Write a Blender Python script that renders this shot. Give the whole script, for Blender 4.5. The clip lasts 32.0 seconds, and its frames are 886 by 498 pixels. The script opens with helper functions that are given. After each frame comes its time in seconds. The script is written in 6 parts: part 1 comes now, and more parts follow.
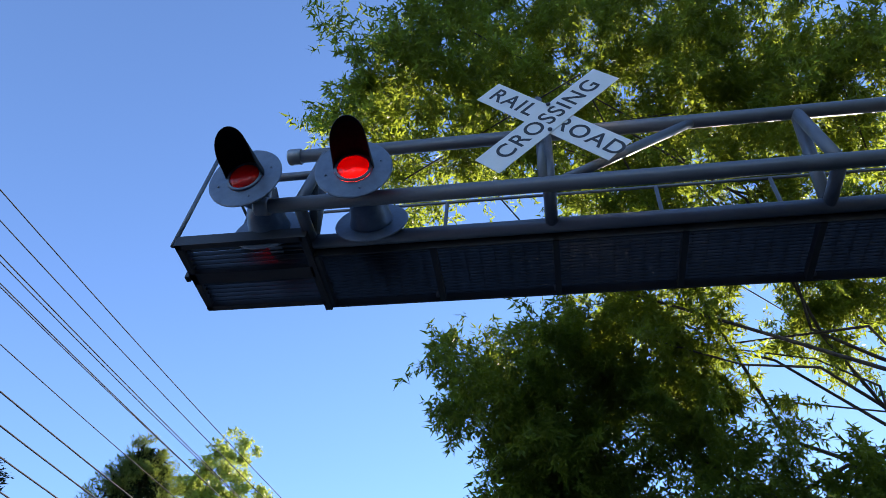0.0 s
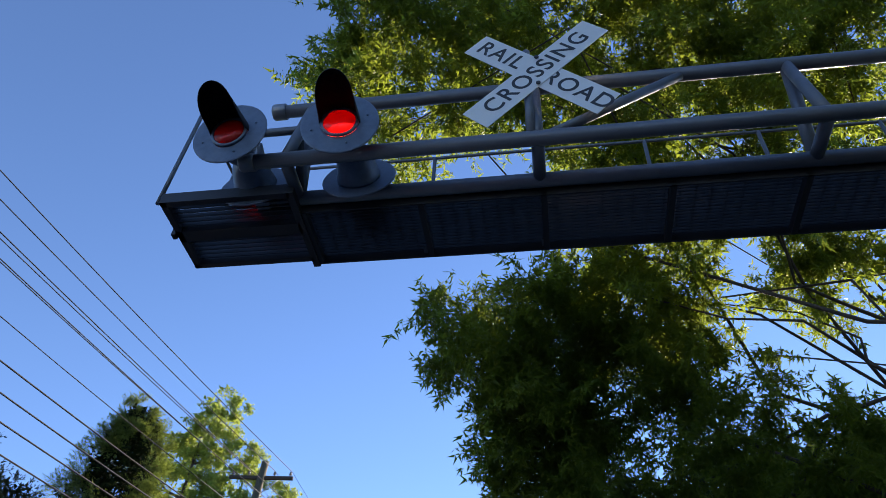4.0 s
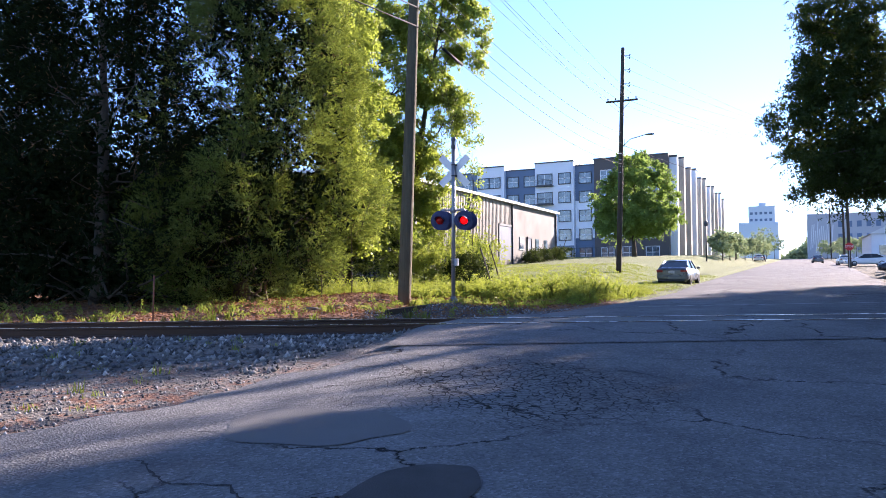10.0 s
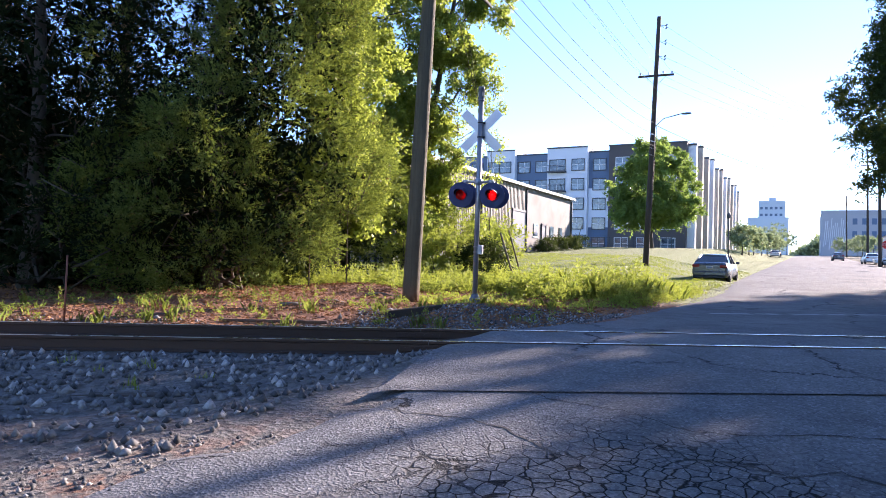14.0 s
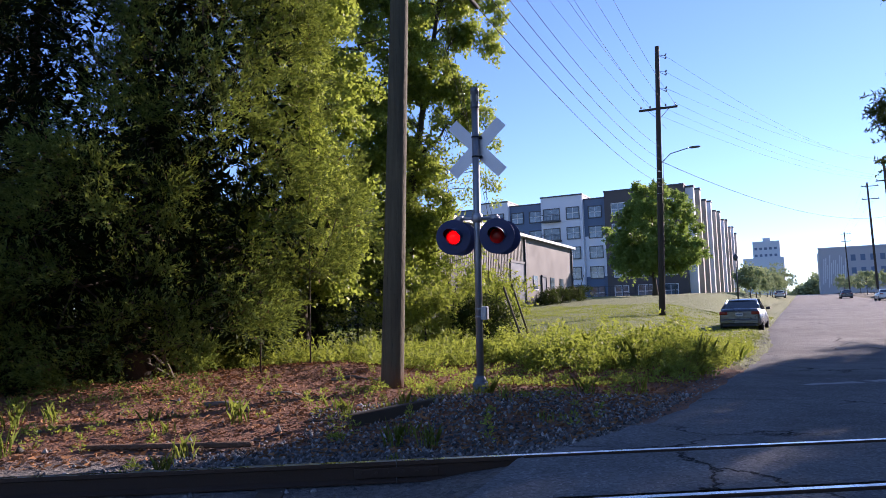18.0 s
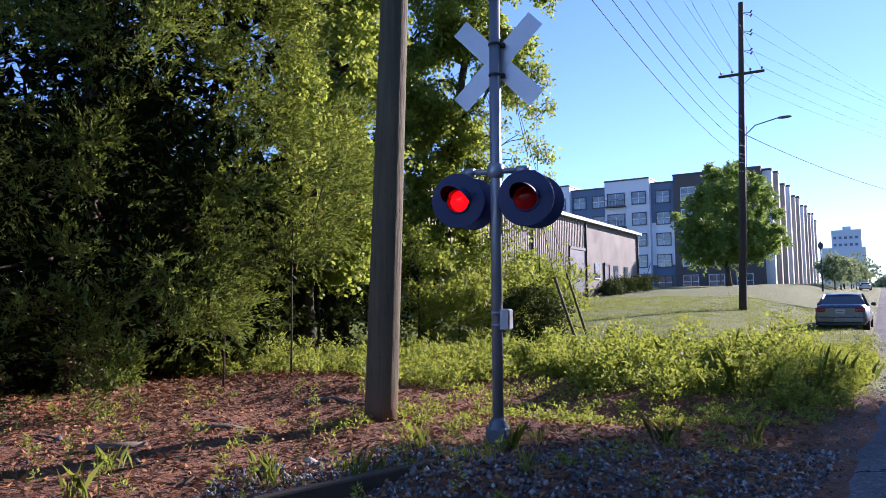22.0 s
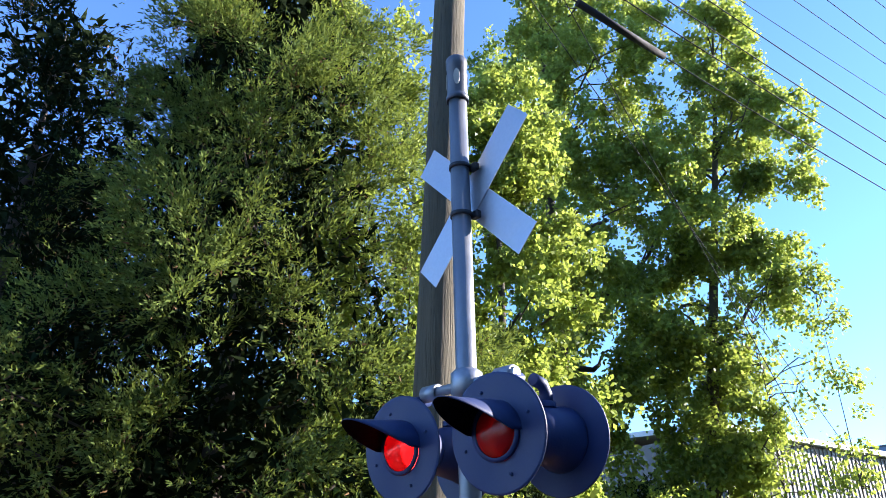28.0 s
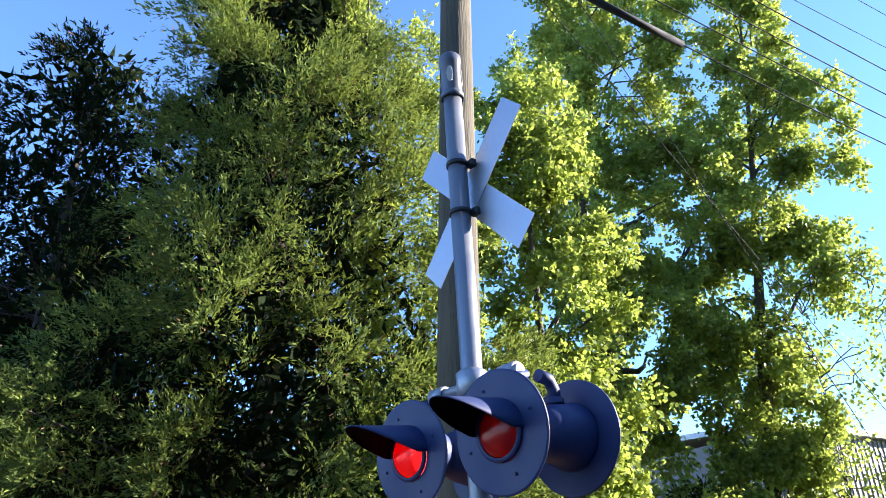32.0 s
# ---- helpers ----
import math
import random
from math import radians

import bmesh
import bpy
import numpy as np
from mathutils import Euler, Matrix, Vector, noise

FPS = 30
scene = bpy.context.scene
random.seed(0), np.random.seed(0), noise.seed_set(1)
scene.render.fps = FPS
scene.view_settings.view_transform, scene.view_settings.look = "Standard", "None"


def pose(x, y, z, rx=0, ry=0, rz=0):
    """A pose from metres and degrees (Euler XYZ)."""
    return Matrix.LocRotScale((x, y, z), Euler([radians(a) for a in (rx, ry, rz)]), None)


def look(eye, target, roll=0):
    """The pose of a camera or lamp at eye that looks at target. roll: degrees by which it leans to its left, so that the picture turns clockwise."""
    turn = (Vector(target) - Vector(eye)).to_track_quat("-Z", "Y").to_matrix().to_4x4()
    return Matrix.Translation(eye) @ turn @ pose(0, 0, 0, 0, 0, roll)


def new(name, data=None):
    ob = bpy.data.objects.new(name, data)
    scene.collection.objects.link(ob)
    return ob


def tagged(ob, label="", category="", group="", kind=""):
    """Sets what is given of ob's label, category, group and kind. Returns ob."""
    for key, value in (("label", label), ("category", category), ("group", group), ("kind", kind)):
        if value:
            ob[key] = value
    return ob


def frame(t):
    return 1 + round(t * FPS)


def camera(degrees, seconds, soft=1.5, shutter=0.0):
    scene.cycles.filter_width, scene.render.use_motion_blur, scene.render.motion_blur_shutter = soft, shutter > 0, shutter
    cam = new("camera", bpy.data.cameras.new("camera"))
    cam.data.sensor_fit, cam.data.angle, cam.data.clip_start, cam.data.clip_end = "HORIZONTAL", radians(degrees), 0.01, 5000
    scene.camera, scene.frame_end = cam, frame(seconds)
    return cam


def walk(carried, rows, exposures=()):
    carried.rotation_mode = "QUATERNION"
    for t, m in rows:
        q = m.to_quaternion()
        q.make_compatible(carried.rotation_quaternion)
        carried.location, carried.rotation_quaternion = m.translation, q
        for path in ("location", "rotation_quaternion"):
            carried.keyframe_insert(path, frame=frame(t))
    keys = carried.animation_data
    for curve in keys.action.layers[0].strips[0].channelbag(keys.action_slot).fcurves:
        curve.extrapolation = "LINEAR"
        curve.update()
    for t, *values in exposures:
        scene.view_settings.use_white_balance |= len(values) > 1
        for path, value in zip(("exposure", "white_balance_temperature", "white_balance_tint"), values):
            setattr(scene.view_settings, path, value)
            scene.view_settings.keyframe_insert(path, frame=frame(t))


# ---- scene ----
cam = camera(64.6, 32.0, 0.5)
PATH = [
    (0, (0.192, 0.744, 1.543), (-0.181, 2.041, 3.019), 5.8),
    (0.5, (0.192, 0.744, 1.543), (-0.191, 2.015, 3.039), 7.0),
    (1, (0.192, 0.744, 1.543), (-0.201, 2.005, 3.045), 7.0),
    (1.5, (0.192, 0.744, 1.543), (-0.170, 2.006, 3.052), 6.2),
    (2, (0.192, 0.744, 1.543), (-0.176, 1.993, 3.061), 5.8),
    (2.5, (0.192, 0.744, 1.543), (-0.179, 1.996, 3.058), 5.6),
    (4.5, (0.192, 0.768, 1.523), (-0.167, 2.315, 2.739), 2.9),
    (5, (0.192, 0.804, 1.493), (-0.284, 2.578, 2.286), 1.8),
    (5.5, (0.048, 1.037, 1.533), (-0.526, 2.874, 2.078), 2.3),
    (6, (-0.172, 1.378, 1.532), (-0.759, 3.261, 1.865), 0.9),
    (6.5, (-0.285, 1.764, 1.487), (-1.083, 3.577, 1.762), -0.3),
    (7, (-0.344, 2.062, 1.488), (-1.25, 3.834, 1.693), 1.6),
    (7.5, (-0.484, 2.45, 1.492), (-1.378, 4.23, 1.664), -0.9),
    (8, (-0.59, 2.909, 1.494), (-1.571, 4.646, 1.632), 0.7),
    (8.5, (-0.76, 3.317, 1.525), (-1.693, 5.081, 1.652), 1.5),
    (9, (-0.961, 3.693, 1.541), (-2.074, 5.348, 1.686), -0.7),
    (9.5, (-1.145, 4.123, 1.557), (-2.293, 5.759, 1.644), 0.1),
    (10, (-1.383, 4.529, 1.587), (-2.296, 6.307, 1.661), -0.3),
    (10.5, (-1.574, 4.975, 1.607), (-2.437, 6.778, 1.674), 0.5),
    (11, (-1.844, 5.41, 1.635), (-2.69, 7.222, 1.662), 0.5),
    (11.5, (-2.109, 5.898, 1.649), (-3.041, 7.667, 1.727), 0.7),
    (12, (-2.421, 6.369, 1.663), (-3.31, 8.16, 1.698), 0.8),
    (12.5, (-2.704, 6.784, 1.63), (-3.638, 8.552, 1.68), 0.0),
    (13, (-2.987, 7.257, 1.681), (-3.887, 9.043, 1.703), 0.9),
    (13.5, (-3.352, 7.714, 1.657), (-4.248, 9.502, 1.678), -0.8),
    (14, (-3.622, 8.188, 1.688), (-4.546, 9.961, 1.72), 1.5),
    (14.5, (-3.875, 8.623, 1.715), (-4.767, 10.412, 1.776), -1.2),
    (15, (-4.112, 9.099, 1.77), (-5.036, 10.871, 1.858), 1.6),
    (15.5, (-4.461, 9.584, 1.76), (-5.269, 11.412, 1.837), -1.3),
    (17.5, (-5.244, 11.371, 1.844), (-6.134, 13.158, 1.97), -0.2),
    (18, (-5.428, 11.87, 1.876), (-6.334, 13.642, 2.07), -1.4),
    (18.5, (-5.588, 12.271, 1.885), (-6.5, 14.041, 2.077), 0.4),
    (19, (-5.834, 12.783, 1.955), (-6.702, 14.576, 2.132), -3.1),
    (19.5, (-6.002, 13.238, 1.97), (-6.916, 15.007, 2.158), -0.5),
    (20, (-6.189, 13.665, 2.015), (-7.112, 15.429, 2.204), -1.7),
    (20.5, (-6.253, 14.089, 2.033), (-7.208, 15.83, 2.273), 0.0),
    (21, (-6.407, 14.499, 2.02), (-7.348, 16.247, 2.262), -0.3),
    (21.5, (-6.51, 14.932, 2.055), (-7.458, 16.681, 2.262), -1.8),
    (22, (-6.569, 15.382, 2.062), (-7.63, 17.07, 2.221), -0.5),
    (22.5, (-6.647, 15.724, 2.128), (-7.697, 17.425, 2.193), -1.2),
    (23, (-6.654, 16.194, 2.168), (-7.78, 17.828, 2.42), 0.6),
    (23.5, (-6.551, 16.393, 2.181), (-7.651, 18.017, 2.574), -0.2),
    (24, (-6.609, 16.811, 2.199), (-7.687, 18.436, 2.644), -1.9),
    (24.5, (-6.487, 17.064, 2.168), (-7.684, 18.635, 2.487), 0.2),
    (25, (-6.541, 17.4, 2.191), (-7.781, 18.895, 2.663), -0.1),
    (25.5, (-6.601, 17.819, 2.168), (-7.887, 19.237, 2.747), -1.7),
    (27.5, (-6.711, 19.211, 2.383), (-8.273, 20.16, 3.195), 0.1),
    (28, (-6.81, 19.294, 2.416), (-8.347, 20.231, 3.288), 0.3),
    (28.5, (-6.824, 19.464, 2.38), (-8.397, 20.294, 3.295), 0.5),
    (29, (-6.809, 19.497, 2.386), (-8.38, 20.308, 3.321), -1.1),
    (29.5, (-6.794, 19.522, 2.394), (-8.353, 20.34, 3.343), -2.1),
    (30, (-6.798, 19.531, 2.395), (-8.362, 20.348, 3.337), -2.0),
    (30.5, (-6.812, 19.522, 2.388), (-8.383, 20.346, 3.311), -1.1),
    (31, (-6.798, 19.53, 2.39), (-8.378, 20.346, 3.305), -1.4),
    (31.5, (-6.8, 19.531, 2.391), (-8.38, 20.339, 3.314), -1.1),
    (32, (-6.789, 19.532, 2.387), (-8.371, 20.356, 3.292), -1.6),
]
EXPOSURES = [(0, 2.25, 6800, 18), (2.5, 2.25, 6800, 18), (4.5, 1.58, 6800, 20), (6, 1.2, 6450, 26), (7.5, 1.75, 6450, 29), (9, 2.4, 6600, 28), (14, 2.45, 6650, 27), (15, 2.25, 6600, 27), (18, 1.5, 6450, 31), (19, 1.44, 6400, 31), (20, 1.33, 6250, 31), (22, 1.7, 6100, 31), (23, 1.86, 6050, 31), (24, 1.55, 5950, 25), (25.5, 1.75, 5950, 22), (27.5, 2.48, 5900, 19), (32, 2.75, 6050, 19)]
walk(cam, [(t, look(eye, target, roll)) for t, eye, target, roll in PATH], EXPOSURES)

# ---- light ----
SUN_AZ, SUN_EL = 20.0, 20.5          # degrees from +y towards +x, and above the horizon
world = bpy.data.worlds.new("sky")
scene.world = world
world.use_nodes = True
wn = world.node_tree
sky = wn.nodes.new("ShaderNodeTexSky")
sky.sky_type = "NISHITA"
sky.sun_disc = False
sky.sun_elevation, sky.sun_rotation = radians(SUN_EL), radians(SUN_AZ)
sky.air_density, sky.dust_density, sky.ozone_density = 0.9, 0.02, 5.5
wn.links.new(sky.outputs[0], wn.nodes["Background"].inputs[0])
wn.nodes["Background"].inputs[1].default_value = 0.082
sun_data = bpy.data.lights.new("sun", "SUN")
sun_data.energy, sun_data.angle, sun_data.color = 3.7, radians(0.55), (1.0, 0.915, 0.79)
sun = new("sun", sun_data)
az, el = radians(SUN_AZ), radians(SUN_EL)
SUNWARD = Vector((math.sin(az) * math.cos(el), math.cos(az) * math.cos(el), math.sin(el)))
sun.matrix_world = look(SUNWARD * 60, (0, 0, 0))

# ---- materials ----
MATS = {}


def ramp(t, fac, stops):
    r = t.nodes.new("ShaderNodeValToRGB")
    while len(r.color_ramp.elements) < len(stops):
        r.color_ramp.elements.new(0.5)
    for e, (p, c) in zip(r.color_ramp.elements, stops):
        e.position, e.color = p, (*c, 1) if len(c) == 3 else (c[0], c[0], c[0], 1)
    t.links.new(fac, r.inputs[0])
    return r.outputs[0]


def tex(t, kind, vec, scale, detail=4.0, rough=0.6):
    n = t.nodes.new(kind)
    n.inputs["Scale"].default_value = scale
    if kind == "ShaderNodeTexNoise":
        n.inputs["Detail"].default_value, n.inputs["Roughness"].default_value = detail, rough
    if vec is not None:
        t.links.new(vec, n.inputs["Vector"])
    return n


def mixc(t, fac, a, b, mode="MIX"):
    n = t.nodes.new("ShaderNodeMix")
    n.data_type, n.blend_type = "RGBA", mode
    for sock, v in ((n.inputs[0], fac), (n.inputs[6], a), (n.inputs[7], b)):
        if isinstance(v, (int, float)):
            sock.default_value = v
        elif isinstance(v, tuple):
            sock.default_value = (*v, 1)
        else:
            t.links.new(v, sock)
    return n.outputs[2]


def calc(t, op, a, b=0.0):
    n = t.nodes.new("ShaderNodeMath")
    n.operation, n.use_clamp = op, False
    for sock, v in zip(n.inputs, (a, b)):
        if isinstance(v, (int, float)):
            sock.default_value = v
        else:
            t.links.new(v, sock)
    return n.outputs[0]


def base(name):
    m = bpy.data.materials.new(name)
    m.use_nodes = True
    t = m.node_tree
    MATS[name] = m
    return m, t, t.nodes["Principled BSDF"], t.nodes.new("ShaderNodeTexCoord").outputs["Object"]


def bump(t, bsdf, height, strength=0.4, dist=0.02):
    b = t.nodes.new("ShaderNodeBump")
    b.inputs["Strength"].default_value, b.inputs["Distance"].default_value = strength, dist
    t.links.new(height, b.inputs["Height"])
    t.links.new(b.outputs[0], bsdf.inputs["Normal"])


def plain(name, dark, light, rough=0.6, metal=0.0, scale=6.0, fine=60.0, bumpy=0.15, spread=0.25, bdist=0.01):
    """A worn surface: two colours by coarse noise, grain by fine noise, gloss broken by both."""
    m, t, b, o = base(name)
    n1, n2 = tex(t, "ShaderNodeTexNoise", o, scale, 5), tex(t, "ShaderNodeTexNoise", o, fine, 3)
    c = mixc(t, n1.outputs[0], dark, light)
    info = t.nodes.new("ShaderNodeObjectInfo")
    c = mixc(t, 0.35, c, ramp(t, n2.outputs[0], [(0.3, (1 - spread,)), (0.7, (1.0,))]), "MULTIPLY")
    c = mixc(t, 0.5, c, ramp(t, info.outputs["Random"], [(0.0, (0.8,)), (1.0, (1.0,))]), "MULTIPLY")
    t.links.new(c, b.inputs["Base Color"])
    t.links.new(ramp(t, n1.outputs[0], [(0.3, (max(0, rough - 0.12),)), (0.75, (min(1, rough + 0.15),))]), b.inputs["Roughness"])
    b.inputs["Metallic"].default_value = metal
    bump(t, b, n2.outputs[0], bumpy, bdist)
    return m


def leafy(name, a, b_, glow, rough=0.5, trans=0.45, shine=0.15):
    """Leaves: reflect and let light through; every leaf has its own tint."""
    m, t, b, o = base(name)
    geo = t.nodes.new("ShaderNodeNewGeometry")
    patch = tex(t, "ShaderNodeTexNoise", o, 0.7, 3)
    c = ramp(t, geo.outputs["Random Per Island"], [(0.0, a), (0.6, tuple((p + q) / 2 for p, q in zip(a, b_))), (1.0, b_)])
    c = mixc(t, ramp(t, patch.outputs[0], [(0.42, (0.0,)), (0.75, (0.6,))]), c, b_)
    t.links.new(c, b.inputs["Base Color"])
    b.inputs["Roughness"].default_value = rough
    b.inputs["Specular IOR Level"].default_value = shine
    tr = t.nodes.new("ShaderNodeBsdfTranslucent")
    t.links.new(mixc(t, 0.5, c, glow), tr.inputs[0])
    mx = t.nodes.new("ShaderNodeMixShader")
    mx.inputs[0].default_value = trans
    t.links.new(b.outputs[0], mx.inputs[1])
    t.links.new(tr.outputs[0], mx.inputs[2])
    t.links.new(mx.outputs[0], t.nodes["Material Output"].inputs[0])
    return m


# zones of the open ground: lawn, red dirt, gravel
GROUND, t, b, o = base("ground")
sep = t.nodes.new("ShaderNodeSeparateXYZ")
t.links.new(o, sep.inputs[0])
gx, gy = sep.outputs[0], sep.outputs[1]
wob = tex(t, "ShaderNodeTexNoise", o, 0.8, 5)
wv = calc(t, "MULTIPLY", calc(t, "SUBTRACT", wob.outputs[0], 0.5), 2.6)
across = calc(t, "ADD", calc(t, "ADD", calc(t, "MULTIPLY", gx, -0.540), calc(t, "MULTIPLY", gy, 0.8415)), wv)
fine = tex(t, "ShaderNodeTexNoise", o, 38, 6, 0.7)
mid = tex(t, "ShaderNodeTexNoise", o, 4.5, 5)
peb = tex(t, "ShaderNodeTexVoronoi", o, 22)
grass = ramp(t, fine.outputs[0], [(0.3, (0.058, 0.082, 0.020)), (0.55, (0.128, 0.158, 0.036)), (0.75, (0.205, 0.208, 0.062))])
dirt = mixc(t, mid.outputs[0], (0.11, 0.046, 0.026), (0.37, 0.155, 0.082))
dirt = mixc(t, 0.5, dirt, ramp(t, fine.outputs[0], [(0.35, (0.22,)), (0.62, (1.0,))]), "MULTIPLY")
stone = mixc(t, mid.outputs[0], (0.115, 0.108, 0.100), (0.24, 0.215, 0.195))
stone = mixc(t, 0.8, stone, ramp(t, peb.outputs["Color"], [(0.1, (0.45,)), (0.9, (1.25,))]), "MULTIPLY")
gravel_to_dirt = ramp(t, calc(t, "MULTIPLY", across, 0.02), [(0.400, (0.0,)), (0.425, (1.0,))])
deep = calc(t, "ADD", across, calc(t, "MULTIPLY", calc(t, "MINIMUM", calc(t, "ADD", gx, 9.0), 0.0), 0.6))
dirt_to_grass = ramp(t, calc(t, "MULTIPLY", deep, 0.02), [(0.535, (0.0,)), (0.56, (1.0,))])
c = mixc(t, gravel_to_dirt, stone, dirt)
c = mixc(t, dirt_to_grass, c, grass)
# gravel gives way to red dirt and thin turf on the near side of the shoulder
near = ramp(t, calc(t, "MULTIPLY", across, 0.02), [(0.255, (1.0,)), (0.30, (0.0,))])
c = mixc(t, calc(t, "MULTIPLY", near, ramp(t, mid.outputs[0], [(0.45, (0.0,)), (0.6, (0.8,))])), c, dirt)
# the ground turns dark brown right of the road
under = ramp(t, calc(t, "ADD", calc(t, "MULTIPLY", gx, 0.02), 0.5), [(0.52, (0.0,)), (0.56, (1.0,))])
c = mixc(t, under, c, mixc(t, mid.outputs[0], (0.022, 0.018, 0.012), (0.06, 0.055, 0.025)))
t.links.new(c, b.inputs["Base Color"])
b.inputs["Roughness"].default_value = 0.95
bump(t, b, calc(t, "ADD", fine.outputs[0], calc(t, "MULTIPLY", peb.outputs["Distance"], 0.8)), 0.9, 0.05)

# old asphalt: aggregate, tar stains, alligator cracks in weak zones, long cracks
ASPHALT, t, b, o = base("asphalt")
agg = tex(t, "ShaderNodeTexVoronoi", o, 48)
fine = tex(t, "ShaderNodeTexNoise", o, 55, 5, 0.7)
big = tex(t, "ShaderNodeTexNoise", o, 0.35, 4)
warp = tex(t, "ShaderNodeTexNoise", o, 2.0, 4)
wvec = mixc(t, 0.12, o, warp.outputs[1], "ADD")
al = t.nodes.new("ShaderNodeTexVoronoi")
al.feature = "DISTANCE_TO_EDGE"
al.inputs["Scale"].default_value = 8.5
t.links.new(wvec, al.inputs["Vector"])
lg = t.nodes.new("ShaderNodeTexVoronoi")
lg.feature = "DISTANCE_TO_EDGE"
lg.inputs["Scale"].default_value = 0.42
warp2 = tex(t, "ShaderNodeTexNoise", o, 1.3, 6, 0.7)
t.links.new(mixc(t, 0.9, o, warp2.outputs[1], "ADD"), lg.inputs["Vector"])
sep = t.nodes.new("ShaderNodeSeparateXYZ")
t.links.new(o, sep.inputs[0])
# the weak, broken stretch before the rails
dx = calc(t, "DIVIDE", calc(t, "ADD", sep.outputs[0], 4.25), 2.1)
dy = calc(t, "DIVIDE", calc(t, "SUBTRACT", sep.outputs[1], 11.9), 2.1)
d2 = calc(t, "SQRT", calc(t, "ADD", calc(t, "MULTIPLY", dx, dx), calc(t, "MULTIPLY", dy, dy)))
zone = ramp(t, calc(t, "ADD", d2, calc(t, "MULTIPLY", calc(t, "SUBTRACT", warp2.outputs[0], 0.5), 1.6)), [(0.55, (1.0,)), (0.95, (0.0,))])
crack1 = ramp(t, al.outputs[0], [(0.0, (1.0,)), (0.028, (0.85,)), (0.058, (0.0,))])
crack1 = calc(t, "MULTIPLY", crack1, zone)
crack2 = ramp(t, lg.outputs[0], [(0.0, (1.0,)), (0.006, (0.8,)), (0.013, (0.0,))])
crack2 = calc(t, "MULTIPLY", crack2, ramp(t, big.outputs[0], [(0.48, (0.0,)), (0.56, (1.0,))]))
crack = calc(t, "MAXIMUM", crack1, crack2)
c = mixc(t, ramp(t, big.outputs[0], [(0.35, (0.0,)), (0.65, (1.0,))]), (0.145, 0.147, 0.152), (0.215, 0.215, 0.216))
c = mixc(t, 0.8, c, ramp(t, agg.outputs["Color"], [(0.0, (0.5,)), (0.75, (1.05,)), (1.0, (1.7,))]), "MULTIPLY")
c = mixc(t, 0.5, c, ramp(t, warp.outputs[0], [(0.4, (0.72,)), (0.6, (1.0,))]), "MULTIPLY")
c = mixc(t, crack, c, (0.012, 0.012, 0.013))
t.links.new(c, b.inputs["Base Color"])
t.links.new(ramp(t, fine.outputs[0], [(0.3, (0.82,)), (0.7, (1.0,))]), b.inputs["Roughness"])
b.inputs["Specular IOR Level"].default_value = 0.06
bump(t, b, calc(t, "SUBTRACT", calc(t, "ADD", fine.outputs[0], agg.outputs["Distance"]), calc(t, "MULTIPLY", crack, 3.0)), 0.7, 0.012)

# weathered timber: grain and checks run along the pole
WOOD, t, b, o = base("weathered_pole_wood")
mp = t.nodes.new("ShaderNodeMapping")
mp.inputs["Scale"].default_value = (14, 14, 0.7)
t.links.new(o, mp.inputs[0])
gr = tex(t, "ShaderNodeTexNoise", mp.outputs[0], 1.6, 6, 0.65)
ck = tex(t, "ShaderNodeTexNoise", mp.outputs[0], 5.0, 4, 0.6)
bl = tex(t, "ShaderNodeTexNoise", o, 1.2, 4)
c = mixc(t, gr.outputs[0], (0.042, 0.036, 0.019), (0.165, 0.142, 0.085))
c = mixc(t, 0.6, c, ramp(t, bl.outputs[0], [(0.35, (0.6,)), (0.65, (1.0,))]), "MULTIPLY")
c = mixc(t, ramp(t, ck.outputs[0], [(0.30, (0.9,)), (0.38, (0.0,))]), c, (0.018, 0.014, 0.010))
sp = t.nodes.new("ShaderNodeSeparateXYZ")
t.links.new(o, sp.inputs[0])
c = mixc(t, ramp(t, calc(t, "ADD", sp.outputs[2], calc(t, "MULTIPLY", bl.outputs[0], 0.5)), [(0.3, (0.55,)), (0.75, (0.0,))]), c, (0.17, 0.06, 0.03))
t.links.new(c, b.inputs["Base Color"])
b.inputs["Roughness"].default_value = 0.88
bump(t, b, calc(t, "ADD", gr.outputs[0], ck.outputs[0]), 0.8, 0.02)
DARKWOOD = plain("tarred_wood", (0.03, 0.022, 0.016), (0.09, 0.065, 0.045), 0.85, 0, 3, 40, 0.5, 0.5)
BARK = plain("bark", (0.035, 0.027, 0.02), (0.12, 0.095, 0.07), 0.95, 0, 6, 40, 0.9, 0.5)
VINEBARK = plain("vine_bark", (0.05, 0.04, 0.025), (0.10, 0.085, 0.05), 0.95, 0, 8, 40, 0.9, 0.5)
STEEL = plain("galvanised_steel", (0.26, 0.28, 0.31), (0.42, 0.43, 0.45), 0.45, 0.75, 3, 50, 0.12, 0.2)
ALU = plain("dull_aluminium", (0.20, 0.215, 0.24), (0.31, 0.325, 0.35), 0.42, 0.5, 4, 40, 0.1, 0.2)
GREYPAINT = plain("grey_painted_steel", (0.085, 0.095, 0.115), (0.15, 0.168, 0.195), 0.45, 0.2, 5, 60, 0.12, 0.2)
BLACKPAINT = plain("black_enamel", (0.010, 0.011, 0.014), (0.022, 0.024, 0.028), 0.6, 0.0, 4, 60, 0.12, 0.3)
# steel colour darkened for the shaded underside of the walkway
SHADEDGALV = plain("shaded_walkway_steel", (0.022, 0.024, 0.028), (0.055, 0.06, 0.068), 0.6, 0.3, 5, 60, 0.12, 0.3)
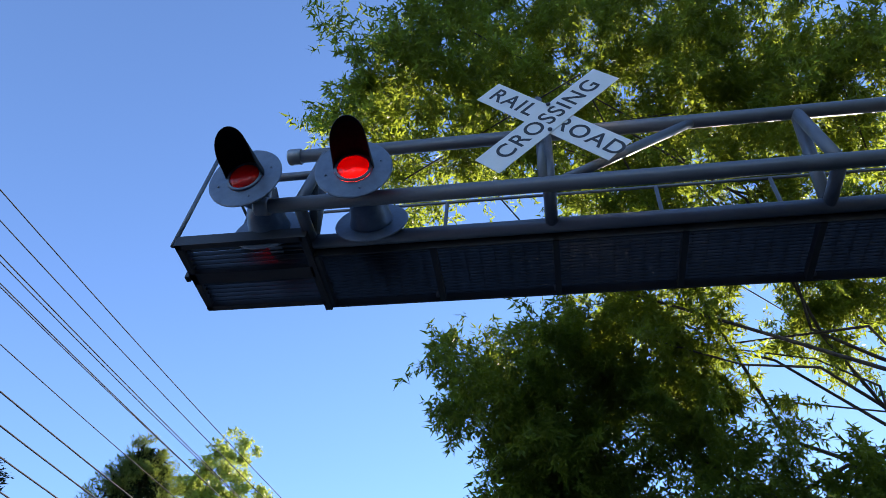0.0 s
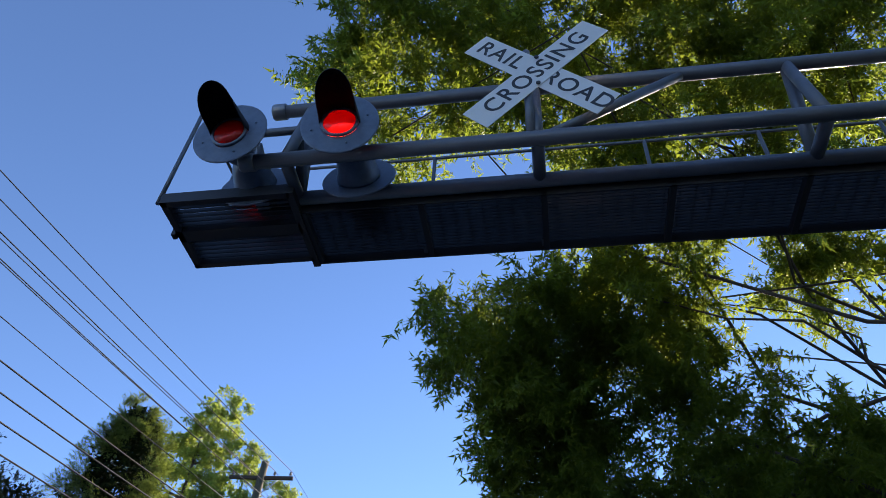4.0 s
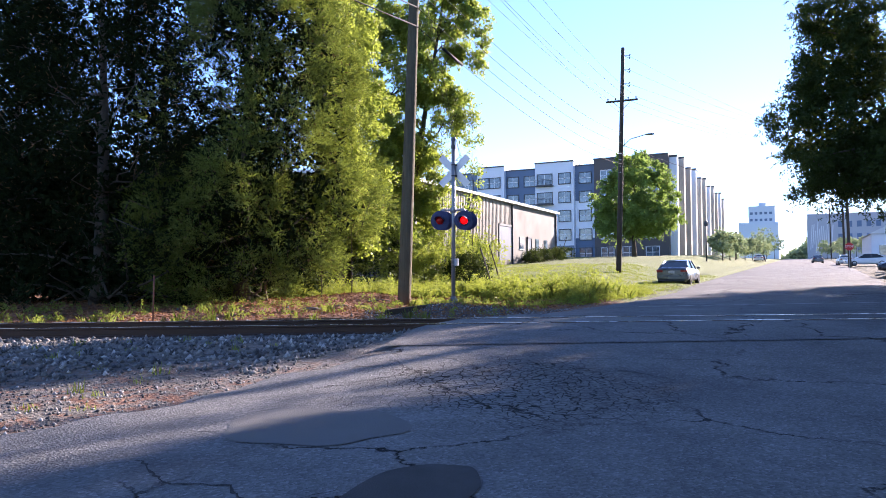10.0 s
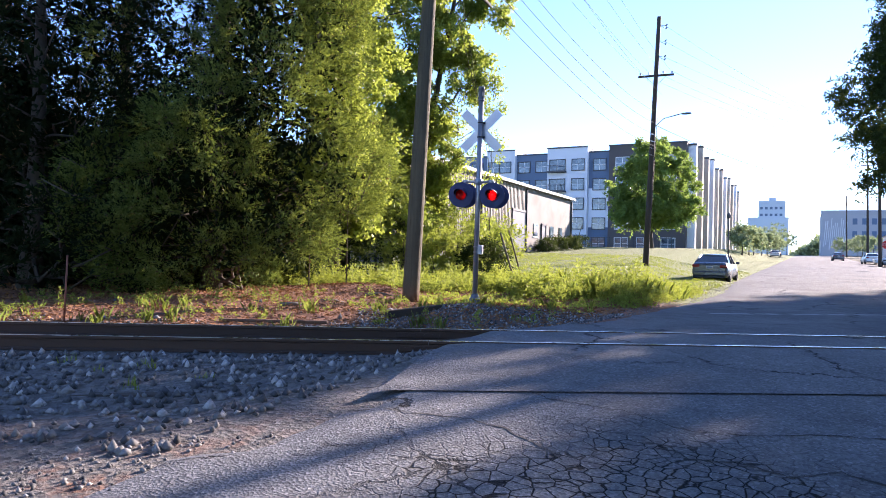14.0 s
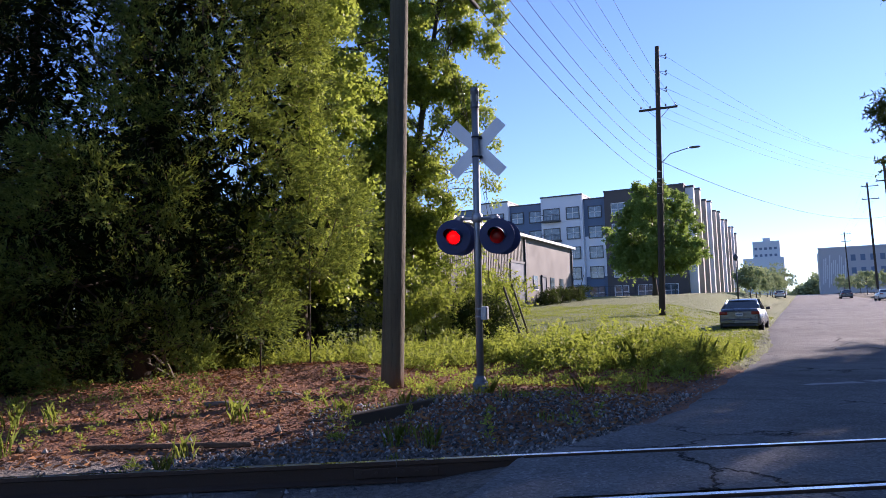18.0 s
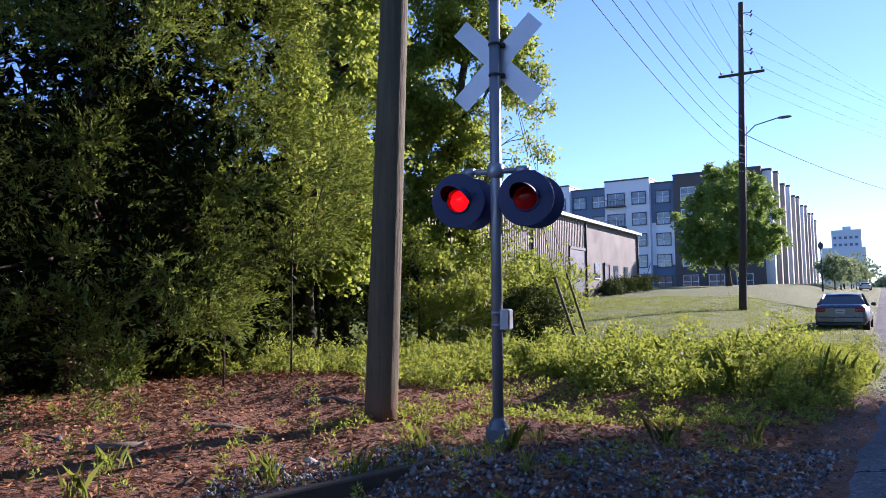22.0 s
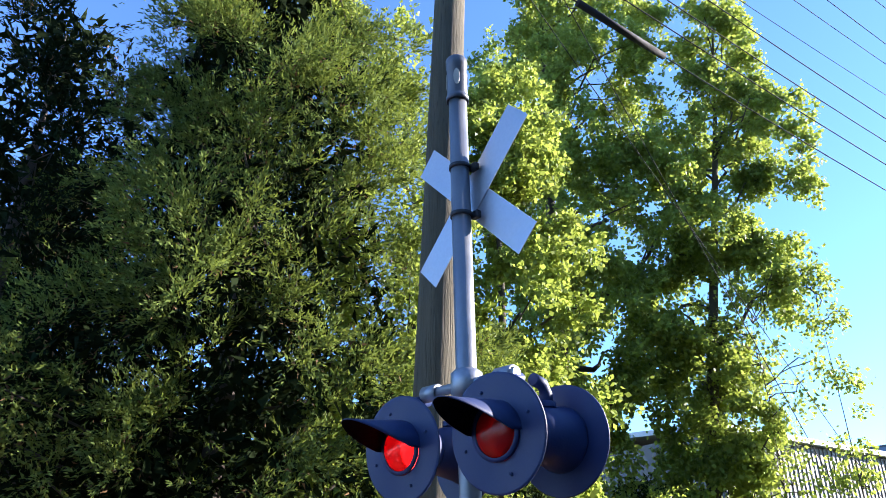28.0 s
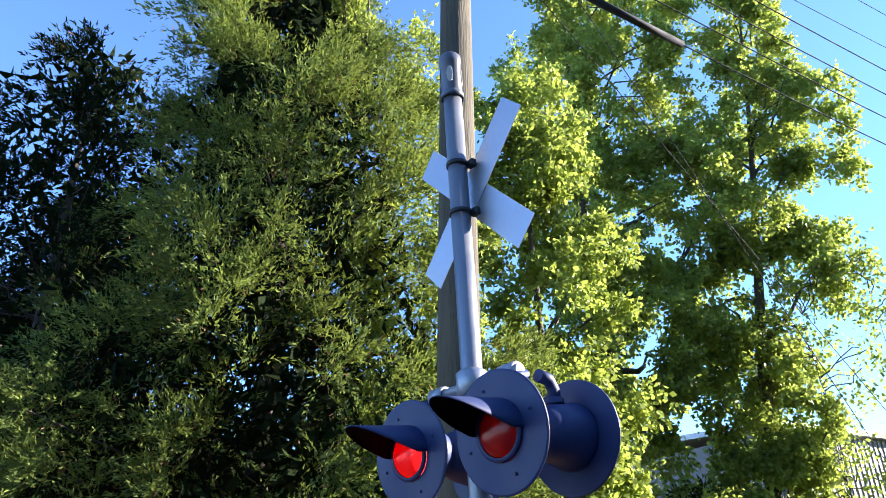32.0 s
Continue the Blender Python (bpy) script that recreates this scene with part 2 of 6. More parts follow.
FADEDBLACK = plain("faded_black_enamel", (0.045, 0.070, 0.115), (0.17, 0.225, 0.31), 0.4, 0.1, 9, 30, 0.2, 0.4)
# black enamel, with the sky's blue reflection put into its base colour
SHIELD = plain("sky_tinted_enamel", (0.010, 0.022, 0.085), (0.018, 0.036, 0.125), 0.55, 0.0, 4, 60, 0.08, 0.2)
SIGNBACK = plain("bare_aluminium_sheet", (0.36, 0.38, 0.42), (0.50, 0.52, 0.55), 0.38, 0.5, 3, 50, 0.1, 0.2)
SIGNWHITE = plain("white_sheeting", (0.62, 0.62, 0.60), (0.78, 0.78, 0.77), 0.5, 0, 4, 50, 0.05, 0.12)
LETTER = plain("black_letters", (0.015, 0.015, 0.017), (0.03, 0.03, 0.03), 0.5)
RUST = plain("rusty_rail", (0.045, 0.026, 0.018), (0.11, 0.06, 0.04), 0.85, 0.2, 8, 60, 0.3, 0.4)
RAILTOP = plain("polished_rail_head", (0.42, 0.42, 0.44), (0.60, 0.60, 0.62), 0.28, 0.9, 4, 50, 0.05, 0.15)
STONE, t, b, o = base("ballast_stone")
isle = t.nodes.new("ShaderNodeNewGeometry").outputs["Random Per Island"]
sn = tex(t, "ShaderNodeTexNoise", o, 45, 4)
c = ramp(t, isle, [(0.0, (0.038, 0.038, 0.039)), (0.40, (0.11, 0.108, 0.107)), (0.8, (0.225, 0.215, 0.205)), (1.0, (0.45, 0.43, 0.41))])
c = mixc(t, 0.6, c, ramp(t, sn.outputs[0], [(0.3, (0.55,)), (0.7, (1.15,))]), "MULTIPLY")
t.links.new(c, b.inputs["Base Color"])
b.inputs["Roughness"].default_value = 0.85
bump(t, b, sn.outputs[0], 0.5, 0.01)
PATCH = plain("fresh_asphalt", (0.022, 0.023, 0.026), (0.042, 0.043, 0.046), 0.85, 0, 3, 80, 0.8, 0.5)
PALEPATCH = plain("pale_asphalt", (0.055, 0.058, 0.064), (0.175, 0.172, 0.168), 0.85, 0, 1.1, 80, 0.8, 0.4)
WIRE = plain("cable", (0.010, 0.010, 0.011), (0.02, 0.02, 0.02), 0.85)
GLASS_INS = plain("glazed_insulator", (0.16, 0.13, 0.11), (0.24, 0.20, 0.18), 0.25)
CEDAR = leafy("cedar_spray", (0.022, 0.038, 0.011), (0.175, 0.230, 0.058), (0.34, 0.42, 0.05), 0.7, 0.32, 0.03)
# spray colour darkened for trees and inner foliage that stand in shade
SHADEDFOLIAGE = leafy("shaded_foliage", (0.006, 0.011, 0.005), (0.018, 0.028, 0.010), (0.03, 0.045, 0.010), 0.8, 0.12, 0.02)
DEADSPRAY = leafy("dry_cedar_spray", (0.10, 0.06, 0.03), (0.20, 0.12, 0.055), (0.2, 0.12, 0.05), 0.8, 0.15)
POPLAR = leafy("poplar_leaf", (0.070, 0.125, 0.024), (0.32, 0.39, 0.08), (0.56, 0.64, 0.09), 0.42, 0.50)
OAK = leafy("willow_oak_leaf", (0.010, 0.022, 0.005), (0.060, 0.092, 0.014), (0.62, 0.76, 0.07), 0.45, 0.48, 0.10)
# dark shrub leaf, also standing in for shade on backlit and shaded trees
DARKLEAF = leafy("dark_shaded_leaf", (0.014, 0.028, 0.008), (0.040, 0.064, 0.018), (0.13, 0.17, 0.03), 0.6, 0.25, 0.06)
LAWNTREE = leafy("lawn_tree_leaf", (0.085, 0.150, 0.038), (0.17, 0.25, 0.065), (0.40, 0.54, 0.10), 0.5, 0.5)
WEED = leafy("weed_leaf", (0.075, 0.125, 0.025), (0.24, 0.295, 0.06), (0.50, 0.56, 0.07), 0.55, 0.48)
BLADE = leafy("grass_blade", (0.085, 0.140, 0.024), (0.21, 0.245, 0.058), (0.40, 0.46, 0.07), 0.6, 0.4)
# leaf colour paled to stand in for distance haze
HAZELEAF = leafy("hazed_far_leaf", (0.19, 0.25, 0.14), (0.29, 0.35, 0.20), (0.44, 0.52, 0.22), 0.7, 0.3)

# ---- geometry helpers ----


def obj(name, bm, material, parent=None, label=""):
    me = bpy.data.meshes.new(name)
    bm.to_mesh(me)
    bm.free()
    for m in material if isinstance(material, (list, tuple)) else [material]:
        me.materials.append(m)
    ob = new(name, me)
    if parent is not None:
        ob.parent = parent
    if label:
        ob["label"] = label
    return ob


part = obj


def raw(name, verts, faces, material, parent=None, smooth=False):
    """A mesh from numpy arrays: verts n x 3, faces m x k."""
    me = bpy.data.meshes.new(name)
    k = faces.shape[1]
    me.vertices.add(len(verts))
    me.vertices.foreach_set("co", np.asarray(verts, np.float32).ravel())
    me.loops.add(faces.size)
    me.loops.foreach_set("vertex_index", faces.astype(np.int32).ravel())
    me.polygons.add(len(faces))
    me.polygons.foreach_set("loop_start", np.arange(0, faces.size, k, dtype=np.int32))
    if smooth:
        me.polygons.foreach_set("use_smooth", np.ones(len(faces), bool))
    me.update(calc_edges=True)
    me.materials.append(material)
    ob = new(name, me)
    if parent is not None:
        ob.parent = parent
    return ob


def empty(name, m=None):
    e = new(name)
    e.empty_display_size = 0.2
    if m is not None:
        e.matrix_world = m
    return e


def box(bm, x0, x1, y0, y1, z0, z1, bev=0.0, m=None):
    r = bmesh.ops.create_cube(bm, size=1.0, matrix=Matrix.LocRotScale(((x0 + x1) / 2, (y0 + y1) / 2, (z0 + z1) / 2), None, (x1 - x0, y1 - y0, z1 - z0)))
    vs = r["verts"]
    if bev:
        es = list({e for v in vs for e in v.link_edges})
        got = bmesh.ops.bevel(bm, geom=es, offset=bev, segments=1, affect="EDGES")
        vs = got["verts"]
    if m is not None:
        bmesh.ops.transform(bm, matrix=m, verts=list(set(vs)))
    return vs


def boxmesh(*a, **k):
    bm = bmesh.new()
    box(bm, *a, **k)
    return bm


def tube(bm, pts, radii, seg=8, cap=True):
    """A round tube through points, with a radius at each."""
    pts = [Vector(p) for p in pts]
    rings = []
    side = None
    for i, p in enumerate(pts):
        d = (pts[min(i + 1, len(pts) - 1)] - pts[max(i - 1, 0)]).normalized()
        if side is None:
            side = d.cross(Vector((0, 0, 1)) if abs(d.z) < 0.9 else Vector((1, 0, 0))).normalized()
        else:
            side = (side - d * side.dot(d)).normalized()
        up = d.cross(side)
        r = radii[i] if isinstance(radii, (list, tuple)) else radii
        rings.append([bm.verts.new(p + (side * math.cos(a) + up * math.sin(a)) * r) for a in (2 * math.pi * k / seg for k in range(seg))])
    for a, b2 in zip(rings, rings[1:]):
        for k in range(seg):
            f = bm.faces.new((a[k], a[(k + 1) % seg], b2[(k + 1) % seg], b2[k]))
            f.smooth = True
    if cap:
        bm.faces.new(rings[0][::-1])
        bm.faces.new(rings[-1])
    return bm


def lathe(bm, profile, seg=24, m=None, smooth=True):
    """Turns (radius, z) pairs round the z axis."""
    rings = []
    for r, z in profile:
        if r < 1e-5:
            rings.append([bm.verts.new((0, 0, z))])
        else:
            rings.append([bm.verts.new((r * math.cos(2 * math.pi * k / seg), r * math.sin(2 * math.pi * k / seg), z)) for k in range(seg)])
    for a, b2 in zip(rings, rings[1:]):
        for k in range(seg):
            k2 = (k + 1) % seg
            vs = [a[0], b2[k2], b2[k]] if len(a) == 1 else [a[k], a[k2], b2[0]] if len(b2) == 1 else [a[k], a[k2], b2[k2], b2[k]]
            if len(a) == 1 and len(b2) == 1:
                continue
            f = bm.faces.new(vs)
            f.smooth = smooth
    if m is not None:
        bmesh.ops.transform(bm, matrix=m, verts=[v for r in rings for v in r])
    return bm


def lumps(x, y, z=0.0, f=1.0, seed=0.0):
    """Smooth uneven field between about -1 and 1."""
    return (np.sin(f * (x * 1.9 + y * 0.7) + seed) * np.sin(f * (y * 2.1 - z * 0.8) + 1.3 * seed) + np.sin(f * (z * 2.3 + x * 1.1) + 2.1 * seed) * np.sin(f * (x * 3.1 - y * 2.7 + z * 1.7) + seed)) * 0.7


def smooth01(v):
    v = np.clip(v, 0, 1)
    return v * v * (3 - 2 * v)


# ---- the lie of the land ----
RAIL_DIR = Vector((0.8415, 0.5402, 0))
RAIL_N = Vector((-0.5402, 0.8415, 0))
NEAR_RAIL, FAR_RAIL, RAIL_TOP = 17.42, 18.93, 0.70


def road_left(y):
    return np.interp(y, [-40, 5, 8, 10, 11, 12, 13.5, 15.6, 17.5, 19, 22, 30, 36, 47, 300, 3000], [-7.4, -7.5, -7.48, -7.45, -7.25, -7.05, -7.0, -7.47, -7.7, -7.25, -7.0, -6.65, -6.5, -7.1, -7.6, -60])


def road_right(y):
    return np.interp(y, [-40, 10, 22, 27, 32, 90, 300, 3000], [3.2, 3.4, 4.6, 4.4, 2.4, 3.6, 5, -30])


def road_z(x, y):
    s = -0.5402 * x + 0.8415 * y
    z = np.interp(s, [-40, 0, 9, 12.5, 16.4, 19.9, 30], [0.1, 0.2, 0.28, 0.31, 0.675, 0.675, 0.68])
    return z + np.interp(y, [30, 46, 300, 500, 3000], [0, 0.27, 6.3, 8.0, 8.0])


def ground_z(x, y):
    x, y = np.asarray(x, float), np.asarray(y, float)
    s = -0.5402 * x + 0.8415 * y
    rz = road_z(x, y)
    side = np.interp(s, [-40, 0, 9, 13, 15.6, 16.7, 19.6, 20.6, 22, 26], [0.1, 0.2, 0.30, 0.35, 0.50, 0.54, 0.54, 0.58, 0.69, 0.76])
    side = side + np.interp(y, [30, 46, 300, 500, 3000], [0, 0.3, 6.3, 8.0, 8.0])
    lawn = smooth01((-8.6 - x) / 6.0) * np.interp(y, [22, 30, 52, 77, 122, 200, 320], [0, 0.10, 0.75, 1.45, 1.7, 0.8, 0])
    mound = 0.28 * np.exp(-(((x + 14.3) / 1.7) ** 2 + ((y - 23.5) / 1.5) ** 2)) + 0.17 * np.exp(-(((x + 9.0) / 1.15) ** 2 + ((y - 20.2) / 0.9) ** 2)) - 0.20 * np.exp(-(((x + 10.3) / 1.6) ** 2 + ((y - 24.2) / 0.9) ** 2)) + 0.30 * np.exp(-(((x + 9.0) / 2.0) ** 2 + ((y - 28.0) / 1.5) ** 2))
    rough = 0.05 * np.sin(x * 1.7 + np.sin(y * 0.9) * 2) * np.sin(y * 1.3 + np.cos(x * 0.7)) * smooth01((np.abs(s - 18.2) - 2.2) / 2)
    out = np.maximum(smooth01((road_left(y) + 0.1 - x) / 0.9), smooth01((x - road_right(y)) / 0.9))
    return rz * (1 - out) - 0.05 * (1 - out) + (side + lawn + mound + rough - 0.02) * out


def gz(x, y):
    return float(ground_z(x, y))


def sheet(name, xs, ys, zfun, material):
    X, Y = np.meshgrid(xs, ys)
    v = np.stack([X, Y, zfun(X, Y)], -1).reshape(-1, 3)
    nx, ny = len(xs), len(ys)
    i = (np.arange(ny - 1)[:, None] * nx + np.arange(nx - 1)[None, :]).ravel()
    return raw(name, v, np.stack([i, i + 1, i + nx + 1, i + nx], 1), material, smooth=True)


gxs = np.concatenate([-np.geomspace(3000, 42, 16), np.arange(-40, 12, 0.33), np.geomspace(12, 3000, 18)])
gys = np.concatenate([-np.geomspace(3000, 14, 14), np.arange(-12, 40, 0.33), np.geomspace(40, 3000, 46)])
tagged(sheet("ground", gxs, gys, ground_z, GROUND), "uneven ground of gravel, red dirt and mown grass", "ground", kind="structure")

ys = np.concatenate([np.arange(-40, 60, 0.2), np.geomspace(60, 700, 60)])
cols = np.linspace(0, 1, 30)
edge = (0.10 * np.sin(ys * 2.1) + 0.07 * np.sin(ys * 5.3 + 1) + 0.04 * np.sin(ys * 9.7)) * np.interp(ys, [15, 18], [1.0, 0.35])
XL, XR = road_left(ys) + edge, road_right(ys) - edge[::-1]
X = XL[:, None] * (1 - cols) + XR[:, None] * cols
Y = np.repeat(ys[:, None], len(cols), 1)
Z = road_z(X, Y)
Z[:, 0] -= 0.07
Z[:, -1] -= 0.07
i = (np.arange(len(ys) - 1)[:, None] * len(cols) + np.arange(len(cols) - 1)[None, :]).ravel()
tagged(raw("road", np.stack([X, Y, Z], -1).reshape(-1, 3), np.stack([i, i + 1, i + len(cols) + 1, i + len(cols)], 1), ASPHALT, smooth=True),
       "cracked grey asphalt road running over the railway", "road", kind="structure")

# ---- the railway ----


def on_rail(u, s, z=0.0):
    p = RAIL_DIR * u + RAIL_N * s
    return Vector((p.x, p.y, z))


RAIL_TURN = math.degrees(math.atan2(RAIL_DIR.y, RAIL_DIR.x))
track = tagged(empty("railway_track", Matrix.Translation(on_rail(0, 18.17, 0.36)) @ pose(0, 0, 0, 0, 0, RAIL_TURN)),
               "single railway track with rusty rails on old wooden sleepers", "railway track")


def rail_profile(bm, y0, u0, u1):
    prof = [(-0.07, 0.17), (0.07, 0.17), (0.07, 0.182), (0.012, 0.20), (0.012, 0.295), (0.036, 0.305), (0.036, 0.336), (-0.036, 0.336), (-0.036, 0.305), (-0.012, 0.295), (-0.012, 0.20), (-0.07, 0.182)]
    a = [bm.verts.new((u0, y0 + y, z)) for y, z in prof]
    b2 = [bm.verts.new((u1, y0 + y, z)) for y, z in prof]
    n = len(prof)
    for k in range(n):
        bm.faces.new((a[k], a[(k + 1) % n], b2[(k + 1) % n], b2[k]))
    bm.faces.new(a[::-1])
    bm.faces.new(b2)
    return bm


for off in (NEAR_RAIL - 18.17, FAR_RAIL - 18.17):
    for k in range(10):
        r = part("rail", rail_profile(bmesh.new(), off, -70 + 12 * k + 0.004, -58 + 12 * k - 0.004), RUST, track)
        bm = boxmesh(-70 + 12 * k + 0.004, -58 + 12 * k - 0.004, off - 0.030, off + 0.030, 0.336, 0.3385)
        part("running_surface", bm, RAILTOP, r, "polished steel running surface")
        bm = boxmesh(-58 + 12 * k - 0.35, -58 + 12 * k + 0.35, off - 0.034, off - 0.014, 0.205, 0.285, bev=0.006)
        for q in range(6):
            lathe(bm, [(0.0, 0.0), (0.016, 0.0), (0.016, 0.02), (0.0, 0.02)], 6, pose(-58 + 12 * k - 0.28 + 0.112 * q, off - 0.034, 0.245, 90, 0, 0), False)
        part("joint_bar", bm, RUST, r)
tie_mesh = None
for k in range(96):
    u = -38 + 0.52 * k
    w = on_rail(u, 18.17)
    if float(road_left(w.y)) + 0.2 < w.x < float(road_right(w.y)) - 0.2:
        continue
    if tie_mesh is None:
        bm = bmesh.new()
        box(bm, -0.115, 0.115, -1.30, 1.30, 0.0, 0.168, bev=0.012)
        tie = part("sleeper", bm, DARKWOOD, track)
        tie_mesh = tie.data
    else:
        tie = new("sleeper", tie_mesh)
        tie.parent = track
    tie.matrix_basis = pose(u, random.uniform(-0.04, 0.04), random.uniform(-0.012, 0.004), 0, 0, random.uniform(-1.5, 1.5))

# crossing surface: asphalt panel beside and between the rails, with a seam along its near edge
for k, (s0, s1) in enumerate(((14.95, NEAR_RAIL - 0.10), (NEAR_RAIL + 0.11, FAR_RAIL - 0.11), (FAR_RAIL + 0.10, 20.3))):
    bm = bmesh.new()
    rows = []
    for u in np.arange(-12.0, 22.0, 0.5):
        row = []
        for s in np.linspace(s0, s1, 7):
            w = on_rail(u, s)
            lim = float(road_left(w.y)) + 0.06
            x = max(w.x, lim)
            z = float(road_z(x, w.y)) + 0.014
            if k == 1:
                z = 0.692
            row.append((x, w.y, z) if lim - 1.2 < w.x < float(road_right(w.y)) + 0.3 else None)
        rows.append(row)
    for a, b2 in zip(rows, rows[1:]):
        for j in range(6):
            q = (a[j], b2[j], b2[j + 1], a[j + 1])
            if None not in q:
                bm.faces.new([bm.verts.new(p) for p in q])
    bmesh.ops.remove_doubles(bm, verts=bm.verts, dist=0.001)
    bmesh.ops.recalc_face_normals(bm, faces=bm.faces)
    tagged(obj("crossing_panel", bm, ASPHALT), "dark asphalt infill between the road and the rails", "paving", "crossing panels", "structure")

# a round dark repair in the road
bm = bmesh.new()
ring = [bm.verts.new((x, y, float(road_z(x, y)) + 0.012)) for x, y in ((-3.53 + 0.36 * math.cos(a) * (1 + 0.07 * math.sin(3 * a + 1)), 8.28 + 0.58 * math.sin(a) * (1 + 0.08 * math.sin(2 * a) + 0.03 * math.sin(7 * a))) for a in (2 * math.pi * k / 40 for k in range(40)))]
bm.faces.new(ring)
tagged(obj("road_patch", bm, PATCH), "round dark asphalt repair in the cracked road", "road patch", kind="structure")

# a pale sunken patch beside it
bm = bmesh.new()
ring = [bm.verts.new((x, y, float(road_z(x, y)) + 0.008)) for x, y in ((-5.15 + 0.78 * math.cos(a) * (1 + 0.10 * math.sin(3 * a) + 0.04 * math.sin(8 * a)), 9.42 + 0.74 * math.sin(a) * (1 + 0.10 * math.sin(2 * a + 1) + 0.05 * math.sin(6 * a))) for a in (2 * math.pi * k / 56 for k in range(56)))]
bm.faces.new(ring)
tagged(obj("sunken_patch", bm, PALEPATCH), "pale sunken asphalt patch with a dark stain", "road patch", kind="structure")
# long open cracks wandering over the old asphalt
CRACK = plain("open_crack", (0.010, 0.010, 0.011), (0.03, 0.03, 0.032), 0.95)
rl = random.Random(12)
for pts in (((-7.0, 12.87), (-6.5, 12.95), (-5.9, 13.1), (-5.6, 13.05), (-5.3, 12.87), (-5.0, 12.65)), ((-6.05, 14.25), (-5.6, 13.97), (-4.95, 14.0), (-4.4, 13.76), (-3.95, 13.94), (-3.5, 14.25), (-2.6, 14.6), (-1.6, 14.5)),
            ((-4.9, 12.8), (-4.7, 13.3), (-4.5, 13.35), (-4.3, 13.15), (-4.0, 13.28), (-3.7, 13.18), (-3.4, 13.47), (-2.7, 13.2)), ((-5.6, 8.0), (-5.0, 7.7), (-4.6, 7.85), (-4.2, 7.6), (-3.9, 8.1))):
    bm = bmesh.new()
    prev = None
    for (x0, y0), (x1, y1) in zip(pts, pts[1:]):
        n = max(3, int(math.hypot(x1 - x0, y1 - y0) / 0.05))
        for k in range(n):
            f = k / n
            x, y = x0 + (x1 - x0) * f + rl.uniform(-0.014, 0.014), y0 + (y1 - y0) * f + rl.uniform(-0.02, 0.02)
            w = rl.uniform(0.004, 0.017)
            row = [bm.verts.new((x, y + e * w, float(road_z(x, y)) + 0.004)) for e in (-1, 1)]
            if prev:
                bm.faces.new((prev[0], row[0], row[1], prev[1]))
            prev = row
    tagged(obj("road_crack", bm, CRACK), "long open crack wandering across the old asphalt", "road crack", kind="structure")
# worn stop line beyond the rails, in broken lengths
WORNLINE = plain("worn_white_line", (0.16, 0.16, 0.165), (0.52, 0.52, 0.51), 0.8, 0, 2.5, 30, 0.3, 0.5)
line = tagged(empty("stop_line", Matrix.Translation((-5.5, 24.42, 0))), "worn white stop line across the road", "road marking", kind="structure")
rl = random.Random(5)
u = 0.0
while u < 7.6:
    ln = rl.uniform(0.5, 1.3)
    bm = bmesh.new()
    low, high = [], []
    for k in range(7):
        v = u + ln * k / 6
        for row, w in ((low, -0.20 + rl.uniform(0, 0.12)), (high, 0.16 - rl.uniform(0, 0.10))):
            x, y = 0.757 * v - 0.653 * w, 0.653 * v + 0.757 * w
            row.append(bm.verts.new((x, y, float(road_z(x - 5.5, y + 24.42)) + 0.006)))
    for k in range(6):
        bm.faces.new((low[k], low[k + 1], high[k + 1], high[k]))
    part("paint_stroke", bm, WORNLINE, line)
    u += ln + rl.uniform(0.05, 0.35)

# ---- trees ----


def unit(a):
    return a / np.maximum(np.linalg.norm(a, axis=-1, keepdims=True), 1e-6)


def leaf_mesh(name, pos, size, slim, material, parent, rng, out=None, stiff=0.0, droop=0.0, full=False, face=None):
    """One leaf at each place, a blade of one face or, when full, a rhomb; out: the way it leans, stiff: how strictly."""
    n = len(pos)
    d = rng.normal(size=(n, 3))
    if out is not None:
        d = unit(d) * (1 - stiff) + out * stiff
    d[:, 2] -= droop
    d = unit(d)
    turn = rng.normal(size=(n, 3))
    side = unit(np.cross(d, turn if face is None else face + 0.45 * turn))
    L = size * rng.uniform(0.6, 1.3, (n, 1))
    W = L * slim
    if full:
        m = pos + d * L * 0.5
        nrm = np.cross(d, side)
        v = np.stack([pos, m + side * W * 0.5 + nrm * L * 0.06, pos + d * L, m - side * W * 0.5 + nrm * L * 0.06], 1).reshape(-1, 3)
        return raw(name, v, np.arange(4 * n).reshape(-1, 4), material, parent)
    v = np.stack([pos - side * W * 0.5, pos + side * W * 0.5 + d * L * 0.25, pos + d * L], 1).reshape(-1, 3)
    return raw(name, v, np.arange(3 * n).reshape(-1, 3), material, parent)


def clump_points(rng, centres, radii, per, twigs=9, spread=0.10):
    """Leaves set along short twigs that fan out of each clump."""
    k = len(centres)
    ax = unit(rng.normal(size=(k, twigs, 3)) + unit(centres * np.array([1, 1, 0.3]))[:, None, :] * 0.7)
    ln = radii[:, None] * rng.uniform(0.55, 1.5, (k, twigs))
    who = rng.integers(0, twigs, (k, per))
    row = np.arange(k)[:, None]
    d, l = ax[row, who], ln[row, who][..., None]
    f = rng.uniform(0.0, 1.0, (k, per, 1)) ** 0.8
    pos = centres[:, None, :] + d * l * f + rng.normal(size=(k, per, 3)) * spread * (1.15 - f)
    pos[..., 2] -= 0.25 * (l[..., 0] * f[..., 0]) ** 2
    return pos.reshape(-1, 3), d.reshape(-1, 3)


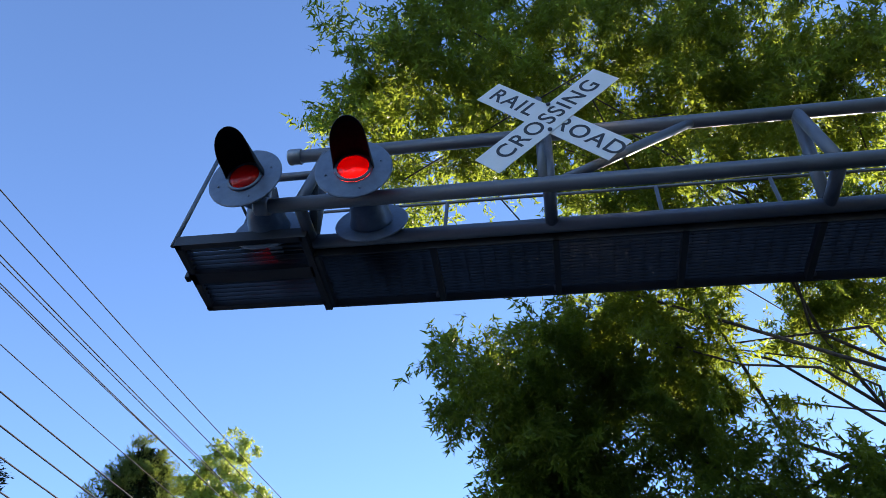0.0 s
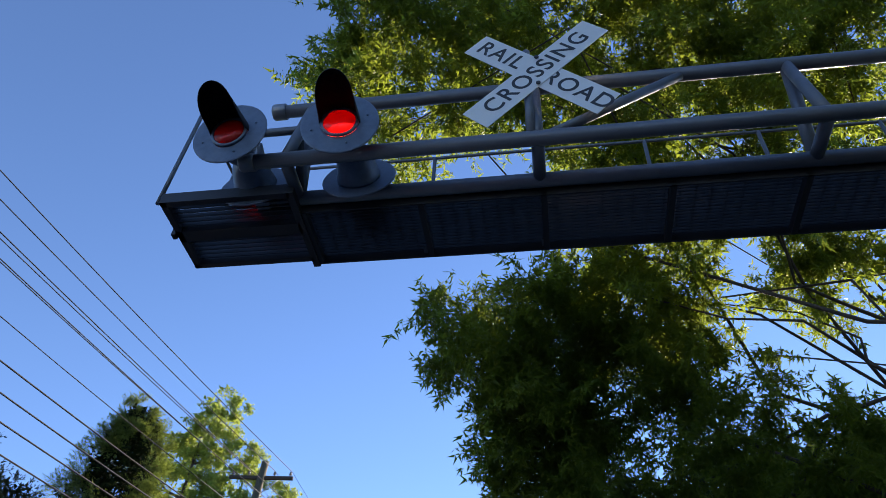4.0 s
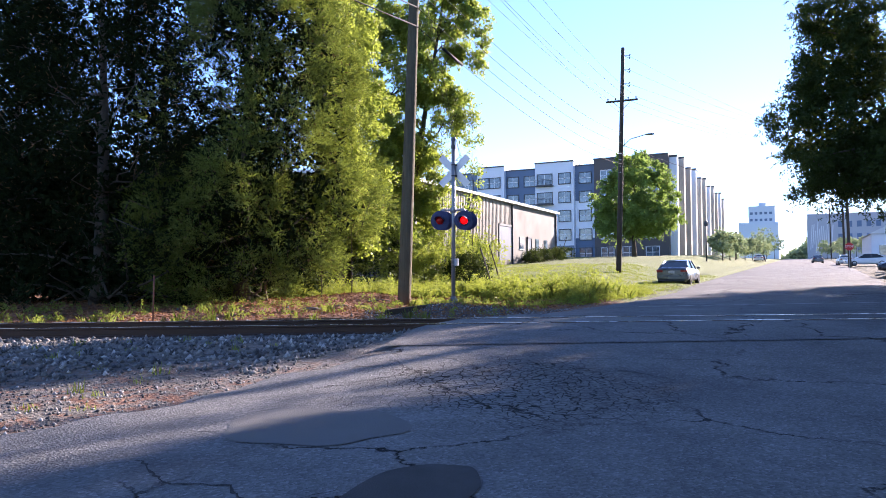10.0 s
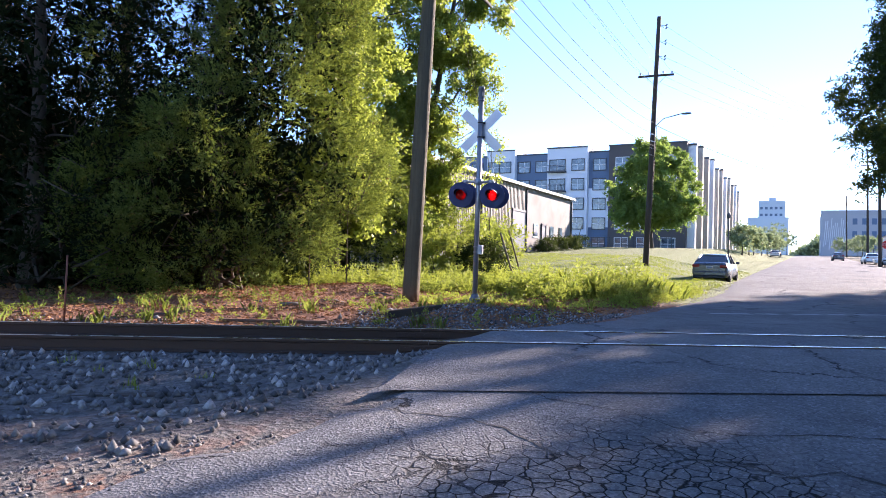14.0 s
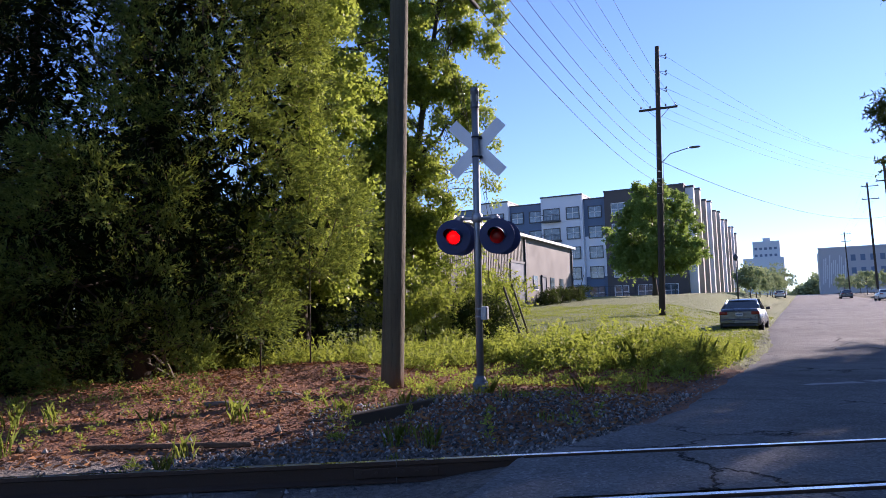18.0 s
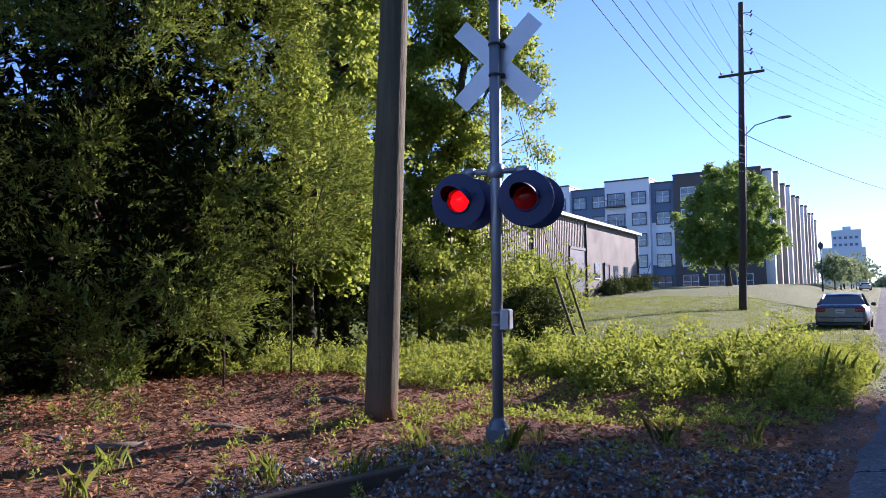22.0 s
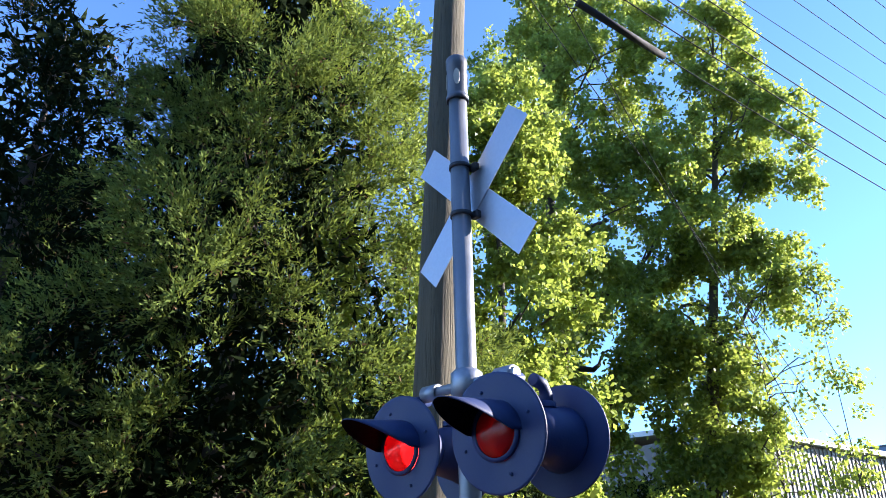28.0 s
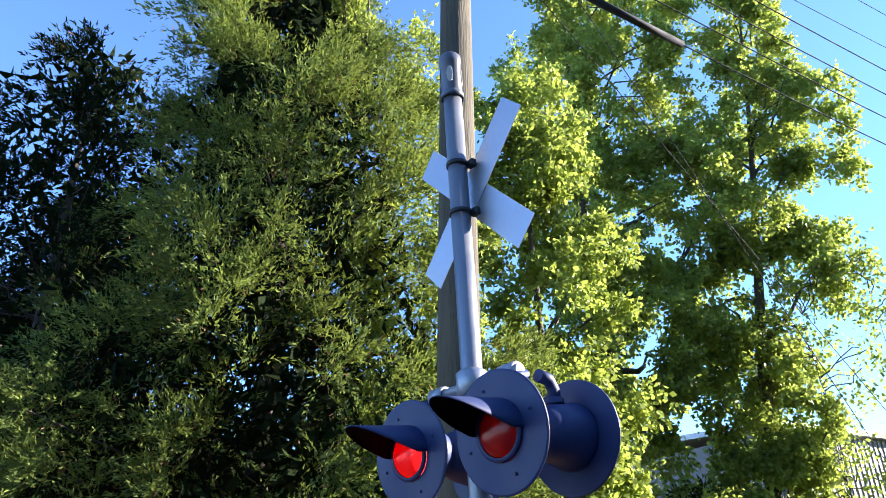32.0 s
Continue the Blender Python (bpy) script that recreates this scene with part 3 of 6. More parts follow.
def limb_path(rng, a, b2, sag, n=6):
    a, b2 = np.array(a, float), np.array(b2, float)
    pts = []
    w, w2 = rng.normal(size=(2, 3)) * np.array([[0.09], [0.05]]) * np.linalg.norm(b2 - a)
    for k in range(n):
        f = k / (n - 1)
        pts.append(a * (1 - f) + b2 * f + np.array([0, 0, sag * math.sin(math.pi * f)]) + w * math.sin(2 * math.pi * f) + w2 * math.sin(3 * math.pi * f))
    return pts


def tree(name, label, x, y, h, r0, lobes, per, leaf, slim, material, seed, clumps=60, csize=0.8, limbs=14, bark=BARK, stiff=0.3, droop=0.25, category="tree", group="", lean=(0, 0), shell=0.55, twigs=9, fuzz=0.10, core=0, hollow=0.0, core_leaf=0.0, limb_r=0.55):
    """A tapered trunk with limbs, and a crown of leaf clumps that fills the lobes: (dx, dy, z, rx, ry, rz) above the foot."""
    rng = np.random.default_rng(seed)
    z0 = gz(x, y) - 0.08
    t = tagged(empty(name, Matrix.Translation((x, y, z0))), label, category, group)
    bm = bmesh.new()
    top = np.array([lean[0], lean[1], h * 0.93])
    n = 9
    trunk = []
    for k in range(n):
        f = k / (n - 1)
        trunk.append(np.array([top[0] * f + 0.25 * r0 * 6 * math.sin(f * 5 + seed) * f * (1 - f), top[1] * f + 0.25 * r0 * 6 * math.cos(f * 4 + seed) * f * (1 - f), top[2] * f]))
    tube(bm, trunk, [r0 * (1.35 if k == 0 else 1.0) * (1 - 0.9 * k / (n - 1)) for k in range(n)], 9)
    vol = np.array([l[3] * l[4] * l[5] for l in lobes]) ** 0.7
    counts = np.maximum(1, np.round(vol / vol.sum() * clumps)).astype(int)
    cs = []
    for l, c in zip(lobes, counts):
        o = unit(rng.normal(size=(c, 3))) * rng.uniform(shell, 1.0, (c, 1))
        cs.append(np.array(l[:3]) + o * np.array(l[3:]))
    cs = np.concatenate(cs)
    cs = cs[cs[:, 2] > 0.25]
    if hollow:
        q = lumps(cs[:, 0], cs[:, 1], cs[:, 2], 1.25, seed)
        cs = cs[q > np.quantile(q, hollow)]
    rad = csize * rng.uniform(0.6, 1.35, len(cs))
    for k in rng.choice(len(cs), min(limbs, len(cs)), replace=False):
        b2 = cs[k]
        f = float(np.clip((b2[2] - 0.35 * np.hypot(b2[0], b2[1])) / top[2], 0.12, 0.9))
        i = f * (n - 1)
        j = int(i)
        a = trunk[j] + (trunk[min(j + 1, n - 1)] - trunk[j]) * (i - j)
        rr = r0 * (1 - 0.9 * f) * limb_r
        limb = tube(bmesh.new() if category == "tree" else bm, limb_path(rng, a, b2, 0.06 * np.linalg.norm(b2 - a)), [max(0.012, rr * (1 - 0.85 * q / 5)) for q in range(6)], 6, cap=False)
        if category == "tree":
            part("limb", limb, bark, t)
    part("trunk", bm, bark, t)
    pos, out = clump_points(rng, cs, rad, per, twigs, fuzz)
    leaf_mesh("crown", pos, leaf, slim, material, t, rng, out, stiff, droop, slim >= 0.75)
    # oversized inner leaves, added to block light through the crown
    if core:
        share = rng.choice(len(lobes), core, p=vol / vol.sum())
        la = np.array(lobes)[share]
        inner = la[:, :3] + unit(rng.normal(size=(core, 3))) * rng.uniform(0, 1, (core, 1)) ** 0.45 * la[:, 3:] * (0.74 if not hollow else 0.62)
        inner = inner[inner[:, 2] > 0.3]
        leaf_mesh("inner_foliage", inner, core_leaf or max(0.30, leaf * 1.5), 0.6, material, t, rng)
    return t


def cedar(label, x, y, h, rad, seed, clumps, per, leaf, material, skirt=0.4, clear=0.0, gaps=0.25, inner=16000, plume=0.72, hollow=0.0, off=(0.0, 0.0)):
    """A red cedar: trunk, rising limbs, and feathery plumes over an inner mass coloured dark for the shade within;
    clear: how far the boughs on the open side are lifted off the ground; hollow: the share of the height that is bare
    on the shaded side; off: how far the crown grows to one side of its trunk.
    """
    rng = np.random.default_rng(seed)
    t = tagged(empty("cedar_tree", Matrix.Translation((x, y, gz(x, y) - 0.08))), label, "tree", "cedars by the track")
    trunk = [np.array([0.10 * math.sin(4 * f + seed), 0.10 * math.cos(3 * f + seed), h * 0.95 * f]) for f in np.linspace(0, 1, 9)]
    part("trunk", tube(bmesh.new(), trunk, [0.24 * (1.3 if k == 0 else 1.0) * (1 - 0.92 * k / 8) for k in range(9)], 10), BARK, t)

    def reach(f, a):
        r = np.where(f < 0.22, 0.88 + 0.6 * f, 1.02 * np.clip(1 - (f - 0.22) / 0.80, 0, 1) ** 0.50)
        return rad * r * (1 + 0.20 * np.sin(2 * a + 5 * f + seed) + 0.16 * np.sin(3 * a - 17 * f + 2 * seed) + 0.12 * np.sin(5 * a + 29 * f))

    f = rng.uniform(0.01, 1.0, clumps * 2)
    a = rng.uniform(0, 2 * np.pi, clumps * 2)
    keep = rng.uniform(0, 1.25 * rad, clumps * 2) < reach(f, a)
    f, a = f[keep][:clumps], a[keep][:clumps]
    r = reach(f, a) * rng.uniform(0.72, 1.0, len(f))
    cs = np.stack([r * np.cos(a), r * np.sin(a), h * f], 1)
    q = lumps(cs[:, 0], cs[:, 1], cs[:, 2] * 1.3, 0.9, seed)
    open_side = np.clip(cs[:, 0] * 0.55 + cs[:, 1] * 0.83, 0, None) / rad
    bare = lambda p: (-0.72 * p[:, 0] - 0.69 * p[:, 1] > 0.25 * rad) & (np.abs(p[:, 2] - 0.42 * h) < hollow * h) & (rng.uniform(0, 1, len(p)) < 0.80)
    ok = ~bare(cs)
    ok &= (cs[:, 2] > skirt + clear * open_side) & (q > np.quantile(q, gaps))
    cs, a = cs[ok] + np.array([off[0], off[1], 0.0]), a[ok]
    n = len(cs)
    out = np.stack([np.cos(a), np.sin(a), np.zeros(n)], 1)
    ax = unit(out + np.array([0, 0, 0.42]) + rng.normal(0, 0.28, (n, 3)))
    ln = plume * rng.uniform(0.6, 1.35, n) * (0.75 + 0.35 * (1 - cs[:, 2] / h))
    for k in rng.choice(n, min(n, 54), replace=False):
        z0 = max(0.4, cs[k, 2] - 0.35 * np.hypot(cs[k, 0], cs[k, 1]))
        i = min(8.0, z0 / (h * 0.95) * 8)
        j = min(7, int(i))
        root = trunk[j] + (trunk[j + 1] - trunk[j]) * (i - j)
        part("limb", tube(bmesh.new(), limb_path(rng, root, cs[k] - ax[k] * ln[k] * 0.4, -0.15), [max(0.010, 0.055 * (1 - z0 / h) * (1 - 0.8 * g / 5)) for g in range(6)], 6, cap=False), BARK, t)
    tw = 15
    dirs = unit(ax[:, None, :] + rng.normal(0, 0.52, (n, tw, 3)))
    who = rng.integers(0, tw, (n, per))
    row = np.arange(n)[:, None]
    d = dirs[row, who]
    g = rng.uniform(0.05, 1.0, (n, per, 1)) ** 0.75
    pos = (cs - ax * ln[:, None] * 0.45)[:, None, :] + d * (ln[:, None, None] * g) + rng.normal(0, 0.035, (n, per, 3)) * (1.3 - g)
    pos[..., 2] -= 0.16 * (ln[:, None] * g[..., 0]) ** 2
    face = unit(out + np.array([0, 0, 0.55]) + rng.normal(0, 0.35, (n, 3)))
    face = np.repeat(face[:, None, :], per, 1) + 0.5 * (pos - cs[:, None, :]) / ln[:, None, None]
    leaf_mesh("crown", pos.reshape(-1, 3), leaf, 0.36, material, t, rng, d.reshape(-1, 3), 0.62, 0.02, False, face.reshape(-1, 3))
    # inner leaves take the shaded colour, so gaps between plumes read dark
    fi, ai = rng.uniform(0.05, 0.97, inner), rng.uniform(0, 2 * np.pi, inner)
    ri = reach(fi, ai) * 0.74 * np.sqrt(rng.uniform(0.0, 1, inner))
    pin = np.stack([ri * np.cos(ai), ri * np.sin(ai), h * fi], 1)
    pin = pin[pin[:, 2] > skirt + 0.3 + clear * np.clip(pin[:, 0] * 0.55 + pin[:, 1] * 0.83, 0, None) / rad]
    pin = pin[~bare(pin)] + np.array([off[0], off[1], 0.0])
    leaf_mesh("inner_foliage", pin, 0.26, 0.5, SHADEDFOLIAGE, t, rng)
    k = rng.choice(n * per, int(n * per * 0.03), replace=False)
    leaf_mesh("dry_foliage", pos.reshape(-1, 3)[k] * np.array([0.9, 0.9, 1.0]), leaf * 1.2, 0.3, DEADSPRAY, t, rng, d.reshape(-1, 3)[k], 0.6, 0.1)
    return t


CED = "dense red cedar with feathery green sprays down to the ground"
cedar(CED, -17.6, 21.9, 15.0, 3.2, 11, 1500, 330, 0.076, CEDAR, 0.05, 2.4, 0.30, hollow=0.15, off=(1.05, -0.25))
# the other cedars have the wood's shade put into their foliage colour
cedar("shaded red cedar with an open top, sky showing round its trunk", -20.2, 18.5, 12.6, 3.5, 12, 760, 170, 0.12, SHADEDFOLIAGE, 0.2, 0.0, 0.34, 4500, 0.8)
cedar("dark red cedar in the shade of the wood", -25.0, 19.0, 11.6, 3.3, 13, 420, 170, 0.15, SHADEDFOLIAGE, 0.2, 0.0, 0.15, 9000, 0.9)
cedar("dark red cedar in the shade of the wood", -28.8, 17.2, 9.6, 3.2, 14, 380, 170, 0.16, SHADEDFOLIAGE, 0.2, 0.0, 0.15, 8000, 0.9)
cedar("slender dark red cedar in the shade of the wood", -21.2, 21.9, 12.4, 3.0, 15, 560, 170, 0.12, SHADEDFOLIAGE, 0.2, 0.0, 0.36, 4000, 0.8)
DEC = "leafy young hardwood tree at the edge of the wood"
# first tree coloured lighter as sunlit, the rest darker as shaded
tree("hardwood_tree", DEC, -33.0, 17.0, 10.8, 0.16, [(0, 0, 8.2, 2.0, 2.0, 2.4), (0.3, 0, 4.6, 3.0, 3.0, 2.6)], 150, 0.24, 0.5, LAWNTREE, 15, clumps=110, csize=0.7, limbs=20, group="hardwoods by the track")
tree("hardwood_tree", DEC, -37.5, 13.0, 8.4, 0.15, [(0, 0, 5.6, 3.0, 3.0, 2.6), (0, 0, 2.4, 3.2, 3.2, 2.0)], 150, 0.24, 0.5, DARKLEAF, 16, clumps=110, csize=0.75, limbs=18, group="hardwoods by the track")
tree("hardwood_tree", DEC, -31.0, 13.2, 6.6, 0.13, [(0, 0, 4.4, 2.8, 2.6, 2.0), (0, 0, 1.9, 3.0, 2.6, 1.6)], 150, 0.24, 0.5, DARKLEAF, 17, clumps=110, csize=0.75, limbs=18, group="hardwoods by the track")
tree("hardwood_tree", DEC, -24.5, 27.5, 8.0, 0.16, [(0, 0, 5.0, 3.2, 3.2, 2.9)], 220, 0.22, 0.5, DARKLEAF, 18, clumps=120, csize=0.9, limbs=18, group="hardwoods by the track")
tree("hardwood_tree", DEC, -31.5, 24.5, 6.6, 0.15, [(0, 0, 4.0, 3.6, 3.6, 2.6)], 200, 0.22, 0.5, DARKLEAF, 19, clumps=110, csize=0.9, limbs=18, group="hardwoods by the track")

VINE = "broad-leaved vine climbing the sunlit side of the cedar"
for k, (x, y, h, w) in enumerate(((-14.4, 23.4, 9.6, 0.7), (-15.0, 22.6, 11.0, 0.5))):
    tree("climbing_vine", VINE, x, y, h * 0.9, 0.014, [(-0.5 * f * w, 0.2 * math.sin(5 * f), 2.8 + (h - 2.8) * f, 0.55 * w, 0.55 * w, 0.7) for f in (0, 0.14, 0.28, 0.42, 0.56, 0.7, 0.85, 1.0)], 90, 0.085, 0.7, POPLAR, 60 + k, clumps=130, csize=0.34, limbs=14, category="vine", group="climbing vines", droop=0.6, stiff=0.2, hollow=0.2)

POP = "tall sunlit tulip poplar with fresh yellow-green leaves"
tree("hanging_vine", "thin tangle of vines hanging below a poplar bough", -16.5, 33.9, 8.6, 0.022, [(0, 0, 3.2, 1.0, 0.8, 0.8), (-0.3, -0.1, 4.4, 1.1, 0.9, 0.9), (0.1, 0.1, 5.6, 1.2, 1.0, 0.9), (-0.3, -0.2, 6.8, 1.2, 0.9, 0.9), (0.2, 0.1, 7.9, 1.0, 0.8, 0.7)], 22, 0.10, 0.75, POPLAR, 66, clumps=150, csize=0.5, limbs=46, category="vine", droop=0.6, stiff=0.2, bark=VINEBARK)
tree("hanging_vine", "leafy vine trailing down from the bough's end", -15.3, 34.7, 8.8, 0.020, [(0, 0, 8.3, 0.5, 0.5, 0.7), (0.1, 0, 7.0, 0.35, 0.35, 0.7), (0.1, 0.1, 5.4, 0.3, 0.3, 0.8), (0.0, 0, 3.6, 0.4, 0.4, 0.9), (0.0, 0, 1.9, 0.6, 0.6, 0.8)], 50, 0.10, 0.75, POPLAR, 67, clumps=70, csize=0.34, limbs=16, category="vine", droop=0.6, stiff=0.2, bark=VINEBARK)
tree("poplar_tree", POP, -20.0, 31.0, 22.5, 0.27, [(0.6, 0.4, 19.6, 1.5, 1.5, 2.9), (-1.4, 0, 16.8, 1.8, 1.8, 2.8), (1.6, 0.6, 14.6, 1.7, 1.8, 2.8), (-0.4, 0.2, 11.0, 2.5, 2.3, 3.2), (0.8, 0, 7.2, 2.0, 2.0, 2.4), (0.5, 0, 3.6, 1.6, 1.6, 1.8), (2.2, 1.4, 17.0, 1.3, 1.3, 2.2), (2.4, 1.6, 10.6, 1.3, 1.3, 2.4), (1.8, 1.2, 6.6, 1.2, 1.2, 2.0)], 290, 0.125, 0.75, POPLAR, 21, core=0, clumps=500, hollow=0.2, csize=0.5, limbs=46, stiff=0.2, droop=0.5, group="poplars", fuzz=0.16)
tree("poplar_tree", POP, -18.4, 33.2, 18.6, 0.20, [(2.0, 1.2, 15.6, 1.2, 1.2, 2.4), (2.9, 1.8, 12.4, 0.9, 0.9, 2.2), (1.2, 0.8, 11.5, 1.5, 1.5, 2.8), (0.2, 0.2, 7.0, 1.0, 1.0, 3.0), (2.0, 1.1, 8.6, 1.0, 1.0, 1.6), (1.0, 0.6, 5.4, 1.0, 1.0, 2.0), (0.3, 0.2, 2.8, 1.5, 1.5, 2.2)], 270, 0.12, 0.75, POPLAR, 22, clumps=380, hollow=0.2, csize=0.42, limbs=44, stiff=0.2, droop=0.5, bark=VINEBARK, group="poplars", lean=(2.2, 1.3), fuzz=0.15)
tree("poplar_tree", POP, -17.6, 27.2, 12.5, 0.16, [(0, 0, 10.6, 1.5, 1.5, 2.2), (0.2, 0, 7.4, 1.8, 1.7, 2.6), (0.3, 0, 3.8, 1.8, 1.8, 2.2)], 270, 0.12, 0.75, POPLAR, 23, clumps=260, hollow=0.3, csize=0.5, limbs=28, stiff=0.2, droop=0.5, group="poplars", fuzz=0.15)

# right of the road: the oak that hangs over the signal arm, and its neighbours
OAKL = "large willow oak whose branches hang over the road"
tree("willow_oak", OAKL, 6.6, 10.5, 16.0, 0.42, [(-7.4, -1.6, 7.7, 1.4, 1.3, 1.2), (-7.0, -1.4, 7.3, 1.3, 1.3, 1.3), (-7.0, -0.6, 6.4, 1.3, 1.2, 1.1), (-6.6, -0.4, 6.2, 1.2, 1.2, 1.1), (-6.2, 0.6, 5.6, 1.2, 1.2, 1.0), (-5.6, -1.4, 8.2, 1.6, 1.6, 1.6), (-8.1, -4.6, 10.6, 2.0, 1.9, 1.9), (-4.4, -2.6, 10.2, 2.5, 2.4, 2.4), (-2.6, -0.2, 5.5, 2.0, 2.0, 1.5), (1.0, -1.0, 12.0, 2.6, 2.6, 2.2), (-6.0, -3.4, 13.0, 3.0, 2.6, 2.0), (-3.0, -3.9, 11.4, 2.4, 1.6, 2.0), (-2.4, -0.6, 9.2, 1.1, 1.1, 1.0), (-5.0, -0.6, 7.2, 1.5, 1.5, 1.5), (-4.3, 0.3, 5.4, 1.9, 1.7, 1.3)], 330, 0.125, 0.28, OAK, 31, limb_r=0.16, clumps=1550, csize=0.46, hollow=0.14, core=2500, core_leaf=0.15, limbs=44, stiff=0.3, droop=0.35, group="oaks by the road", fuzz=0.06, twigs=9, shell=0.3)
# the next two oaks are unseen, added to fill out the row
tree("willow_oak", OAKL, 11.5, 2.0, 10.0, 0.34, [(0, 0, 7.0, 3.6, 3.6, 2.6), (0, 0, 3.6, 3.6, 3.6, 2.4)], 150, 0.19, 0.4, OAK, 32, core=3000, clumps=200, csize=0.9, limbs=30, group="oaks by the road", shell=0.2, fuzz=0.2)
tree("willow_oak", OAKL, 9.8, -6.5, 14.0, 0.40, [(0, 0, 9.0, 5.0, 5.0, 4.2), (0, 0, 4.6, 5.0, 5.0, 3.0)], 80, 0.28, 0.4, OAK, 33, core=3000, clumps=220, csize=1.0, limbs=30, group="oaks by the road", shell=0.2, fuzz=0.2)
tree("willow_oak", OAKL, 11.0, 13.6, 13.0, 0.36, [(0, 0, 8.4, 4.4, 3.6, 3.8), (-1.6, 0, 3.6, 4.6, 3.0, 2.6)], 150, 0.17, 0.4, OAK, 34, clumps=230, csize=0.8, limbs=40, group="oaks by the road", shell=0.2, fuzz=0.2, limb_r=0.3)
# dark leaf on these oaks puts their backlit shade into the colour
tree("willow_oak", OAKL, 4.2, 41.0, 17.0, 0.36, [(-3.9, -0.4, 7.2, 3.3, 3.5, 2.9), (-3.6, 0, 10.0, 2.4, 2.8, 2.0), (1.2, 0, 7.0, 4.2, 4.2, 3.4), (-0.3, 0, 15.0, 3.2, 3.2, 2.2), (-3.9, 0, 12.6, 2.3, 2.4, 1.8), (-3.4, -1.2, 5.2, 3.0, 3.6, 1.7)], 270, 0.165, 0.4, DARKLEAF, 35, core=10000, clumps=560, csize=0.72, limbs=50, group="oaks by the road", fuzz=0.14)
# most oaks below are placed and sized to shade road and crossing
tree("willow_oak", OAKL, 7.0, 34.6, 20.0, 0.40, [(-2.0, 0, 5.2, 4.4, 4.8, 3.8), (-0.6, 0, 10.0, 3.4, 4.6, 4.0), (-0.4, 0, 14.6, 3.8, 4.8, 4.0)], 180, 0.21, 0.45, DARKLEAF, 36, core=16000, clumps=480, csize=0.8, limbs=46, group="oaks by the road", shell=0.2, fuzz=0.18)
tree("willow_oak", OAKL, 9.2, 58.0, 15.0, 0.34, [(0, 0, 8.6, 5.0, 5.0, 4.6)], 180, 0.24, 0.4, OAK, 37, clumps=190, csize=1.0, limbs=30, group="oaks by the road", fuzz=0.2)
tree("willow_oak", OAKL, 6.8, 22.0, 14.4, 0.36, [(-0.4, -0.6, 9.8, 4.0, 4.8, 2.6), (-0.4, -0.6, 7.0, 4.4, 5.4, 3.4), (0.0, 0, 3.6, 4.0, 4.2, 3.2)], 150, 0.21, 0.45, DARKLEAF, 39, core=16000, clumps=440, csize=0.8, limbs=40, group="oaks by the road", shell=0.2, fuzz=0.18)
tree("willow_oak", OAKL, 8.2, 30.2, 12.6, 0.34, [(-0.6, 0, 8.8, 4.8, 3.6, 3.9), (-0.4, 0, 4.2, 4.6, 4.0, 3.4)], 150, 0.22, 0.45, DARKLEAF, 38, core=7000, clumps=240, csize=0.9, limbs=30, group="oaks by the road", shell=0.2, fuzz=0.2)
tree("willow_oak", OAKL, 7.6, 48.2, 13.0, 0.34, [(0, 0, 4.6, 4.0, 4.0, 3.8), (-0.2, 0, 8.8, 3.6, 4.0, 3.2), (0.2, 0, 11.2, 3.0, 3.4, 2.0)], 190, 0.22, 0.4, OAK, 40, core=9000, clumps=260, csize=0.85, limbs=30, group="oaks by the road", shell=0.2, fuzz=0.2)
tree("shade_tree", "round leafy bright green tree on the mown lawn", -21.5, 100.0, 14.2, 0.30, [(0, 0, 8.0, 5.7, 5.7, 4.5), (0.5, 0, 11.9, 3.5, 3.5, 2.1), (1.2, 0, 5.2, 5.4, 5.2, 2.5), (-1.5, -0.5, 4.6, 4.2, 4.2, 2.0)], 260, 0.30, 0.6, LAWNTREE, 41, core=2500, clumps=300, csize=0.9, limbs=30, group="lawn trees", limb_r=0.2, fuzz=0.2)

# ---- poles and lines ----


def power_pole(name, label, x, y, h, r, lean=(0, 0), group="", wood=None):
    p = tagged(empty(name, Matrix.Translation((x, y, gz(x, y) - 0.05))), label, "utility pole", group)
    bm = bmesh.new()
    tube(bm, [(lean[0] * f, lean[1] * f, h * f) for f in (0, 0.02, 0.25, 0.5, 0.75, 1.0)], [r * (1.06 - 0.36 * f) for f in (0, 0.02, 0.25, 0.5, 0.75, 1.0)], 14)
    part("shaft", bm, wood or WOOD, p)
    return p


near_pole = power_pole("wooden_power_pole", "tall weathered wooden power pole with two crossarms beside the track", -11.68, 22.1, 12.6, 0.185, (0.44, 0.13))
far_pole = power_pole("wooden_street_pole", "tall dark wooden pole with a street lamp and a crossarm", -12.4, 51.8, 15.2, 0.17, (0.5, 0.0), wood=DARKWOOD)


def crossarm(pole, z, half, turn, off=(0, 0)):
    m = pose(off[0], off[1], z, 0, 0, turn)
    arm = part("crossarm", boxmesh(-half, half, -0.05, 0.05, -0.06, 0.06, bev=0.01), DARKWOOD, pole)
    arm.matrix_basis = m
    for u in (-half + 0.12, -half * 0.4, half * 0.4, half - 0.12):
        bm = bmesh.new()
        lathe(bm, [(0.012, 0.0), (0.012, 0.06), (0.05, 0.06), (0.055, 0.10), (0.035, 0.115), (0.05, 0.135), (0.03, 0.17), (0.0, 0.175)], 10, pose(u, 0, 0.06))
        part("insulator", bm, GLASS_INS, arm)
    for u in (-1, 1):
        bm = bmesh.new()
        tube(bm, [(u * half * 0.55, 0.03, -0.05), (0, 0.06, -0.62)], 0.016, 6)
        part("brace", bm, STEEL, arm)
    return arm
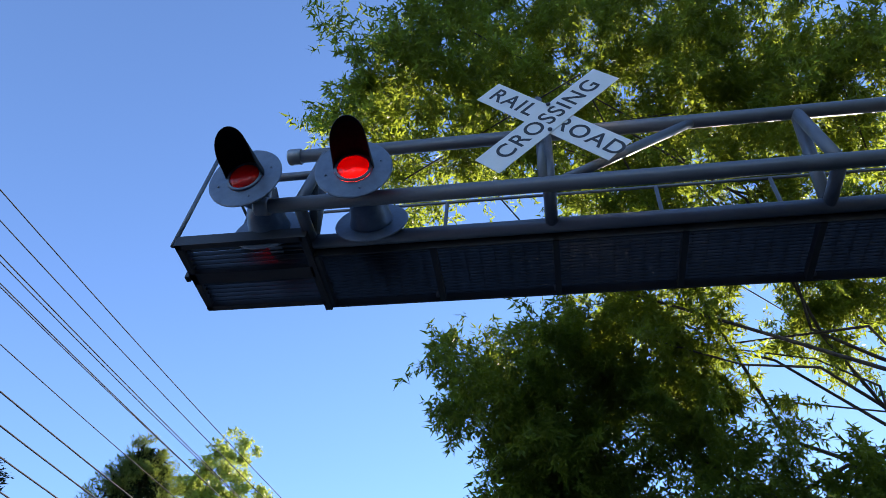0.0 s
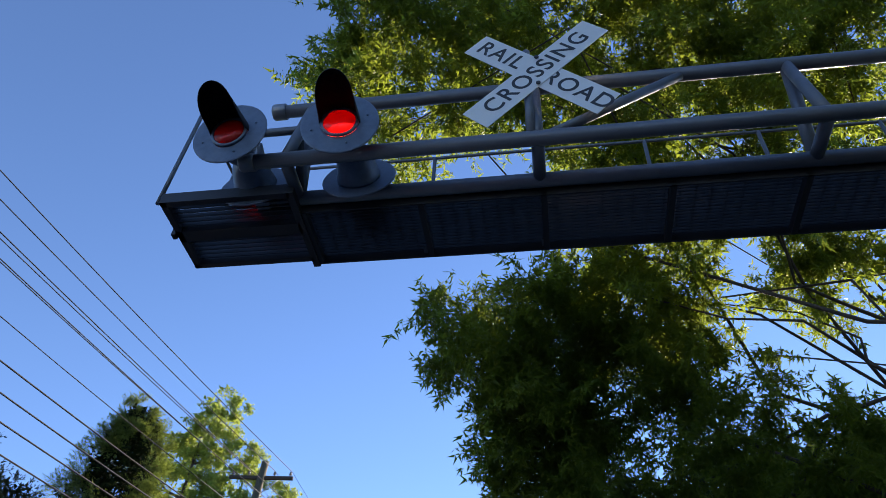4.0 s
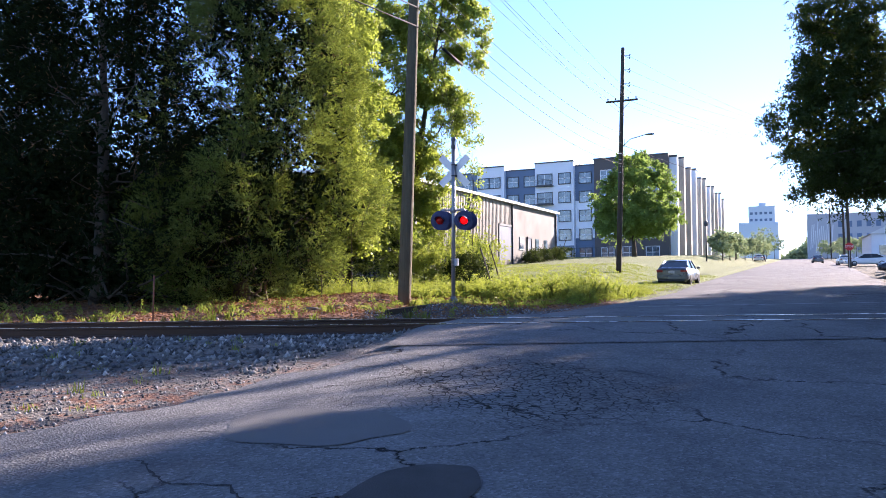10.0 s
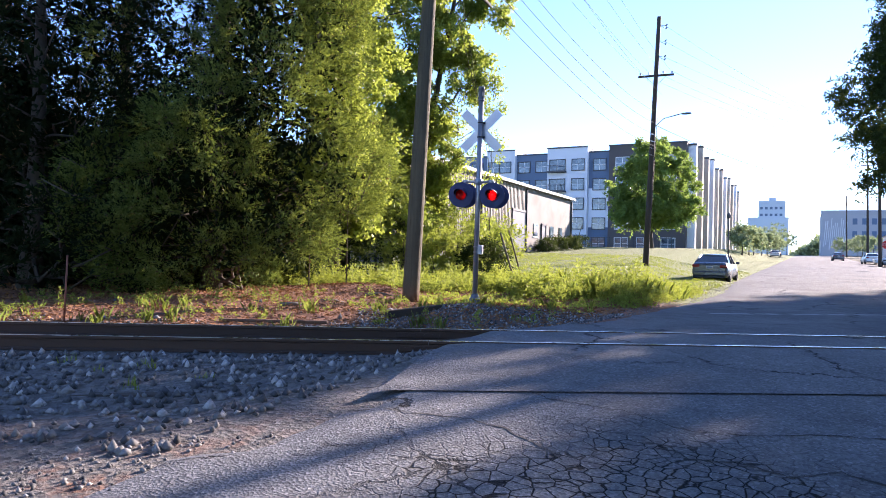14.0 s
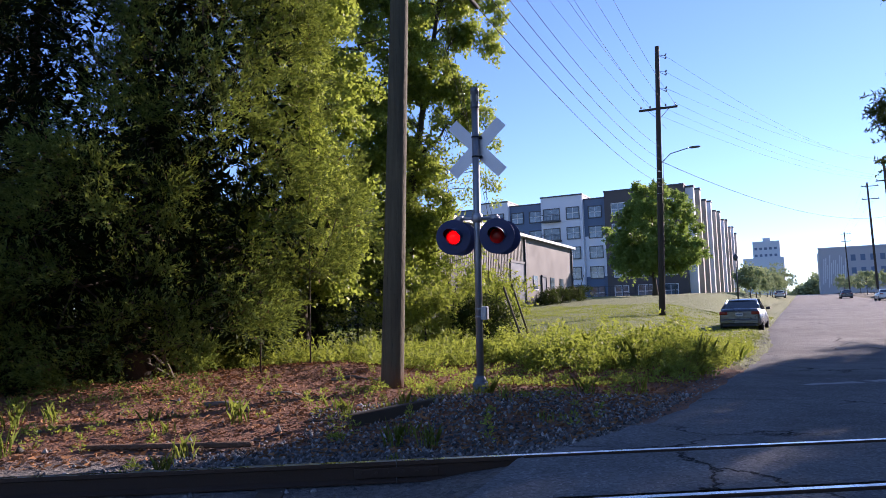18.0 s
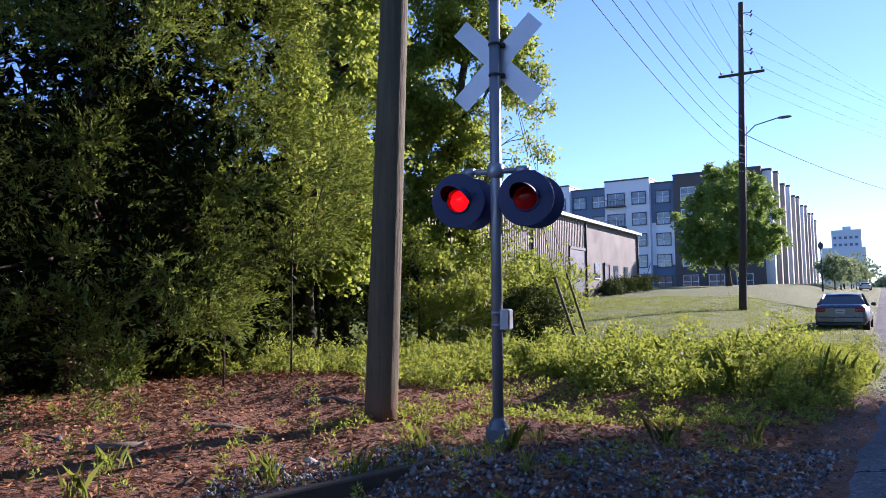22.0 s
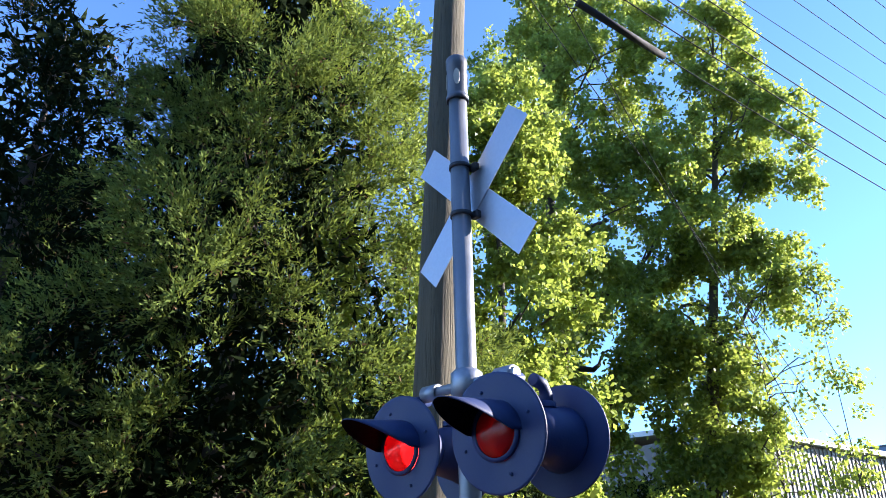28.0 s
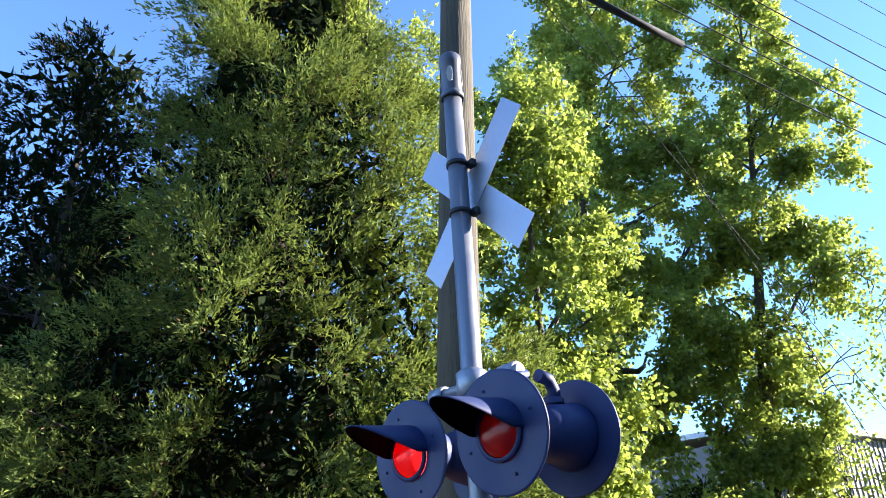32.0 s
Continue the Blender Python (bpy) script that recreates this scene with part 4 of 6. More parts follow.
# ---- crossing signals ----
LENS, t, b, o = base("red_lens")
ribs = tex(t, "ShaderNodeTexVoronoi", o, 70)
b.inputs["Base Color"].default_value = (0.75, 0.012, 0.010, 1)
b.inputs["Roughness"].default_value = 0.18
bump(t, b, ribs.outputs["Distance"], 0.2, 0.003)
clear = t.nodes.new("ShaderNodeBsdfTransparent")
clear.inputs[0].default_value = (0.95, 0.10, 0.07, 1)
mx = t.nodes.new("ShaderNodeMixShader")
mx.inputs[0].default_value = 0.35
back = t.nodes.new("ShaderNodeBsdfTranslucent")
back.inputs[0].default_value = (0.95, 0.03, 0.02, 1)
half = t.nodes.new("ShaderNodeMixShader")
half.inputs[0].default_value = 0.28
t.links.new(b.outputs[0], half.inputs[1])
t.links.new(back.outputs[0], half.inputs[2])
t.links.new(half.outputs[0], mx.inputs[1])
t.links.new(clear.outputs[0], mx.inputs[2])
t.links.new(mx.outputs[0], t.nodes["Material Output"].inputs[0])
GLOW, t, b, o = base("lit_lamp")
b.inputs["Emission Color"].default_value = (1.0, 0.05, 0.035, 1)
b.inputs["Emission Strength"].default_value = 1.7
b.inputs["Base Color"].default_value = (0.3, 0.02, 0.02, 1)
LAMPBACK = plain("lamp_back", (0.05, 0.008, 0.008), (0.09, 0.012, 0.012), 0.6)
AMBERGLASS = plain("milky_bell_slot", (0.42, 0.38, 0.30), (0.60, 0.56, 0.47), 0.35)
CARRIERS = []


# flat near-black lining for the inside of the hoods
DULLBLACK, t, b, o = base("flat_black")
hood_noise = tex(t, "ShaderNodeTexNoise", o, 30, 4)
t.links.new(ramp(t, hood_noise.outputs[0], [(0.3, (0.003, 0.003, 0.003)), (0.7, (0.007, 0.007, 0.008))]), b.inputs["Base Color"])
b.inputs["Roughness"].default_value = 1.0
b.inputs["Specular IOR Level"].default_value = 0.05


def flasher(parent, m, disc_mat, phase, hood_len=0.30, glass=None, cut=0.8):
    """One light unit: round shield, housing, hood, red lens, and inside it the lamp that swings its bright side to the lens and away."""
    front = pose(0, 0, 0, 90, 0, 0)              # lathe axis z -> -y
    bm = bmesh.new()
    lathe(bm, [(0.0, -0.235), (0.06, -0.232), (0.10, -0.20), (0.125, -0.14), (0.138, -0.06), (0.150, -0.02), (0.150, -0.008), (0.128, -0.006), (0.120, -0.12), (0.0, -0.17)], 28, front)
    unit_ob = part("flashing_light", bm, disc_mat, parent)
    unit_ob.matrix_basis = m
    bm = bmesh.new()
    lathe(bm, [(0.125, -0.004), (0.250, -0.004), (0.254, 0.0), (0.254, 0.006), (0.246, 0.010), (0.125, 0.010), (0.125, -0.004)], 48, front, False)
    for k in range(4):
        a = math.radians(20 + 90 * k)
        lathe(bm, [(0.0, 0.018), (0.008, 0.016), (0.008, 0.008)], 6, front @ pose(0.185 * math.cos(a), 0.185 * math.sin(a), 0))
    part("shield", bm, disc_mat, unit_ob)
    bm = bmesh.new()
    lathe(bm, [(0.106, 0.010), (0.124, 0.010), (0.124, 0.024), (0.106, 0.024)], 32, front)
    part("lens_ring", bm, disc_mat, unit_ob)
    bm = bmesh.new()
    lathe(bm, [(0.107, 0.014), (0.095, 0.030), (0.06, 0.043), (0.0, 0.048)], 32, front)
    part("lens", bm, glass or LENS, unit_ob)
    # hood: a tube cut away below, longer at the top
    bm = bmesh.new()
    n, rings = 26, []
    for f in np.linspace(0, 1, 7):
        ring = []
        for k in range(n + 1):
            a = math.radians(-2 + 184 * k / n)
            reach = hood_len * (0.14 + 0.86 * max(0.0, math.sin(a)) ** cut)
            rr = 0.130 - 0.010 * f
            ring.append(Vector((rr * math.cos(a), -0.010 - reach * f, rr * math.sin(a))))
        rings.append(ring)
    vin = [[bm.verts.new(p) for p in r] for r in rings]
    vout = [[bm.verts.new((p.x * 1.035, p.y, p.z * 1.035)) for p in r] for r in rings]
    for a, b2, c, d in zip(vin, vin[1:], vout, vout[1:]):
        for k in range(n):
            inside = bm.faces.new((a[k + 1], a[k], b2[k], b2[k + 1]))
            inside.smooth, inside.material_index = True, 1
            bm.faces.new((c[k], c[k + 1], d[k + 1], d[k])).smooth = True
    for k in range(n):
        bm.faces.new((vin[-1][k], vin[-1][k + 1], vout[-1][k + 1], vout[-1][k]))
    for side in (0, n):
        for q in range(6):
            bm.faces.new((vin[q][side], vin[q + 1][side], vout[q + 1][side], vout[q][side]))
    bmesh.ops.recalc_face_normals(bm, faces=bm.faces)
    part("hood", bm, [SHIELD if disc_mat is SHIELD else BLACKPAINT, DULLBLACK], unit_ob, "dark sheet-metal hood over the lens")
    bm = bmesh.new()
    lathe(bm, [(0.0, 0.010), (0.05, 0.006), (0.098, -0.004), (0.098, -0.006)], 24, front)
    for f in bm.faces:
        f.material_index = 0
    lathe(bm, [(0.098, -0.006), (0.06, -0.014), (0.0, -0.016)], 24, front)
    for f in bm.faces:
        if all(v.co.y > 0.0055 for v in f.verts):
            f.material_index = 1
    lamp = part("lamp_reflector", bm, [GLOW, LAMPBACK], unit_ob)
    CARRIERS.append((lamp, phase, Matrix.Translation((0, 0.085, 0))))
    # junction elbow above the housing
    bm = bmesh.new()
    tube(bm, [(0, 0.10, 0.10), (0, 0.10, 0.19), (0, 0.13, 0.235), (0, 0.20, 0.245)], 0.030, 10)
    lathe(bm, [(0.042, 0.0), (0.042, 0.025), (0.03, 0.03)], 12, pose(0, 0.10, 0.13))
    part("elbow", bm, disc_mat, unit_ob)
    return unit_ob


def crossbuck(parent, m, length, width, material, front=None):
    """Two crossed boards; the second lies on the first."""
    boards = []
    for k, turn in enumerate((-45, 45)):
        bm = bmesh.new()
        box(bm, -length / 2, length / 2, -0.002, 0.002, -width / 2, width / 2)
        bd = part("board", bm, material, parent)
        bd.matrix_basis = m @ pose(0, -0.006 * k, 0, 0, turn * -1, 0)
        boards.append(bd)
    return boards


def words(parent, text, x, size, depth=-0.0035, mat_=None):
    cu = bpy.data.curves.new("letters", "FONT")
    cu.body, cu.size, cu.align_x, cu.align_y, cu.extrude, cu.space_character = text, size, "CENTER", "CENTER", 0.0006, 1.12
    cu.offset = 0.0022
    tmp = bpy.data.objects.new("letters", cu)
    me = bpy.data.meshes.new_from_object(tmp)
    bpy.data.objects.remove(tmp)
    me.materials.clear()
    me.materials.append(mat_ or LETTER)
    ob = new("letters", me)
    ob.parent = parent
    ob.matrix_basis = pose(x, depth, 0, 90, 0, 0)
    return ob


# far-side signal, seen from its back: lights facing the near road, crossed boards facing away
MAST = Vector((-9.67, 21.25, 0.66))
sig = tagged(empty("crossing_signal", Matrix.Translation(MAST) @ pose(0, 0, 0, 2.64, 1.72, 0) @ pose(0, 0, 0, 0, 0, 10.0)),
             "grey steel crossing signal mast with flashing red lights and crossed boards", "railway signal", "crossing signals")
bm = bmesh.new()
tube(bm, [(0, 0, 0.02), (0, 0, 2.2), (0, 0, 4.30)], 0.052, 18)
part("mast", bm, ALU, sig)
bm = bmesh.new()
box(bm, -0.17, 0.17, -0.17, 0.17, -0.10, 0.02, bev=0.01)
box(bm, -0.10, 0.10, -0.09, 0.09, 0.02, 0.28, bev=0.02)
lathe(bm, [(0.10, 0.26), (0.075, 0.33), (0.062, 0.36), (0.052, 0.36)], 16)
for sx in (-1, 1):
    for sy in (-1, 1):
        lathe(bm, [(0.0, 0.05), (0.018, 0.05), (0.018, 0.02)], 6, pose(sx * 0.135, sy * 0.135, 0), False)
part("base_casting", bm, GREYPAINT, sig, "cast metal base bolted to its footing")
bm = bmesh.new()
box(bm, 0.035, 0.125, -0.045, 0.085, 1.17, 1.36, bev=0.008)
box(bm, 0.124, 0.130, -0.035, 0.075, 1.18, 1.35, bev=0.002)
lathe(bm, [(0.054, 1.20), (0.060, 1.20), (0.060, 1.23), (0.054, 1.23)], 16)
lathe(bm, [(0.054, 1.31), (0.060, 1.31), (0.060, 1.34), (0.054, 1.34)], 16)
part("junction_box", bm, STEEL, sig)
bell = part("bell_cap", lathe(bmesh.new(), [(0.060, 4.27), (0.066, 4.27), (0.066, 4.30), (0.058, 4.31), (0.0595, 4.315), (0.0595, 4.50), (0.064, 4.505), (0.064, 4.555), (0.058, 4.565), (0.0, 4.57)], 20), GREYPAINT, sig, "grey bell cap with oval slots")
for k in range(4):
    bm = bmesh.new()
    lathe(bm, [(0.0, 0.0625), (0.018, 0.0625), (0.019, 0.0605)], 12, pose(0, 0, 4.41, 0, 0, 45 + 90 * k) @ Matrix.Scale(2.9, 4, (0, 0, 1)) @ pose(0, 0, 0, 90, 0, 0), False)
    part("slot", bm, AMBERGLASS, bell)
crossbuck(sig, pose(0, 0.082, 3.69, 0, 0, 180), 1.06, 0.185, SIGNBACK)
for z in (3.55, 3.84):
    bm = bmesh.new()
    lathe(bm, [(0.053, z - 0.012), (0.060, z - 0.012), (0.060, z + 0.012), (0.053, z + 0.012)], 18)
    box(bm, 0.03, 0.085, 0.035, 0.070, z - 0.022, z + 0.022, bev=0.006)
    part("clamp", bm, BLACKPAINT, sig)
bm = bmesh.new()
tube(bm, [(-0.33, 0.0, 2.645), (0.33, 0.0, 2.645)], 0.026, 12)
lathe(bm, [(0.054, 2.58), (0.078, 2.60), (0.078, 2.70), (0.054, 2.72)], 16)
for sx in (-1, 1):
    lathe(bm, [(0.03, -0.05), (0.042, -0.05), (0.042, 0.05), (0.03, 0.05)], 12, pose(sx * 0.26, 0, 2.645, 0, 90, 0))
part("light_bracket", bm, STEEL, sig)
for sx, ph in ((-1, 0), (1, 1)):
    flasher(sig, pose(sx * 0.325, -0.14, 2.37, 3, 0, 6), SHIELD, ("mast", ph), 0.35)
    flasher(sig, pose(sx * 0.325, 0.28, 2.37, 3, 0, 180 + sx * 4), SHIELD, ("mast", 1 - ph))

# tall signal with three hooded lights beside the track
sig2 = tagged(empty("wayside_signal", pose(-14.15, 9.6, gz(-14.15, 9.6) - 0.02, 0, 0, 150)),
              "tall grey signal mast with black hooded lights and a ladder", "railway signal")
part("mast", tube(bmesh.new(), [(0, 0, 0.0), (0, 0, 5.75)], 0.06, 16), ALU, sig2)
part("base_casting", boxmesh(-0.16, 0.16, -0.16, 0.16, 0, 0.34, bev=0.02), STEEL, sig2)
ladder = part("ladder", boxmesh(-0.20, -0.17, 0.28, 0.31, 0.1, 5.5), ALU, sig2)
part("ladder_rail", boxmesh(0.17, 0.20, 0.28, 0.31, 0.1, 5.5), ALU, ladder)
for k in range(17):
    part("rung", tube(bmesh.new(), [(-0.17, 0.295, 0.3 + 0.31 * k), (0.17, 0.295, 0.3 + 0.31 * k)], 0.01, 6), ALU, ladder)
for z, ph in ((5.1, 0), (3.85, 1), (2.8, 0)):
    part("light_bracket", tube(bmesh.new(), [(0, 0.28, z + 0.245), (0, -0.04, z + 0.245)], 0.03, 10), STEEL, sig2)
    flasher(sig2, pose(0, -0.20, z, 3, 0, 0), BLACKPAINT, ("arm", ph), 0.34, BLACKPAINT)

# signal arm over the road: a three-pipe truss with a grated walkway
ARM = Matrix.Translation((0.192, 0.744, 1.543)) @ pose(0, 0, 0, 0, 0, 3.1)
arm = tagged(empty("signal_cantilever", ARM), "grey steel signal arm with lights and walkway above the road", "railway signal", "crossing signals")
inv = ARM.inverted()


def L(x, y, z):
    return inv @ Vector((x, y, z))


yA, yC, yB, zlo, zhi = 2.68, 3.02, 2.83, 3.55, 4.34
xl, xr = -1.90, 4.9
for name, y, z, r in (("front_chord", yA, zlo, 0.050), ("rear_chord", yC, zlo, 0.050), ("top_chord", yB, zhi, 0.050)):
    bm = bmesh.new()
    tube(bm, [(xl, y, z), (xr, y, z)], r, 18)
    ch = part(name, bm, GREYPAINT, arm)
    bm = bmesh.new()
    lathe(bm, [(0.0, -0.012), (0.056, -0.012), (0.062, 0.0), (0.062, 0.085), (0.052, 0.09)], 18, pose(xl - 0.01, y, z, 0, 90, 0))
    part("end_cap", bm, ALU, ch, "pale cast cap on the pipe end")


def strut(a, b2, r=0.042, material=GREYPAINT):
    bm = bmesh.new()
    tube(bm, [a, b2], r, 12)
    part("strut", bm, material, arm)


for x in (-1.62, 0.02, 1.72, 3.4):
    strut((x, yA, zlo), (x, yC, zlo), 0.042)
    strut((x, yC, zlo), (x, yB, zhi), 0.042)
    strut((x, yA, zlo), (x, yB, zhi), 0.04)
for x0, x1 in ((1.05, 0.05), (2.6, 3.38)):
    strut((x0, yB, zhi), (x1, yA, zlo), 0.034)
# walkway behind the rear chord, with an end platform
bm = bmesh.new()
for y0 in (yC + 0.05, yC + 0.555):
    box(bm, -1.62, 4.9, y0, y0 + 0.012, zlo - 0.09, zlo + 0.01)
for x in np.arange(-1.62, 4.9, 0.82):
    box(bm, x, x + 0.04, yC + 0.05, yC + 0.56, zlo - 0.09, zlo - 0.03)
walkway = part("walkway", bm, SHADEDGALV, arm)
bm = bmesh.new()
for k in range(17):
    y = yC + 0.07 + 0.029 * k
    box(bm, -1.62, 4.9, y, y + 0.005, zlo - 0.035, zlo)
for x in np.arange(-1.58, 4.9, 0.10):
    box(bm, x, x + 0.006, yC + 0.06, yC + 0.555, zlo - 0.014, zlo - 0.004)
tagged(part("grating", bm, SHADEDGALV, walkway), kind="stuff")
bm = bmesh.new()
x0, x1, y0, y1 = -2.56, -1.64, yC - 0.14, yC + 0.52
for a in ((x0, x1, y0, y0 + 0.045), (x0, x1, y1 - 0.045, y1), (x0, x0 + 0.045, y0, y1), (x1 - 0.02, x1 + 0.03, y0, y1 + 0.06), (x0, x1, (y0 + y1) / 2 - 0.05, (y0 + y1) / 2 + 0.05)):
    box(bm, *a, zlo - 0.10, zlo - 0.005)
for sx in (-0.02, 0.0):
    box(bm, x0 - 0.03, x0, y0 + 0.3 + sx, y0 + 0.33 + sx, zlo - 0.12, zlo + 0.03)
platform = part("platform_frame", bm, SHADEDGALV, arm)
bm = bmesh.new()
for k in range(15):
    x = x0 + 0.06 + 0.048 * k
    box(bm, x0 + 0.04, x1, y0 + 0.05 + 0.041 * k, y0 + 0.056 + 0.041 * k, zlo - 0.07, zlo - 0.03)
tagged(part("grating", bm, SHADEDGALV, platform), kind="stuff")
# handrail of thin angle iron
yh, zh = yC + 0.54, zlo + 1.02
for a, b2 in (((-2.58, yh, zh), (4.9, yh, zh)), ((-2.58, yh, zlo + 0.5), (4.9, yh, zlo + 0.5)), ((-2.6, yC - 0.1, zh), (-2.58, yh, zh))):
    bm = bmesh.new()
    tube(bm, [a, b2], 0.014, 6)
    part("handrail", bm, GREYPAINT, arm)
for x in (-2.58, -2.25, -1.62, -0.82, 0.02, 0.86, 1.72, 2.6, 3.4):
    bm = bmesh.new()
    tube(bm, [(x, yh, zlo - 0.06), (x, yh, zh)], 0.016, 6)
    part("rail_post", bm, GREYPAINT, arm)
bm = bmesh.new()
tube(bm, [(-2.6, yC - 0.1, zlo - 0.06), (-2.6, yC - 0.1, zh)], 0.016, 6)
part("rail_post", bm, GREYPAINT, arm)
# lights on the arm's end
for x, ph in ((-1.96, 0), (-1.22, 1)):
    flasher(arm, pose(x, yA - 0.17, zlo + 0.10, 10, 0, 5 if ph else -2), FADEDBLACK, ("arm", ph), 0.34, cut=0.42)
    flasher(arm, pose(x + 0.02, yC - 0.06, zlo + 0.10, 10, 0, 180), FADEDBLACK, ("arm", 1 - ph), 0.34)
bm = bmesh.new()
tube(bm, [(-2.10, (yA + yC) / 2 - 0.1, zlo + 0.42), (-1.15, (yA + yC) / 2 - 0.1, zlo + 0.42)], 0.03, 10)
part("light_bracket", bm, GREYPAINT, arm)
for x in (-1.62,):
    strut((x, (yA + yC) / 2 - 0.1, zlo + 0.42), (x, yC, zlo), 0.03, BLACKPAINT)
# crossed boards facing the road
strut((-0.02, yA - 0.02, zlo), (-0.02, yA - 0.03, zlo + 0.98), 0.028)
bds = crossbuck(arm, pose(0.05, yA - 0.085, zlo + 0.62, 5, 0, -3), 1.20, 0.229, SIGNWHITE)
words(bds[0], "RAIL", -0.345, 0.185)
words(bds[0], "ROAD", 0.345, 0.185)
words(bds[1], "CROSSING", 0.0, 0.185)
for z in (0.30, 0.58):
    part("bolt", lathe(bmesh.new(), [(0.0, 0.012), (0.016, 0.010), (0.016, 0.0)], 8, pose(0.05, yA - 0.10 - 0.09 * (z - 0.44), zlo + 0.18 + z, 90, 0, 0), False), LETTER, arm)
# the column that carries the arm, beside the road
base_l = inv @ Vector((4.4, 3.6, gz(4.4, 3.6)))
bm = bmesh.new()
tube(bm, [(4.4, yB, base_l.z - 0.05), (4.4, yB, zhi + 0.4)], 0.16, 18)
part("column", bm, GREYPAINT, arm)
for y, z in ((yA, zlo), (yC, zlo)):
    strut((4.3, y, z), (4.4, yB, z), 0.06)
part("footing", boxmesh(4.05, 4.75, yB - 0.35, yB + 0.35, base_l.z - 0.3, base_l.z + 0.12, bev=0.02), CONCRETE := plain("concrete", (0.24, 0.23, 0.21), (0.36, 0.35, 0.33), 0.9, 0, 3, 50, 0.3, 0.3), arm)

# ---- power lines ----
for z, off in ((12.0, 0.0), (10.95, 0.0)):
    crossarm(near_pole, z, 1.15, 8, (0.035 * z, 0.01 * z))
back_pole = power_pole("wooden_power_pole", "tall weathered wooden power pole with two crossarms", -13.4, -16.0, 12.6, 0.18)
for z in (12.0, 10.95):
    crossarm(back_pole, z, 1.15, 8)
crossarm(far_pole, 11.6, 1.05, 4, (0.38, 0))
for k in range(3):
    z = 14.7 - 0.95 * k
    for q in range(2):
        bm = bmesh.new()
        tube(bm, [(0.5 * z / 15.2, 0, z), (0.5 * z / 15.2 + 0.42, 0, z - 0.10 - 0.16 * q)], 0.014, 6)
        lathe(bm, [(0.02, -0.08), (0.055, -0.06), (0.03, -0.03), (0.055, 0.0), (0.03, 0.03), (0.05, 0.06), (0.0, 0.08)], 10, pose(0.5 * z / 15.2 + 0.46, 0, z - 0.06 - 0.18 * q, 0, 35, 0))
        part("insulator", bm, GLASS_INS, far_pole)
bm = bmesh.new()
tube(bm, [(0.3, 0, 8.4), (0.9, 0, 8.95), (1.9, -0.05, 9.15)], 0.028, 8)
lamp_arm = part("lamp_arm", bm, STEEL, far_pole)
bm = bmesh.new()
lathe(bm, [(0.0, -0.05), (0.10, -0.04), (0.15, 0.0), (0.12, 0.05), (0.0, 0.07)], 14, pose(2.2, -0.05, 9.14) @ Matrix.Scale(2.3, 4, (1, 0, 0)))
part("lamp_head", bm, GREYPAINT, lamp_arm, "grey cobra-head street lamp")
BAND = plain("reflective_band", (0.6, 0.6, 0.6), (0.75, 0.75, 0.75), 0.4)
for k in range(4):
    z = 6.75 + 0.42 * k
    bm = bmesh.new()
    lathe(bm, [(0.148, -0.03), (0.152, -0.03), (0.152, 0.03), (0.148, 0.03)], 14, pose(0.5 * z / 15.2, 0, z, 0, 24, 0))
    part("band", bm, BAND, far_pole, "pale band wound round the pole")
for k in range(2):
    bm = bmesh.new()
    tube(bm, [(0.17, -0.02 + 0.05 * k, 0.4), (0.5, 0.02 + 0.05 * k, 9.0)], 0.012, 5)
    part("conduit", bm, WIRE, far_pole)


def wire(a, b2, sag, r=0.006, group="overhead lines"):
    a, b2 = Vector(a), Vector(b2)
    bm = bmesh.new()
    n = 22
    tube(bm, [a.lerp(b2, k / n) - Vector((0, 0, sag * 4 * (k / n) * (1 - k / n))) for k in range(n + 1)], r, 5)
    return tagged(obj("power_line", bm, WIRE), "thin dark overhead cable between the poles", "cable", group)


def pole_point(ob, x, y, z):
    return ob.matrix_world @ Vector((x, y, z))


bpy.context.view_layer.update()
for z, xs in ((12.25, (-1.05, -0.45, 0.45, 1.05)), (11.2, (-1.05, 0.45, 1.05))):
    for k, x in enumerate(xs):
        a = pole_point(near_pole, x + 0.035 * z, 0.14 * x + 0.01 * z, z)
        wire(pole_point(back_pole, x, 0.14 * x, z), a, 0.55, 0.013)
        if z > 12 or k == 1:
            wire(a, pole_point(far_pole, x * 0.85 + 0.38, 0, 11.8 if z > 12 else 10.4), 0.5, 0.007)
for k, z in enumerate((9.75, 9.2, 8.7, 8.15)):
    a = pole_point(near_pole, 0.035 * z + 0.16, 0.0, z)
    wire(pole_point(back_pole, 0.15, 0, z), a, 0.7, 0.019)
    wire(a, pole_point(far_pole, 0.36, -0.15, 9.4 - 0.7 * k), 0.7, 0.009)
bm = bmesh.new()
a = pole_point(near_pole, 0.035 * 8.15 + 0.16, 0.0, 8.15)
b2 = pole_point(far_pole, 0.36, -0.15, 9.4 - 2.1)
splice = [a.lerp(b2, f) - Vector((0, 0, 0.7 * 4 * f * (1 - f))) for f in (0.06, 0.085, 0.11)]
tube(bm, splice, 0.045, 8)
tagged(obj("cable_splice", bm, WIRE), "black splice case hanging on a cable", "cable")

for z, foot in ((10.4, (-13.2, 30.9)), (8.9, (-14.6, 35.1))):
    wire(pole_point(near_pole, 0.035 * z, 0.1, z), (*foot, gz(*foot) + 1.85), 0.05, 0.006, "guy wires")

